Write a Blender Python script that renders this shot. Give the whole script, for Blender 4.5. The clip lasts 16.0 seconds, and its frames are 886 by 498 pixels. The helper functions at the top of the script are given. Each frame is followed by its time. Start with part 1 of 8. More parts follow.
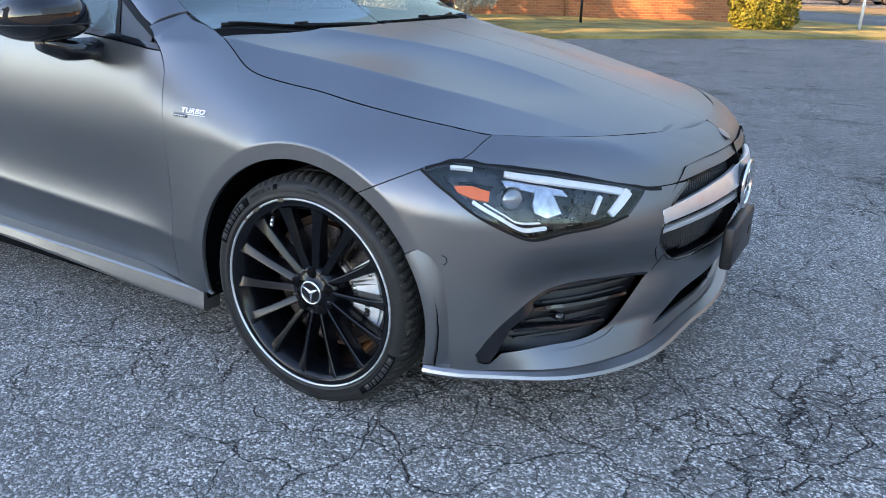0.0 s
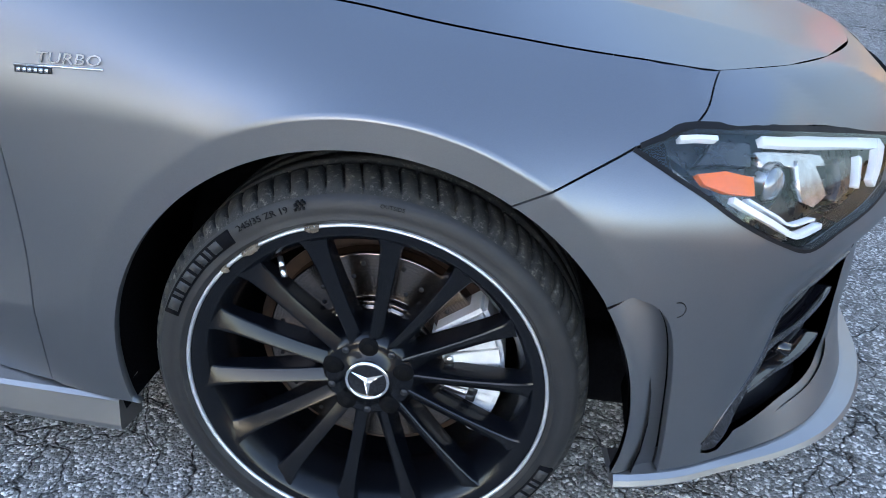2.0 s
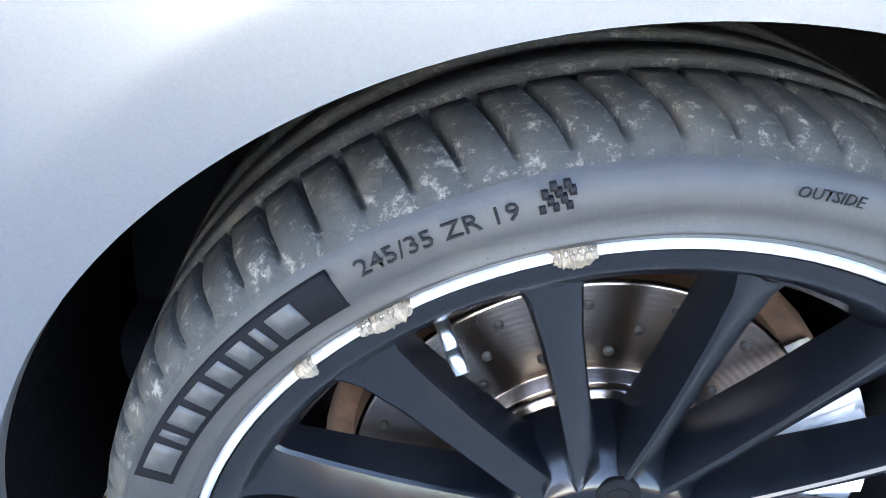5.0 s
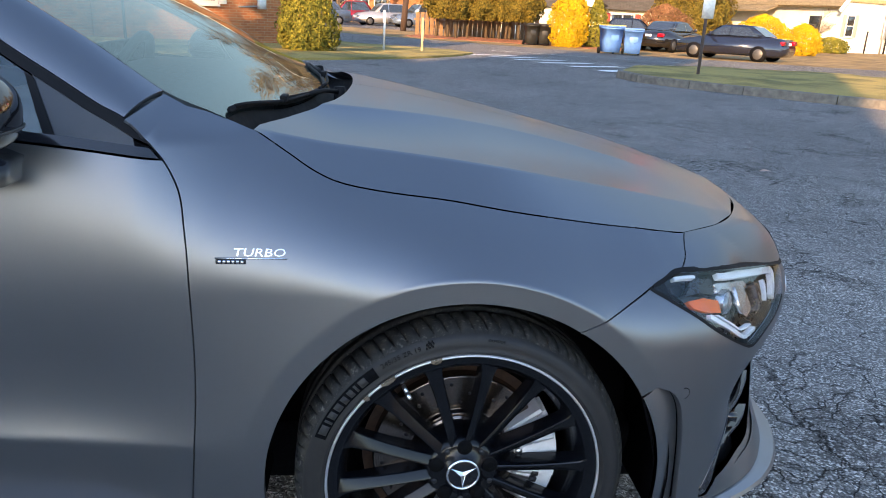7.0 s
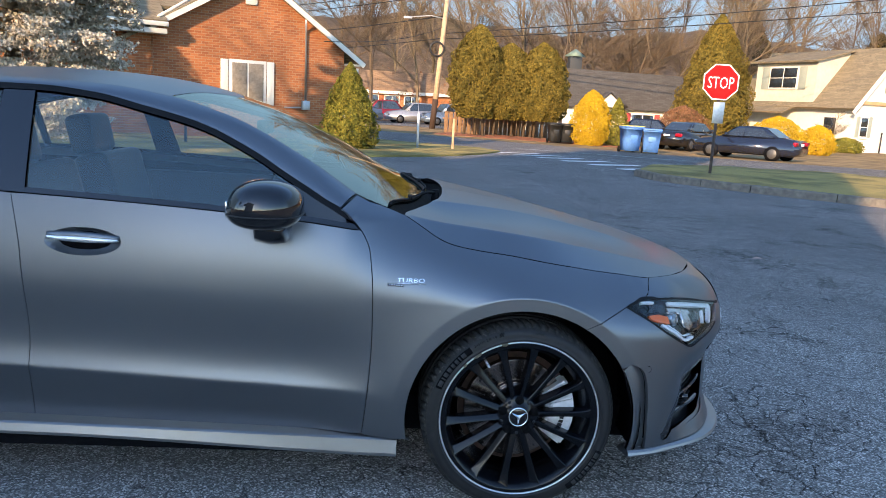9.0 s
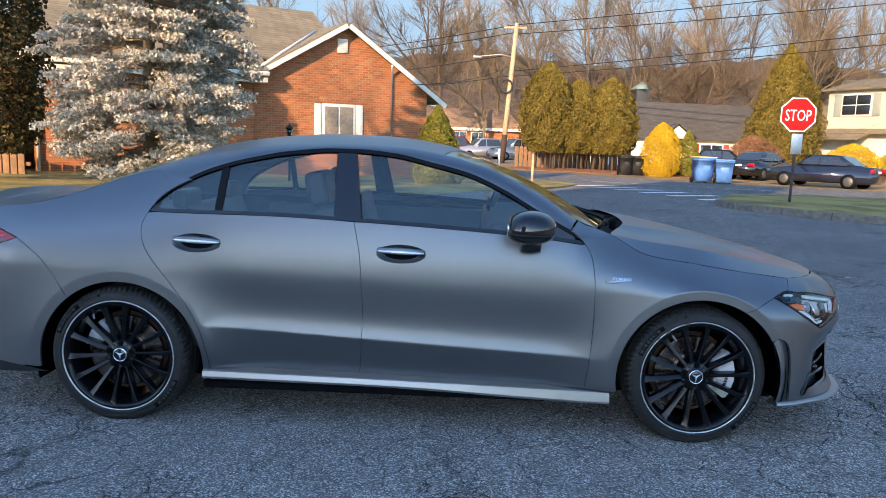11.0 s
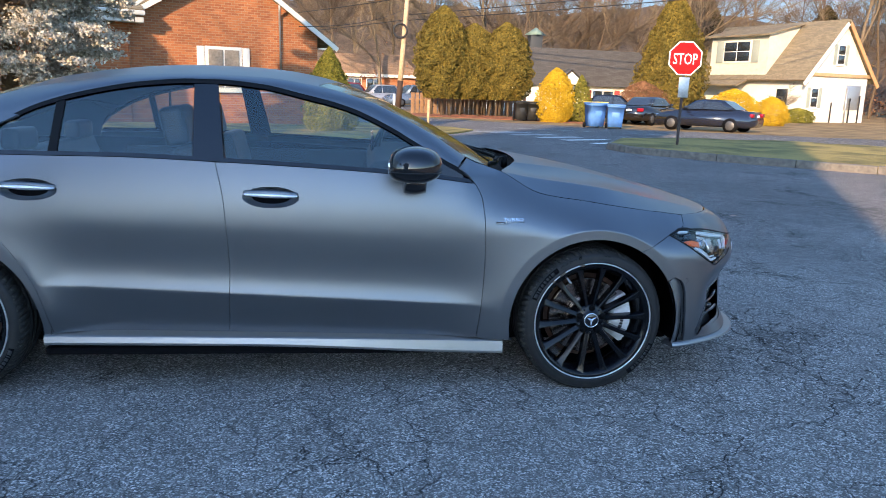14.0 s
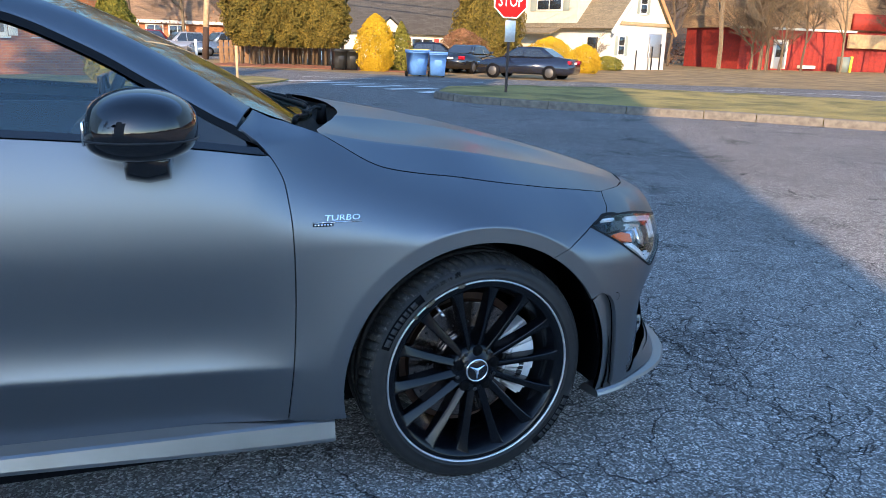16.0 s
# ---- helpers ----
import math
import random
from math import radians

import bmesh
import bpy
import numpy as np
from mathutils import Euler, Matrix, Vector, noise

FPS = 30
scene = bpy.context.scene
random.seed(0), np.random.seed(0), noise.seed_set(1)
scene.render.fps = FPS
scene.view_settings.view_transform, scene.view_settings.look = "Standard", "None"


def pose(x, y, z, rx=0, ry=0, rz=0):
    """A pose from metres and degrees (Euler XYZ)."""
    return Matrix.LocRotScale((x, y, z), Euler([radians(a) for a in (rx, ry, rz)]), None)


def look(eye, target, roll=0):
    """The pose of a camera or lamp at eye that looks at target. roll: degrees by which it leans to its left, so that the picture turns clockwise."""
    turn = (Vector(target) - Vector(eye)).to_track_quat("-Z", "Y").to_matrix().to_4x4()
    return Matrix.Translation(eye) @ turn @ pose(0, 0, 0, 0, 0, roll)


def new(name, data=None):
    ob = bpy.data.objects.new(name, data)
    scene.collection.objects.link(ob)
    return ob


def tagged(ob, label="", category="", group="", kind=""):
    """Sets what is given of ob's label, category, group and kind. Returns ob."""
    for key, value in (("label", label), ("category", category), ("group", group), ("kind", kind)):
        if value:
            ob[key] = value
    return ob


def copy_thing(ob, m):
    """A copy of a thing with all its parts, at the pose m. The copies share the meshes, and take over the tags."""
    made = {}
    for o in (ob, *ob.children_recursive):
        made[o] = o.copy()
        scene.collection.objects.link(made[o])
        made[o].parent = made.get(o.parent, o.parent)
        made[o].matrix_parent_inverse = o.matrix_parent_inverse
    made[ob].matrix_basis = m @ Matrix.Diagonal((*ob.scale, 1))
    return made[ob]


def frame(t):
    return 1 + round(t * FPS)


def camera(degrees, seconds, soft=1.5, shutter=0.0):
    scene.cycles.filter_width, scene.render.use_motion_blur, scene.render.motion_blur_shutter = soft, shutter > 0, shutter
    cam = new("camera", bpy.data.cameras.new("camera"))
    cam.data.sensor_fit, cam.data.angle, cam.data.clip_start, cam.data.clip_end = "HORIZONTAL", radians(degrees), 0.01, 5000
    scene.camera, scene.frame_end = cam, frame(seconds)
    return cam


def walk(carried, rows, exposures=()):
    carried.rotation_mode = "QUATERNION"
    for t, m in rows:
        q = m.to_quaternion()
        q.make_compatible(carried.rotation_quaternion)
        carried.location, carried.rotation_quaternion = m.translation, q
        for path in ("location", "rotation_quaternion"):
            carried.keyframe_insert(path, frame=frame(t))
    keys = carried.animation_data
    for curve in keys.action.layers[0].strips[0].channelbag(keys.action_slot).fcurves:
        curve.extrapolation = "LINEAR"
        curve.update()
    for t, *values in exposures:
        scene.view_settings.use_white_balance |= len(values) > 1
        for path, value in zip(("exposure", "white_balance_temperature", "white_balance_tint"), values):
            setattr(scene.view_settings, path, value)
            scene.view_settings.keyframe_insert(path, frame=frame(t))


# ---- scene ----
cam = camera(60.5, 16.0, soft=0.8, shutter=0.12)
PATH = [
    (0, (1.272, -2.321, 1.137), (0.31, -0.706, 0.456), 1.1),
    (0.5, (0.936, -2.223, 1.127), (0.165, -0.538, 0.373), 1.1),
    (1, (0.677, -2.046, 1.078), (0.115, -0.311, 0.256), 1.3),
    (1.5, (0.475, -1.904, 1.05), (0.083, -0.145, 0.182), 1.7),
    (2, (0.231, -1.769, 1.016), (-0.018, -0.009, 0.099), 2.3),
    (2.5, (0.062, -1.547, 0.93), (-0.081, 0.218, -0.001), 2.9),
    (3, (-0.101, -1.35, 0.849), (-0.147, 0.378, -0.157), 4.6),
    (5.5, (-0.142, -1.2, 0.764), (-0.002, 0.482, -0.309), 4.7),
    (6, (-0.143, -1.427, 0.939), (0.065, 0.329, 0.004), 4.3),
    (6.5, (-0.105, -1.78, 1.1), (0.071, 0.077, 0.378), 2.9),
    (7, (-0.183, -2.155, 1.187), (-0.004, -0.256, 0.584), 2.9),
    (7.5, (-0.18, -2.477, 1.236), (-0.017, -0.55, 0.728), 2.9),
    (8, (-0.179, -2.738, 1.263), (-0.029, -0.797, 0.805), 2.9),
    (8.5, (-0.322, -2.977, 1.29), (-0.183, -1.026, 0.872), 3.1),
    (9, (-0.417, -3.244, 1.326), (-0.306, -1.282, 0.953), 3.2),
    (9.5, (-0.533, -3.519, 1.358), (-0.466, -1.547, 1.032), 3.0),
    (10, (-0.815, -3.779, 1.367), (-0.803, -1.798, 1.087), 2.8),
    (12.5, (-1.197, -4.838, 1.432), (-1.283, -2.873, 1.071), 1.1),
    (13, (-1.202, -4.657, 1.386), (-1.232, -2.696, 0.993), 1.3),
    (13.5, (-1.17, -4.381, 1.352), (-1.096, -2.425, 0.942), 1.6),
    (14, (-1.022, -4.043, 1.317), (-0.81, -2.098, 0.9), 1.8),
    (14.5, (-0.957, -3.69, 1.275), (-0.596, -1.769, 0.851), 1.9),
    (15, (-0.899, -3.324, 1.248), (-0.414, -1.435, 0.805), 1.8),
    (15.5, (-0.798, -2.994, 1.225), (-0.217, -1.14, 0.75), 1.7),
    (16, (-0.753, -2.671, 1.19), (-0.104, -0.854, 0.666), 1.9),
]
EV = 1.45
KELVIN = [(0, 6850), (6.5, 6900), (7.5, 6400), (8.5, 5850), (10, 5650), (12.5, 5950), (14, 5450), (16, 5350)]
TINTS = [(0, 16), (6.5, 16), (8.5, 11), (10, 10), (12.5, 13), (14, 10), (16, 9)]
STOPS = [(0, 0.78), (1.5, 0.95), (2.0, 1.1), (2.5, 1.42), (3.0, 1.72), (5.5, 3.1), (6.0, 2.05), (6.5, 0.9), (7.0, 0.38), (8.0, 0.1), (9.0, -0.03), (10.2, -0.04), (12.5, -0.05), (13.5, 0.02), (14.5, 0.0), (16, 0.0)]
EXPOSURES = [(t, EV + e, float(np.interp(t, *zip(*KELVIN))), float(np.interp(t, *zip(*TINTS)))) for t, e in STOPS]
walk(cam, [(t, look(eye, target, roll)) for t, eye, target, roll in PATH], EXPOSURES)

# ---- daylight: low winter sun behind the camera, the lot in a building's shade ----
SUN_EL, SUN_DIR = radians(18), Vector((0.447, 0.894, 0)).normalized()
world = bpy.data.worlds.new("sky")
scene.world = world
world.use_nodes = True
wn = world.node_tree
sky = wn.nodes.new("ShaderNodeTexSky")
sky.sky_type, sky.sun_disc = "NISHITA", False
sky.sun_elevation = SUN_EL
sky.sun_rotation = math.atan2(-SUN_DIR.x, -SUN_DIR.y)
sky.altitude, sky.air_density, sky.dust_density, sky.ozone_density = 100, 1.0, 0.3, 1.3
wn.links.new(sky.outputs[0], wn.nodes["Background"].inputs[0])
wn.nodes["Background"].inputs[1].default_value = 0.185
sun = new("sun", bpy.data.lights.new("sun", "SUN"))
sun.data.energy, sun.data.angle, sun.data.color = 4.4, radians(0.45), (1.0, 0.63, 0.31)
light_way = Vector((SUN_DIR.x * math.cos(SUN_EL), SUN_DIR.y * math.cos(SUN_EL), -math.sin(SUN_EL)))
sun.matrix_world = Matrix.Translation((0, 0, 30)) @ light_way.to_track_quat("-Z", "Y").to_matrix().to_4x4()


# ---- materials ----
def srgb(r, g, b):
    return tuple(((c / 255) / 12.92 if c < 10 else ((c / 255 + 0.055) / 1.055) ** 2.4) for c in (r, g, b)) + (1,)


class Mat:
    """A small builder of node materials."""

    def __init__(self, name, colour=(0.5, 0.5, 0.5), rough=0.5, metal=0.0, coat=0.0, spec=0.5, trans=0.0, ior=1.45):
        self.m = bpy.data.materials.new(name)
        self.m.use_nodes = True
        self.t = self.m.node_tree
        self.b = self.t.nodes["Principled BSDF"]
        self.set("Base Color", (*colour[:3], 1))
        for key, value in (("Roughness", rough), ("Metallic", metal), ("Coat Weight", coat), ("Specular IOR Level", spec), ("Transmission Weight", trans), ("IOR", ior)):
            self.set(key, value)

    def set(self, key, value):
        self.b.inputs[key].default_value = value

    def node(self, kind, **inputs):
        n = self.t.nodes.new("ShaderNode" + kind)
        for key, value in inputs.items():
            key = key.replace("_", " ")
            if hasattr(value, "is_output"):
                self.t.links.new(value, n.inputs[key])
            else:
                n.inputs[key].default_value = value
        return n

    def coord(self, scale=(1, 1, 1), world_space=False):
        if world_space:
            src = self.t.nodes.new("ShaderNodeNewGeometry").outputs["Position"]
        else:
            src = self.t.nodes.new("ShaderNodeTexCoord").outputs["Object"]
        mp = self.t.nodes.new("ShaderNodeMapping")
        mp.inputs["Scale"].default_value = scale
        self.t.links.new(src, mp.inputs["Vector"])
        return mp.outputs[0]

    def noise(self, scale, detail=4.0, vec=None, rough=0.55):
        n = self.node("TexNoise", Scale=scale, Detail=detail, Roughness=rough)
        self.t.links.new(vec or self.coord(), n.inputs["Vector"])
        return n.outputs["Fac"]

    def voronoi(self, scale, vec=None, feature="F1", out="Distance"):
        n = self.t.nodes.new("ShaderNodeTexVoronoi")
        n.feature = feature
        n.inputs["Scale"].default_value = scale
        self.t.links.new(vec or self.coord(), n.inputs["Vector"])
        return n.outputs[out]

    def ramp(self, fac, *stops):
        n = self.t.nodes.new("ShaderNodeValToRGB")
        e = n.color_ramp.elements
        while len(e) < len(stops):
            e.new(0.5)
        for el, (p, c) in zip(e, stops):
            el.position = p
            el.color = (*c[:3], 1) if hasattr(c, "__len__") else (c, c, c, 1)
        self.t.links.new(fac, n.inputs[0])
        return n.outputs[0]

    def mix(self, fac, a, b, mode="MIX"):
        n = self.t.nodes.new("ShaderNodeMix")
        n.data_type, n.blend_type = "RGBA", mode
        for sock, v in ((n.inputs[0], fac), (n.inputs[6], a), (n.inputs[7], b)):
            if hasattr(v, "is_output"):
                self.t.links.new(v, sock)
            elif hasattr(v, "__len__"):
                sock.default_value = (*v[:3], 1)
            else:
                sock.default_value = v
        return n.outputs[2]

    def math(self, op, a, b=0.0):
        n = self.t.nodes.new("ShaderNodeMath")
        n.operation = op
        for sock, v in ((n.inputs[0], a), (n.inputs[1], b)):
            if hasattr(v, "is_output"):
                self.t.links.new(v, sock)
            else:
                sock.default_value = v
        return n.outputs[0]

    def random(self):
        return self.t.nodes.new("ShaderNodeObjectInfo").outputs["Random"]

    def island(self):
        return self.t.nodes.new("ShaderNodeNewGeometry").outputs["Random Per Island"]

    def link(self, out, key):
        self.t.links.new(out, self.b.inputs[key])
        return self

    def bump(self, height, strength=0.3, dist=0.01):
        n = self.node("Bump", Strength=strength, Distance=dist)
        self.t.links.new(height, n.inputs["Height"])
        self.t.links.new(n.outputs[0], self.b.inputs["Normal"])
        return self


def simple(name, colour, rough=0.5, metal=0.0, var=0.15, scale=20.0, bump=0.0, coat=0.0, spec=0.5):
    """A plain material with a light mottling of its colour and roughness."""
    k = Mat(name, colour, rough, metal, coat)
    k.m.node_tree.nodes["Principled BSDF"].inputs["Specular IOR Level"].default_value = spec
    f = k.noise(scale)
    c = Vector(colour[:3])
    k.link(k.ramp(f, (0.3, c * (1 - var)), (0.7, c * (1 + var))), "Base Color")
    k.link(k.ramp(f, (0.3, max(0.02, rough * 0.88)), (0.7, min(1, rough * 1.12))), "Roughness")
    if bump:
        k.bump(f, bump, 0.005)
    return k.m


def make_paint():
    """Metallic flake under a satin clear coat."""
    k = Mat("matte_grey_paint", (0.165, 0.165, 0.168), 0.33, 0.9)
    f = k.noise(900, 2)
    g = k.noise(2.5, 3)
    k.link(k.ramp(f, (0.3, (0.147, 0.155, 0.168)), (0.7, (0.162, 0.171, 0.185))), "Base Color")
    k.link(k.ramp(g, (0.3, 0.375), (0.7, 0.405)), "Roughness")
    k.set("Coat Weight", 0.45)
    k.set("Coat Roughness", 0.25)
    k.set("Coat IOR", 1.5)
    k.set("Specular Tint", (0.78, 0.80, 0.84, 1))
    return k.m


PAINT = make_paint()
GLOSS_BLACK = simple("gloss_black_plastic", (0.006, 0.006, 0.008), 0.06, var=0.1, coat=0.5)
SATIN_BLACK = simple("satin_black_plastic", (0.012, 0.012, 0.014), 0.4, var=0.25, scale=60)
RUBBER_TRIM = simple("black_rubber_seal", (0.006, 0.006, 0.007), 0.6, var=0.2, scale=90, spec=0.18)
LINER = simple("wheel_well_felt", (0.004, 0.004, 0.005), 0.95, var=0.5, scale=120, bump=0.3, spec=0.06)
CHROME = simple("bright_chrome", (0.75, 0.76, 0.78), 0.12, 1.0, var=0.04)
SATIN_SILVER = simple("satin_silver", (0.62, 0.63, 0.65), 0.28, 1.0, var=0.06)
SILL_PAINT = simple("satin_silver_sill", (0.26, 0.258, 0.262), 0.36, 0.9, var=0.06, scale=8)


# ---- mesh helpers ----
def put(name, bm, material, parent=None, smooth=True, label=""):
    me = bpy.data.meshes.new(name)
    bm.to_mesh(me)
    bm.free()
    if smooth:
        me.polygons.foreach_set("use_smooth", [True] * len(me.polygons))
    ob = new(name, me)
    for m in material if isinstance(material, (list, tuple)) else (material,):
        me.materials.append(m)
    if parent:
        ob.parent = parent
    return tagged(ob, label)


def part(name, bm, material, parent, label="", smooth=True):
    return put(name, bm, material, parent, smooth, label)


def raw(name, verts, faces, material, parent=None, normals=None, smooth=True, label=""):
    me = bpy.data.meshes.new(name)
    me.from_pydata([tuple(v) for v in verts], [], [tuple(int(i) for i in f) for f in faces])
    me.polygons.foreach_set("use_smooth", [smooth] * len(me.polygons))
    me.materials.append(material)
    me.update()
    if normals is not None:
        me.normals_split_custom_set_from_vertices([tuple(n) for n in normals])
    ob = new(name, me)
    if parent:
        ob.parent = parent
    return tagged(ob, label)


def box(bm, lo, hi, bevel=0.0):
    """A box between two corners, with bevelled edges."""
    lo, hi = Vector(lo), Vector(hi)
    got = bmesh.ops.create_cube(bm, size=1, matrix=Matrix.LocRotScale((lo + hi) / 2, None, hi - lo))
    if bevel:
        edges = list({e for v in got["verts"] for e in v.link_edges})
        bmesh.ops.bevel(bm, geom=edges, offset=bevel, segments=2, profile=0.5, affect="EDGES")
    return bm


def boxed(lo, hi, bevel=0.0):
    return box(bmesh.new(), lo, hi, bevel)


def cyl(bm, a, b, r, r2=None, n=16, caps=True):
    """A (tapered) cylinder from a to b."""
    a, b = Vector(a), Vector(b)
    m = Matrix.Translation((a + b) / 2) @ (b - a).to_track_quat("Z", "Y").to_matrix().to_4x4()
    bmesh.ops.create_cone(bm, cap_ends=caps, segments=n, radius1=r, radius2=r if r2 is None else r2, depth=(b - a).length, matrix=m)
    return bm


def revolve(profile, n=64, axis="y"):
    """A surface of revolution about the y axis from (radius, y) pairs."""
    bm = bmesh.new()
    rings = []
    for i in range(n):
        a = 2 * math.pi * i / n
        rings.append([bm.verts.new((r * math.sin(a), y, r * math.cos(a))) for r, y in profile])
    for i in range(n):
        p, q = rings[i], rings[(i + 1) % n]
        for j in range(len(profile) - 1):
            bm.faces.new((p[j], p[j + 1], q[j + 1], q[j]))
    return bm


def spline(points, n=8, closed=False):
    """Points along a Catmull-Rom curve through the given ones."""
    p = [np.array(q, float) for q in points]
    out = []
    m = len(p)
    for i in range(m if closed else m - 1):
        a, b = p[i], p[(i + 1) % m]
        z = p[i - 1] if i > 0 or closed else 2 * a - b
        c = p[(i + 2) % m] if i + 2 < m or closed else 2 * b - a
        for k in range(n):
            t = k / n
            out.append(0.5 * (2 * a + (b - z) * t + (2 * z - 5 * a + 4 * b - c) * t * t + (3 * a - z - 3 * b + c) * t ** 3))
    if not closed:
        out.append(p[-1])
    return out


def curve_fn(points):
    """A smooth function through (x, value) pairs (monotone cubic)."""
    xs, ys = np.array([p[0] for p in points], float), np.array([p[1] for p in points], float)
    h, d = np.diff(xs), np.diff(ys) / np.diff(xs)
    m = np.zeros(len(xs))
    m[0], m[-1] = d[0], d[-1]
    for i in range(1, len(xs) - 1):
        m[i] = 0 if d[i - 1] * d[i] <= 0 else 2 * d[i - 1] * d[i] / (d[i - 1] + d[i])

    def f(x):
        x = np.clip(x, xs[0], xs[-1])
        i = np.clip(np.searchsorted(xs, x) - 1, 0, len(h) - 1)
        t = (x - xs[i]) / h[i]
        return ((1 + 2 * t) * (1 - t) ** 2 * ys[i] + t * (1 - t) ** 2 * h[i] * m[i] + t * t * (3 - 2 * t) * ys[i + 1] + t * t * (t - 1) * h[i] * m[i + 1])
    return f


def step(a, b, x):
    t = np.clip((x - a) / (b - a), 0, 1)
    return t * t * (3 - 2 * t)


def tube(points, r, n=8, closed=False):
    """A round bar along points."""
    bm = bmesh.new()
    pts = [Vector(p) for p in points]
    rings = []
    for i, p in enumerate(pts):
        t = (pts[(i + 1) % len(pts)] - pts[i - 1]) if closed else (pts[min(i + 1, len(pts) - 1)] - pts[max(i - 1, 0)])
        q = t.to_track_quat("Z", "Y")
        rr = r[i] if hasattr(r, "__len__") else r
        rings.append([bm.verts.new(p + q @ Vector((rr * math.cos(2 * math.pi * k / n), rr * math.sin(2 * math.pi * k / n), 0))) for k in range(n)])
    for i in range(len(rings) if closed else len(rings) - 1):
        a, b = rings[i], rings[(i + 1) % len(rings)]
        for k in range(n):
            bm.faces.new((a[k], a[(k + 1) % n], b[(k + 1) % n], b[k]))
    if not closed:
        bm.faces.new(rings[0][::-1])
        bm.faces.new(rings[-1])
    return bm


# ---- the car's lower body: a plan outline, followed along s, and a section over z ----
# x forward from the front axle, w outward from the centre line, z up.
FRONT_PLAN = [(0.2, 0.905), (0.35, 0.898), (0.42, 0.885), (0.5, 0.852), (0.603, 0.772), (0.71, 0.650), (0.818, 0.49), (0.880, 0.31), (0.912, 0.13), (0.920, 0.0)]
REAR_PLAN = [(-3.1, 0.903), (-3.25, 0.9), (-3.4, 0.885), (-3.55, 0.83), (-3.66, 0.72), (-3.73, 0.52), (-3.765, 0.27), (-3.775, 0.0)]


def make_plan():
    f = [np.array((-0.2, 0.905)), np.array((0.0, 0.905))] + spline(FRONT_PLAN, 10)
    r = spline(REAR_PLAN, 10)[::-1]
    xs, ws, ss = [], [], []
    pts = r + [np.array((x, 0.905)) for x in (-2.8, -2.4, -1.8, -1.2, -0.6)] + f
    i0 = next(i for i, p in enumerate(pts) if p[0] >= -0.21)
    s = [0.0]
    for a, b in zip(pts, pts[1:]):
        s.append(s[-1] + float(np.hypot(*(b - a))))
    s = np.array(s)
    s += pts[i0][0] - s[i0]
    return s, np.array([p[0] for p in pts]), np.array([p[1] for p in pts])


PLAN_S, PLAN_X, PLAN_W = make_plan()
S_NOSE, S_TAIL = PLAN_S[-1], PLAN_S[0]


def plan(s):
    """The outline's point and outward normal at s."""
    e = 0.02
    x, w = np.interp(s, PLAN_S, PLAN_X), np.interp(s, PLAN_S, PLAN_W)
    a, b = np.clip(s - e, S_TAIL, S_NOSE), np.clip(s + e, S_TAIL, S_NOSE)
    dx, dw = np.interp(b, PLAN_S, PLAN_X) - np.interp(a, PLAN_S, PLAN_X), np.interp(b, PLAN_S, PLAN_W) - np.interp(a, PLAN_S, PLAN_W)
    l = np.hypot(dx, dw)
    x = (np.interp(a, PLAN_S, PLAN_X) + 2 * x + np.interp(b, PLAN_S, PLAN_X)) / 4
    return x, w, -dw / l, dx / l


SH_Z = curve_fn([(-3.9, 0.66), (-3.3, 0.72), (-2.7, 0.72), (-2.2, 0.71), (-0.6, 0.70), (-0.35, 0.70), (0.0, 0.66), (0.35, 0.605), (0.6, 0.575), (0.9, 0.56), (1.3, 0.6)])
SH_A = curve_fn([(-3.9, 1.0), (-3.5, 1.6), (-3.2, 1.6), (-2.7, 1.25), (-2.2, 0.62), (-1.5, 0.55), (-0.8, 0.62), (-0.6, 0.86), (-0.55, 1.15), (-0.4, 2.5), (0.0, 5.2), (0.2, 5.0), (0.35, 4.8), (0.5, 4.1), (0.6, 3.6), (0.7, 4.0), (0.9, 3.5), (1.3, 2.5)])
ARCHES = ((0.0, 0.312, 0.379, 0.423), (-2.715, 0.288, 0.387, 0.435))


def crease_z(s):
    return 0.372 + (-0.0465) * s + 0 * s


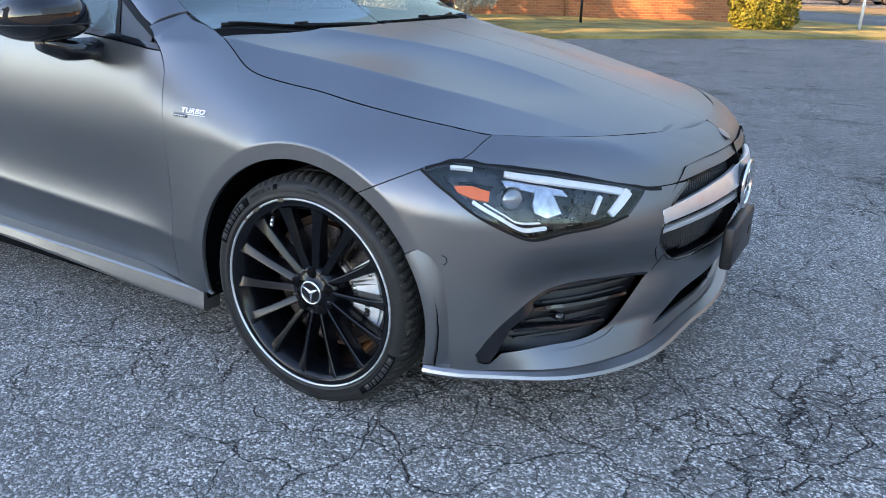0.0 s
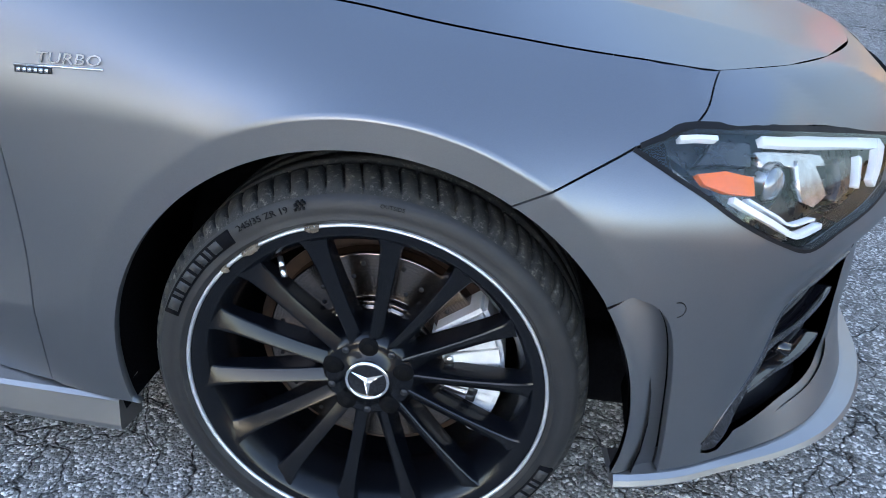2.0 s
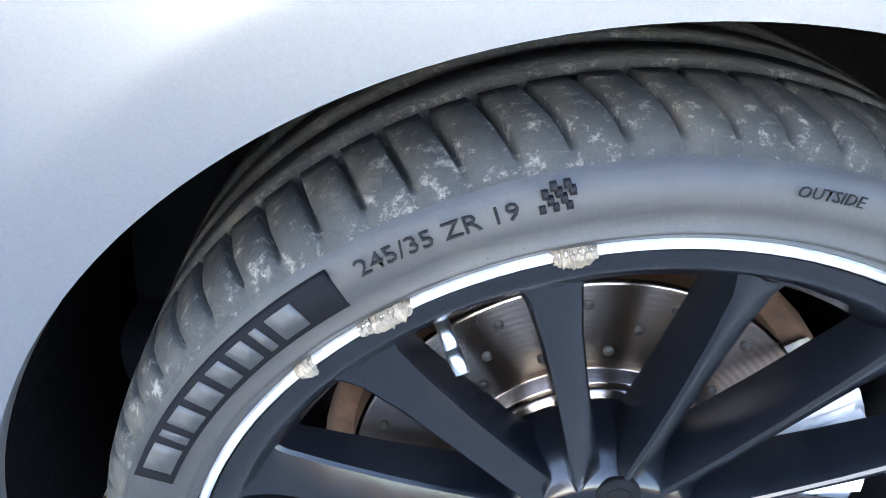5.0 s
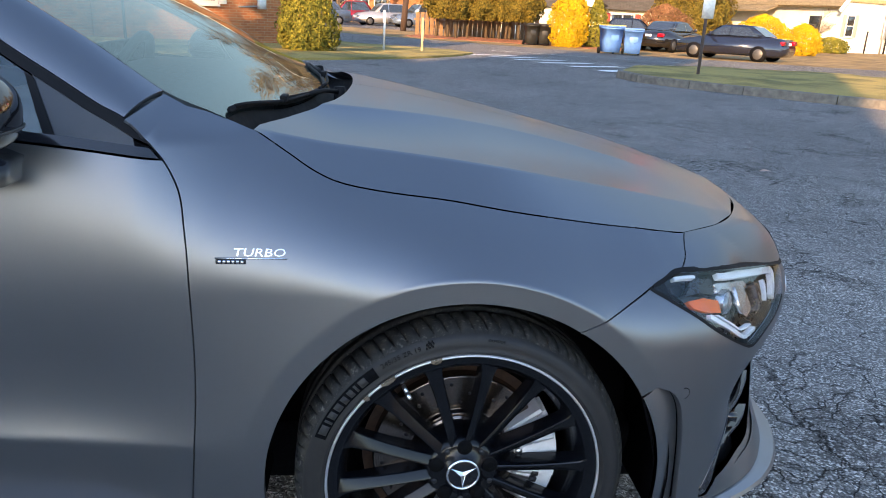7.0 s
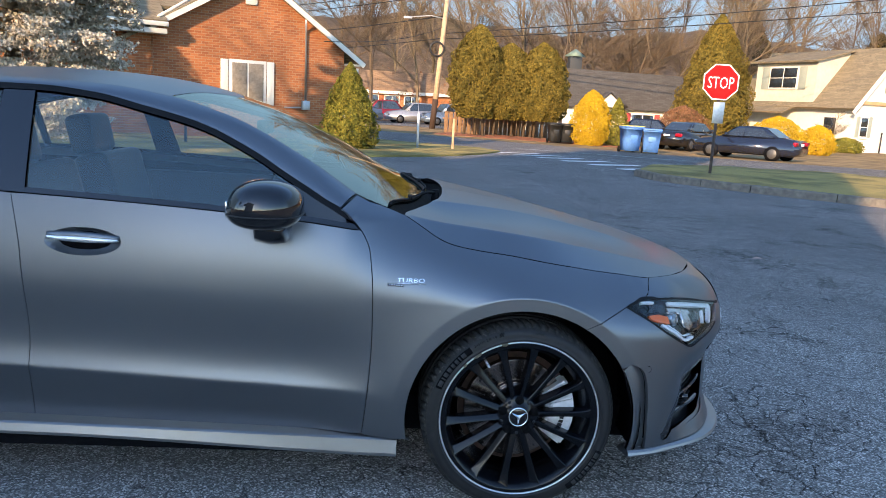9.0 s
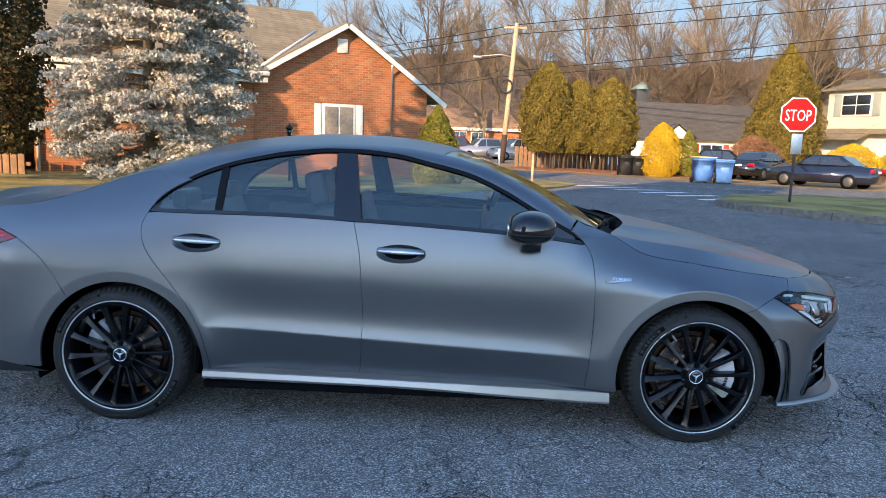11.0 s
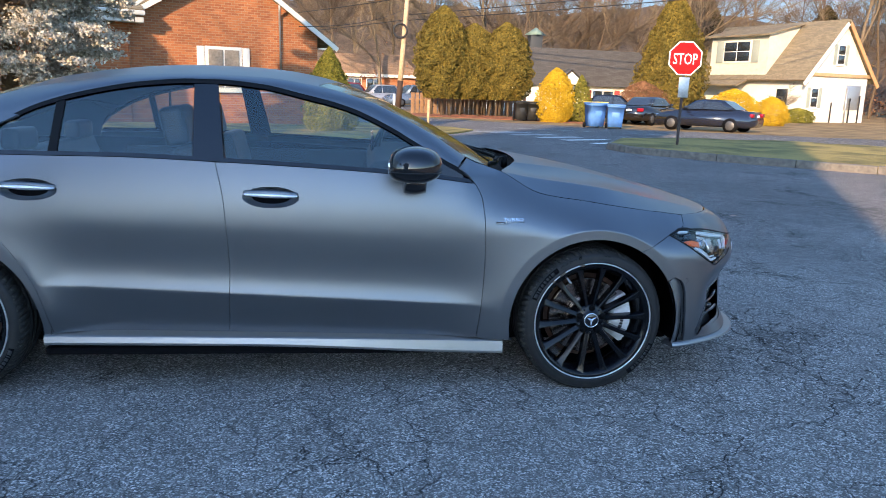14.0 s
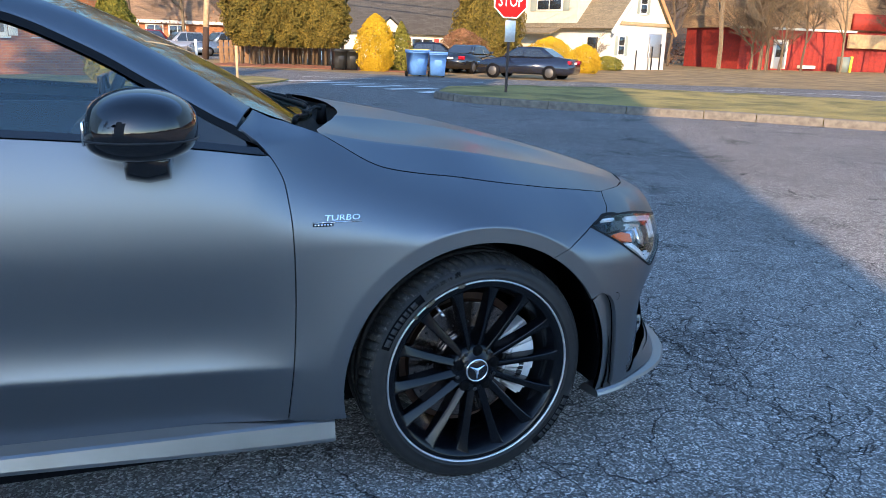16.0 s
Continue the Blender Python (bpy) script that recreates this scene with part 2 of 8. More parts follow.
def base_depth(s, z):
    """How far the skin stands out from the plan outline, wheel arches apart."""
    s, z = np.asarray(s, float), np.asarray(z, float)
    d = -SH_A(s) * np.maximum(0, z - SH_Z(s)) ** 2
    d = d - 1.3 * np.maximum(0, z - 0.955) * step(-0.64, -0.56, s) * (1 - step(-0.45, -0.40, s))
    # door sculpture between the wheels
    mid = step(-2.55, -2.0, s) * (1 - step(-0.75, -0.35, s))
    cz = crease_z(s)
    soft = 0.004
    below, above = soft * np.logaddexp(0, (cz - z) / soft), soft * np.logaddexp(0, (z - cz) / soft)
    d = d + mid * (-0.30 * below - 0.020 * (1 - np.exp(-above / 0.05)) * (1 - step(0.05, 0.30, above)) - 0.004)
    # tuck under the bumpers and sills
    d = d - 0.10 * np.maximum(0, 0.26 - z) * (1 - mid)
    # front bumper: hollow under the lamp, ledge over the side intake, lower blade
    f = step(0.55, 0.8, s)
    foot = step(0.5, 0.75, s) * 0.028 - 0.085 * step(0.75, 1.3, s)
    d = d + foot * (1 - step(0.21, 0.47, z)) - f * 0.020 * np.exp(-((z - 0.43) / 0.07) ** 2)
    d = d - 0.040 * step(0.50, 0.72, s) * (1 - 0.7 * step(0.92, 1.15, s)) * (1 - step(0.40, 0.54, z)) * np.clip((z - 0.218) / 0.068, 0, 1)
    d = d - 0.035 * step(0.95, 1.3, s) * step(0.54, 0.70, z)
    # rear bumper: bulge under the lamps
    g = step(-3.15, -3.5, s)
    return d + g * (0.012 * np.exp(-((z - 0.6) / 0.08) ** 2) - 0.04 * np.maximum(0, 0.42 - z))


def depth(s, z):
    """The skin with its flat wheel arch bands."""
    s, z = np.asarray(s, float), np.asarray(z, float)
    d = base_depth(s, z)
    for ax, az, r1, r2 in ARCHES:
        r = np.maximum(1e-4, np.hypot(s - ax, z - az))
        ux, uz = (s - ax) / r, (z - az) / r
        at = base_depth(ax + ux * r2, az + uz * r2)
        band = 0.010
        up = step(0.20, 0.45, z) * step(0.50, 0.30, np.where(ux > 0, s - ax, 0) if ax > -1 else s * 0)
        fall = np.clip(1 - (r - r2) / 0.20, 0, 1) ** 2
        k = step(r2 - 0.004, r2 + 0.004, r)
        d = (d * (1 - up) + band * up) * (1 - k) + (d + up * fall * (band - at)) * k
    return d


def skin(s, z, lift=0.0):
    """Points of the right-hand skin, y negative."""
    x, w, nx, nw = plan(s)
    d = depth(s, z) + lift
    return np.stack([x + nx * d, -(w + nw * d), z + 0 * x], -1)


def sx(x, z):
    """s at which the skin has this x at height z."""
    lo, hi = S_TAIL, S_NOSE
    for _ in range(40):
        m = (lo + hi) / 2
        if skin(np.array(m), np.array(z))[0] < x:
            lo = m
        else:
            hi = m
    return lo


def outline_xz(points, n=6, closed=False):
    """A smooth line given in x and z, in the skin's own s and z."""
    return spline([(sx(x, z), z) for x, z in points], n, closed)


def inside(px, pz, poly):
    poly = np.asarray(poly)
    a, b = poly, np.roll(poly, -1, 0)
    c = np.zeros(len(px), bool)
    for (x1, y1), (x2, y2) in zip(a, b):
        if y1 != y2:
            c ^= ((y1 > pz) != (y2 > pz)) & (px < (x2 - x1) * (pz - y1) / (y2 - y1) + x1)
    return c


def resample(poly, h, closed=True):
    out = []
    pts = [np.asarray(p, float) for p in poly]
    for a, b in zip(pts, pts[1:] + (pts[:1] if closed else [])):
        n = max(1, int(math.ceil(np.hypot(*(b - a)) / h)))
        out += [a + (b - a) * k / n for k in range(n)]
    if not closed:
        out.append(pts[-1])
    res = [out[0]]
    for p in out[1:]:
        if np.hypot(*(p - res[-1])) > h * 0.15:
            res.append(p)
    return res


def inset(poly, g):
    """The closed polygon drawn in by g on all sides."""
    p = np.asarray(poly)
    area = 0.5 * np.sum(p[:, 0] * np.roll(p[:, 1], -1) - np.roll(p[:, 0], -1) * p[:, 1])
    sign = 1 if area > 0 else -1
    t = np.roll(p, -1, 0) - np.roll(p, 1, 0)
    t /= np.maximum(1e-9, np.linalg.norm(t, axis=1))[:, None]
    return p + g * sign * np.stack([-t[:, 1], t[:, 0]], 1)


from mathutils.geometry import delaunay_2d_cdt


def sheet(poly, holes=(), lines=(), h=0.02, gap=0.0020):
    """Triangulates a flat region with holes and lines to follow. Returns points, triangles and the edge loops."""
    loops = [inset(resample(poly, h * 0.7), gap)] + [inset(resample(q, h * 0.7), -gap * 0.3) for q in holes]
    pts, edges, spans = [], [], []
    for q in loops:
        n0 = len(pts)
        pts += [tuple(v) for v in q]
        edges += [(n0 + i, n0 + (i + 1) % len(q)) for i in range(len(q))]
        spans.append(list(range(n0, n0 + len(q))))
    outer = np.array(loops[0])
    for line in lines:
        q = np.array(resample(line, h * 0.7, closed=False))
        ok = inside(q[:, 0], q[:, 1], outer)
        for hole in loops[1:]:
            ok &= ~inside(q[:, 0], q[:, 1], hole)
        prev = None
        for v, k in zip(q, ok):
            if k and min(np.min(np.hypot(*(np.asarray(l) - v).T)) for l in loops) > h * 0.3:
                pts.append(tuple(v))
                if prev is not None:
                    edges.append((prev, len(pts) - 1))
                prev = len(pts) - 1
            else:
                prev = None
    lo, hi = outer.min(0), outer.max(0)
    gx, gz = np.meshgrid(np.arange(lo[0], hi[0], h), np.arange(lo[1], hi[1], h))
    gx = gx + (np.arange(gx.shape[0]) % 2)[:, None] * h / 2
    grid = np.stack([gx.ravel(), gz.ravel()], 1)
    ok = inside(grid[:, 0], grid[:, 1], outer)
    for hole in loops[1:]:
        ok &= ~inside(grid[:, 0], grid[:, 1], hole)
    grid = grid[ok]
    fixed = np.array(pts)
    keep = [np.min(np.abs(fixed - v).max(1)) > h * 0.45 for v in grid]
    pts += [tuple(v) for v, k in zip(grid, keep) if k]
    co, _, faces, orig, _, _ = delaunay_2d_cdt([Vector(p) for p in pts], edges, [], 0, 1e-7)
    co = np.array([tuple(v) for v in co])
    tri = np.array([f for f in faces if len(f) == 3])
    c = co[tri].mean(1)
    ok = inside(c[:, 0], c[:, 1], outer)
    for hole in loops[1:]:
        ok &= ~inside(c[:, 0], c[:, 1], hole)
    where = {}
    for new_i, olds in enumerate(orig):
        for o in olds:
            where[o] = new_i
    return co, tri[ok], [[where[i] for i in sp] for sp in spans]


def lift_sheet(co, tri, loops, f, rim=0.014):
    """Puts a flat region on the surface f(a, b); edges turn in by rim. Returns points, faces, normals."""
    e = 0.0035
    a, b = co[:, 0], co[:, 1]
    p = f(a, b)
    nrm = np.cross(f(a + e, b) - f(a - e, b), f(a, b + e) - f(a, b - e))
    nrm /= np.maximum(1e-12, np.linalg.norm(nrm, axis=1))[:, None]
    # triangles follow the normal
    q = p[tri]
    face_n = np.cross(q[:, 1] - q[:, 0], q[:, 2] - q[:, 0])
    flip = (face_n * nrm[tri[:, 0]]).sum(1) < 0
    tri = tri.copy()
    tri[flip] = tri[flip][:, ::-1]
    verts, faces, normals = list(p), [tuple(t) for t in tri], list(nrm)
    if rim:
        for k, loop in enumerate(loops):
            m = len(loop)
            ring = np.array([p[i] for i in loop])
            nn = np.array([nrm[i] for i in loop])
            along = np.roll(ring, -1, 0) - np.roll(ring, 1, 0)
            out = np.cross(along, nn)
            out /= np.maximum(1e-12, np.linalg.norm(out, axis=1))[:, None]
            c = ring.mean(0)
            if (((ring - c) * out).sum() < 0) != (k > 0):
                out = -out
            n0 = len(verts)
            verts += list(ring)
            normals += list((out + nn * 0.6) / np.linalg.norm(out + nn * 0.6, axis=1)[:, None])
            verts += list(ring - nn * rim)
            normals += list(out)
            for i in range(m):
                j = (i + 1) % m
                faces.append((n0 + i, n0 + j, n0 + m + j, n0 + m + i))
    return np.array(verts), faces, np.array(normals)


def mirrored(v, f, n):
    flip = np.array((1, -1, 1))
    return v * flip, [t[::-1] for t in f], n * flip


def panel(name, parent, material, poly, f, holes=(), lines=(), h=0.02, gap=0.0014, rim=0.014, side="right", label=""):
    """A skin panel; side: right, left or both (one mesh over both sides)."""
    co, tri, loops = sheet(poly, holes, lines, h, gap)
    v, fc, n = lift_sheet(co, tri, loops, f, rim)
    if side == "left":
        v, fc, n = mirrored(v, fc, n)
    elif side == "both":
        v2, f2, n2 = mirrored(v, fc, n)
        k = len(v)
        v, fc, n = np.concatenate([v, v2]), list(fc) + [tuple(i + k for i in t) for t in f2], np.concatenate([n, n2])
    return raw(name, v, fc, material, parent, n, label=label)


def arch_arc(k, a0, a1, n=40, grow=0.0):
    """Points round a wheel opening, from angle a0 to a1 in degrees (0 forward, 90 up)."""
    ax, az, r, _ = ARCHES[k]
    return [np.array((ax + (r + grow) * math.cos(radians(a0 + (a1 - a0) * i / n)), az + (r + grow) * math.sin(radians(a0 + (a1 - a0) * i / n)))) for i in range(n + 1)]


def S(x, z):
    return np.array((sx(x, z), z))


car = tagged(new("car"), "matte grey four-door coupe with black multi-spoke wheels parked on asphalt", "car")

# seams in s and z
DOOR_FRONT = spline([(-0.52, 0.245), (-0.505, 0.40), (-0.497, 0.56), (-0.50, 0.736), (-0.508, 0.82), (-0.516, 0.864), (-0.531, 0.897), (-0.545, 0.919)], 6)
HOOD_SEAM = outline_xz([(-0.405, 0.959), (-0.35, 0.926), (-0.29, 0.891), (-0.235, 0.871), (-0.145, 0.854), (-0.04, 0.840), (0.077, 0.823), (0.195, 0.807), (0.315, 0.792), (0.445, 0.776)], 4)
LAMP_T, LAMP_R = S(0.41, 0.727), S(0.334, 0.706)
ARCH_J = np.array((0.2, 0.0))
ang_j = math.degrees(math.acos((0.192 - ARCHES[0][0]) / ARCHES[0][2]))
ARCH_J = arch_arc(0, ang_j, ang_j, 1)[0]
DOOR_MID = spline([(-1.622, 0.988), (-1.597, 0.88), (-1.585, 0.797), (-1.572, 0.6), (-1.575, 0.4), (-1.586, 0.252)], 6)
DOOR_REAR = spline([(-2.605, 0.995), (-2.622, 0.93), (-2.592, 0.835), (-2.475, 0.685), (-2.388, 0.565), (-2.325, 0.43), (-2.29, 0.262)], 6)
BELT = curve_fn([(-2.62, 0.995), (-2.043, 0.998), (-1.624, 0.986), (-1.179, 0.967), (-0.884, 0.949), (-0.724, 0.936), (-0.545, 0.914)])
SILL_TOP = curve_fn([(-2.4, 0.262), (-1.586, 0.253), (-0.36, 0.233)])
CREASE_LINE = [(s, float(crease_z(s))) for s in np.linspace(-2.5, -0.4, 40)]
CREASES = [[np.array((s, z + o)) for s, z in CREASE_LINE] for o in (-0.012, -0.004, 0.0, 0.004, 0.012)]
FLARE = [[[np.array((ax + (r2 + o) * math.cos(radians(a)), az + (r2 + o) * math.sin(radians(a)))) for a in range(8, 173, 2)] for o in (-0.012, -0.005, 0.0, 0.005, 0.012)] for ax, az, r1, r2 in ARCHES]

ang_s = math.degrees(math.asin((0.24 - ARCHES[0][1]) / ARCHES[0][2]))
fender_poly = (
    [np.array((-0.36, 0.236))] + [np.array((-0.5, 0.239))] + DOOR_FRONT + [np.array(q) for q in ((-0.566, 0.944), (-0.58, 0.957), (-0.611, 0.982), (-0.569, 1.017), (-0.528, 0.998), (-0.494, 0.989), (-0.456, 0.976))] + HOOD_SEAM + [LAMP_T]
    + spline([LAMP_T, S(0.37, 0.7175), LAMP_R], 4)[1:] + spline([LAMP_R, S(0.276, 0.679), ARCH_J], 4)[1:-1] + arch_arc(0, ang_j, 180 - ang_s, 60)
)
BUMPER_TOP = [LAMP_R] + [S(x, z) for x, z in ((0.413, 0.664), (0.48, 0.621), (0.545, 0.581), (0.597, 0.556), (0.653, 0.568), (0.713, 0.577), (0.756, 0.595), (0.772, 0.649), (0.803, 0.651))]
GRILLE = [S(0.838, 0.648), S(0.828, 0.611), S(0.820, 0.56), S(0.814, 0.512), S(0.815, 0.469), S(0.830, 0.428), np.array((S_NOSE - 0.1, 0.414)), np.array((S_NOSE, 0.412)), np.array((S_NOSE, 0.655)), np.array((S_NOSE - 0.2, 0.655))]
INTAKE_TOP = [S(0.498, 0.260), S(0.542, 0.334), S(0.591, 0.392), S(0.640, 0.413), S(0.734, 0.413), S(0.782, 0.409)]
INTAKE = spline(INTAKE_TOP, 5)[:-1] + spline([S(0.782, 0.409), S(0.757, 0.350), S(0.732, 0.298), S(0.701, 0.279), S(0.629, 0.273), S(0.548, 0.266)], 4)[:-1] + [S(0.548, 0.266), S(0.537, 0.252), S(0.526, 0.238), S(0.512, 0.237), S(0.500, 0.243)]
LOWER_INTAKE = [S(0.838, 0.312), S(0.808, 0.258), S(0.85, 0.254), np.array((S_NOSE, 0.257)), np.array((S_NOSE, 0.325))]
FLIC = [S(x, z) for x, z in ((0.437, 0.218), (0.437, 0.25), (0.433, 0.331), (0.427, 0.405), (0.414, 0.470), (0.391, 0.507), (0.356, 0.524))]
bumper_poly = (
    spline([ARCH_J, S(0.276, 0.679), LAMP_R], 4)[:-1] + BUMPER_TOP + GRILLE[:8] + [np.array((S_NOSE, 0.325))]
    + LOWER_INTAKE[:4] + [np.array((S_NOSE, 0.225)), np.array((S_NOSE - 0.2, 0.22)), S(0.8, 0.22), S(0.6, 0.22)] + spline(FLIC, 4) + arch_arc(0, 31, ang_j, 30)[:-1]
)
rang_s = math.degrees(math.asin((0.262 - ARCHES[1][1]) / ARCHES[1][2]))
fdoor_poly = [p for p in DOOR_FRONT[::-1]] + [np.array((x, SILL_TOP(x) + 0.006)) for x in np.linspace(-0.56, -1.55, 12)] + DOOR_MID[::-1] + [np.array((x, BELT(x) + 0.004)) for x in np.linspace(-1.58, -0.575, 14)]
rdoor_poly = DOOR_MID + [np.array((x, SILL_TOP(x) + 0.006)) for x in np.linspace(-1.62, -2.25, 8)] + DOOR_REAR[::-1] + [np.array((x, BELT(x) + 0.004)) for x in np.linspace(-2.57, -1.66, 12)]

HANDLES = ((-1.397, 0.851), (-2.352, 0.868))


def ellipse(cx, cz, a, b, n=28):
    return [np.array((cx + a * math.cos(2 * math.pi * i / n), cz + b * math.sin(2 * math.pi * i / n))) for i in range(n)]


doors = []
for side in ("right", "left"):
    panel("front_fender", car, PAINT, fender_poly, skin, lines=FLARE[0], side=side)
    for (nm, poly), (hx_, hz_) in zip((("front_door", fdoor_poly), ("rear_door", rdoor_poly)), HANDLES):
        doors.append((side, hx_, hz_, panel(nm, car, PAINT, poly, skin, holes=[ellipse(hx_, hz_, 0.116, 0.043)], lines=CREASES, side=side)))
panel("front_bumper", car, PAINT, bumper_poly, skin, holes=[INTAKE], lines=FLARE[0], side="both")

# quarter panel: from the rear door to the tail lamp and up into the rear pillar
TAIL_LAMP = spline([(-3.21, 0.862), (-3.33, 0.815), (-3.49, 0.772), (-3.62, 0.775), (-3.76, 0.80), (-3.76, 0.925), (-3.62, 0.925), (-3.46, 0.925), (-3.32, 0.905)], 4, closed=True)
PILLAR_Z = curve_fn([(-3.85, 0.955), (-3.5, 0.985), (-3.2, 1.015), (-3.05, 1.05), (-2.9, 1.1), (-2.75, 1.155), (-2.62, 1.19)])
q_top = [np.array((s, PILLAR_Z(s))) for s in np.linspace(-3.75, -2.62, 20)]
RDLO = spline([(-2.605, 0.995), (-2.565, 1.06), (-2.50, 1.112), (-2.42, 1.155)], 5)
rb = math.degrees(math.acos((-2.955 - ARCHES[1][0]) / ARCHES[1][2]))
quarter_poly = DOOR_REAR + arch_arc(1, rang_s, rb, 60) + spline([arch_arc(1, rb, rb, 1)[0], (-3.08, 0.765), (-3.21, 0.862)], 5)[1:] + [np.array(p) for p in ((-3.32, 0.905), (-3.46, 0.925), (-3.62, 0.925), (-3.76, 0.925))] + q_top + RDLO[::-1][:-1]
rbumper_poly = (
    [np.array((-3.21, 0.862))] + spline([(-3.21, 0.862), (-3.08, 0.765), arch_arc(1, rb, rb, 1)[0]], 5)[1:-1] + arch_arc(1, rb, 180 - rang_s + 2, 50)
    + [np.array(p) for p in ((-3.2, 0.25), (-3.4, 0.285), (-3.6, 0.32), (-3.8, 0.34), (S_TAIL, 0.35), (S_TAIL, 0.80), (-3.76, 0.80), (-3.62, 0.775), (-3.49, 0.772), (-3.33, 0.815))]
)
for side in ("right", "left"):
    panel("quarter_panel", car, PAINT, quarter_poly, skin, lines=FLARE[1], side=side)
panel("rear_bumper", car, PAINT, rbumper_poly, skin, lines=FLARE[1], side="both")

# ---- upper body: cross-sections over x, v runs from the side to the centre line ----
DLO_Z = curve_fn([(-2.605, 0.995), (-2.567, 1.059), (-2.47, 1.133), (-2.346, 1.196), (-2.16, 1.253), (-1.945, 1.294), (-1.747, 1.310), (-1.641, 1.310), (-1.459, 1.296), (-1.278, 1.259), (-1.154, 1.231), (-1.066, 1.205), (-0.95, 1.155), (-0.88, 1.120), (-0.82, 1.085), (-0.72, 1.030), (-0.657, 0.994), (-0.615, 0.974), (-0.58, 0.950), (-0.55, 0.920)])
ROOF_Z = curve_fn([(-3.4, 1.04), (-3.26, 1.05), (-3.15, 1.072), (-2.98, 1.132), (-2.73, 1.226), (-2.59, 1.277), (-2.38, 1.329), (-2.17, 1.361), (-2.04, 1.376), (-1.83, 1.388), (-1.63, 1.387), (-1.43, 1.376), (-1.24, 1.348), (-1.05, 1.293), (-0.8, 1.188), (-0.6, 1.088), (-0.5, 1.03), (-0.4, 0.97), (-0.2, 0.90)])


def skin_w(s, z):
    return -skin(s, z)[..., 1]


def glass_w(x, z):
    zb = BELT(x)
    return skin_w(x, zb) - 0.012 - 0.62 * (z - zb) - 0.22 * (z - zb) ** 2


def glass_skin(x, z):
    return np.stack([x, -glass_w(x, z), z], -1)


# the line where pillars and roof rails meet windscreen, roof and rear window
EDGE_W = curve_fn([(-3.3, 0.60), (-3.05, 0.575), (-2.7, 0.545), (-2.4, 0.54), (-2.0, 0.545), (-1.6, 0.55), (-1.2, 0.565), (-1.05, 0.60), (-0.9, 0.64), (-0.75, 0.68), (-0.569, 0.714), (-0.405, 0.74)])
EDGE_Z = curve_fn([(-3.3, 1.02), (-3.05, 1.07), (-2.7, 1.19), (-2.4, 1.272), (-2.0, 1.330), (-1.7, 1.342), (-1.45, 1.334), (-1.2, 1.300), (-1.05, 1.262), (-0.968, 1.235), (-0.9, 1.205), (-0.835, 1.174), (-0.769, 1.139), (-0.702, 1.102), (-0.636, 1.060), (-0.569, 1.018), (-0.528, 1.001), (-0.494, 0.990), (-0.456, 0.976), (-0.405, 0.960)])


def upper(x, v):
    """Windscreen, roof and rear window: v from 0 at the edge to 1 at the centre line."""
    x, v = np.asarray(x, float), np.asarray(v, float)
    we, ze = EDGE_W(x), EDGE_Z(x)
    zc = np.maximum(ROOF_Z(x), ze + 0.004)
    return np.stack([x, -we * (1 - v), ze + (zc - ze) * (1 - (1 - v) ** 2)], -1)


def pillar_start(x):
    k = step(-2.64, -2.45, x)
    z = PILLAR_Z(np.minimum(x, -2.6)) * (1 - k) + (DLO_Z(np.maximum(x, -2.6)) + 0.010) * k
    ws, wg = skin_w(x, z), glass_w(np.clip(x, -2.6, -0.6), z)
    g = step(-2.64, -2.42, x)
    e = 0.004
    slope = ((skin_w(x, z + e) - skin_w(x, z - e)) / (2 * e)) * (1 - g) - 0.55 * g
    return wg * g + ws * (1 - g), z, slope


def pillar(x, v):
    x, v = np.asarray(x, float), np.asarray(v, float)
    w0, z0, slope = pillar_start(x)
    w3, z3 = EDGE_W(x), EDGE_Z(x)
    zc = np.maximum(ROOF_Z(x), z3 + 0.004)
    end = 2 * (zc - z3) / w3
    dz, dw = z3 - z0, w0 - w3
    w1, z1 = w0 + slope * dz * 0.42, z0 + dz * 0.42
    w2 = w3 + dw * 0.38
    z2 = z3 - end * dw * 0.38 - 0.05 * dz
    b0, b1, b2, b3 = (1 - v) ** 3, 3 * v * (1 - v) ** 2, 3 * v * v * (1 - v), v ** 3
    return np.stack([x, -(b0 * w0 + b1 * w1 + b2 * w2 + b3 * w3), b0 * z0 + b1 * z1 + b2 * z2 + b3 * z3], -1)


WS_TOP = curve_fn([(0.0, -1.22), (0.3, -1.19), (1.0, -1.09)])
WS_BASE = curve_fn([(0.0, -0.455), (0.1, -0.445), (0.3, -0.405), (0.6, -0.345), (1.0, -0.315)])
RG_TOP, RG_BASE = curve_fn([(0.0, -2.5), (0.25, -2.46), (1.0, -2.36)]), curve_fn([(0.0, -3.02), (0.3, -3.07), (1.0, -3.15)])
vs = np.linspace(0.0, 1, 16)
roof_poly = [np.array((WS_TOP(v), v)) for v in vs] + [np.array((RG_TOP(v), v)) for v in vs[::-1]] + [np.array((x, 0.0)) for x in np.linspace(-2.45, -1.27, 20)]
ws_poly = [np.array((WS_BASE(v), v)) for v in vs] + [np.array((WS_TOP(v), v)) for v in vs[::-1]] + [np.array((x, 0.0)) for x in np.linspace(-1.17, -0.50, 14)]
rg_poly = [np.array((RG_TOP(v), v)) for v in vs] + [np.array((RG_BASE(v), v)) for v in vs[::-1]] + [np.array((x, 0.0)) for x in np.linspace(-2.97, -2.55, 10)]
rail_poly = [np.array((x, 0.0)) for x in np.linspace(-0.614, -3.05, 70)] + [np.array((x, 1.0)) for x in np.linspace(-3.05, -0.572, 70)]



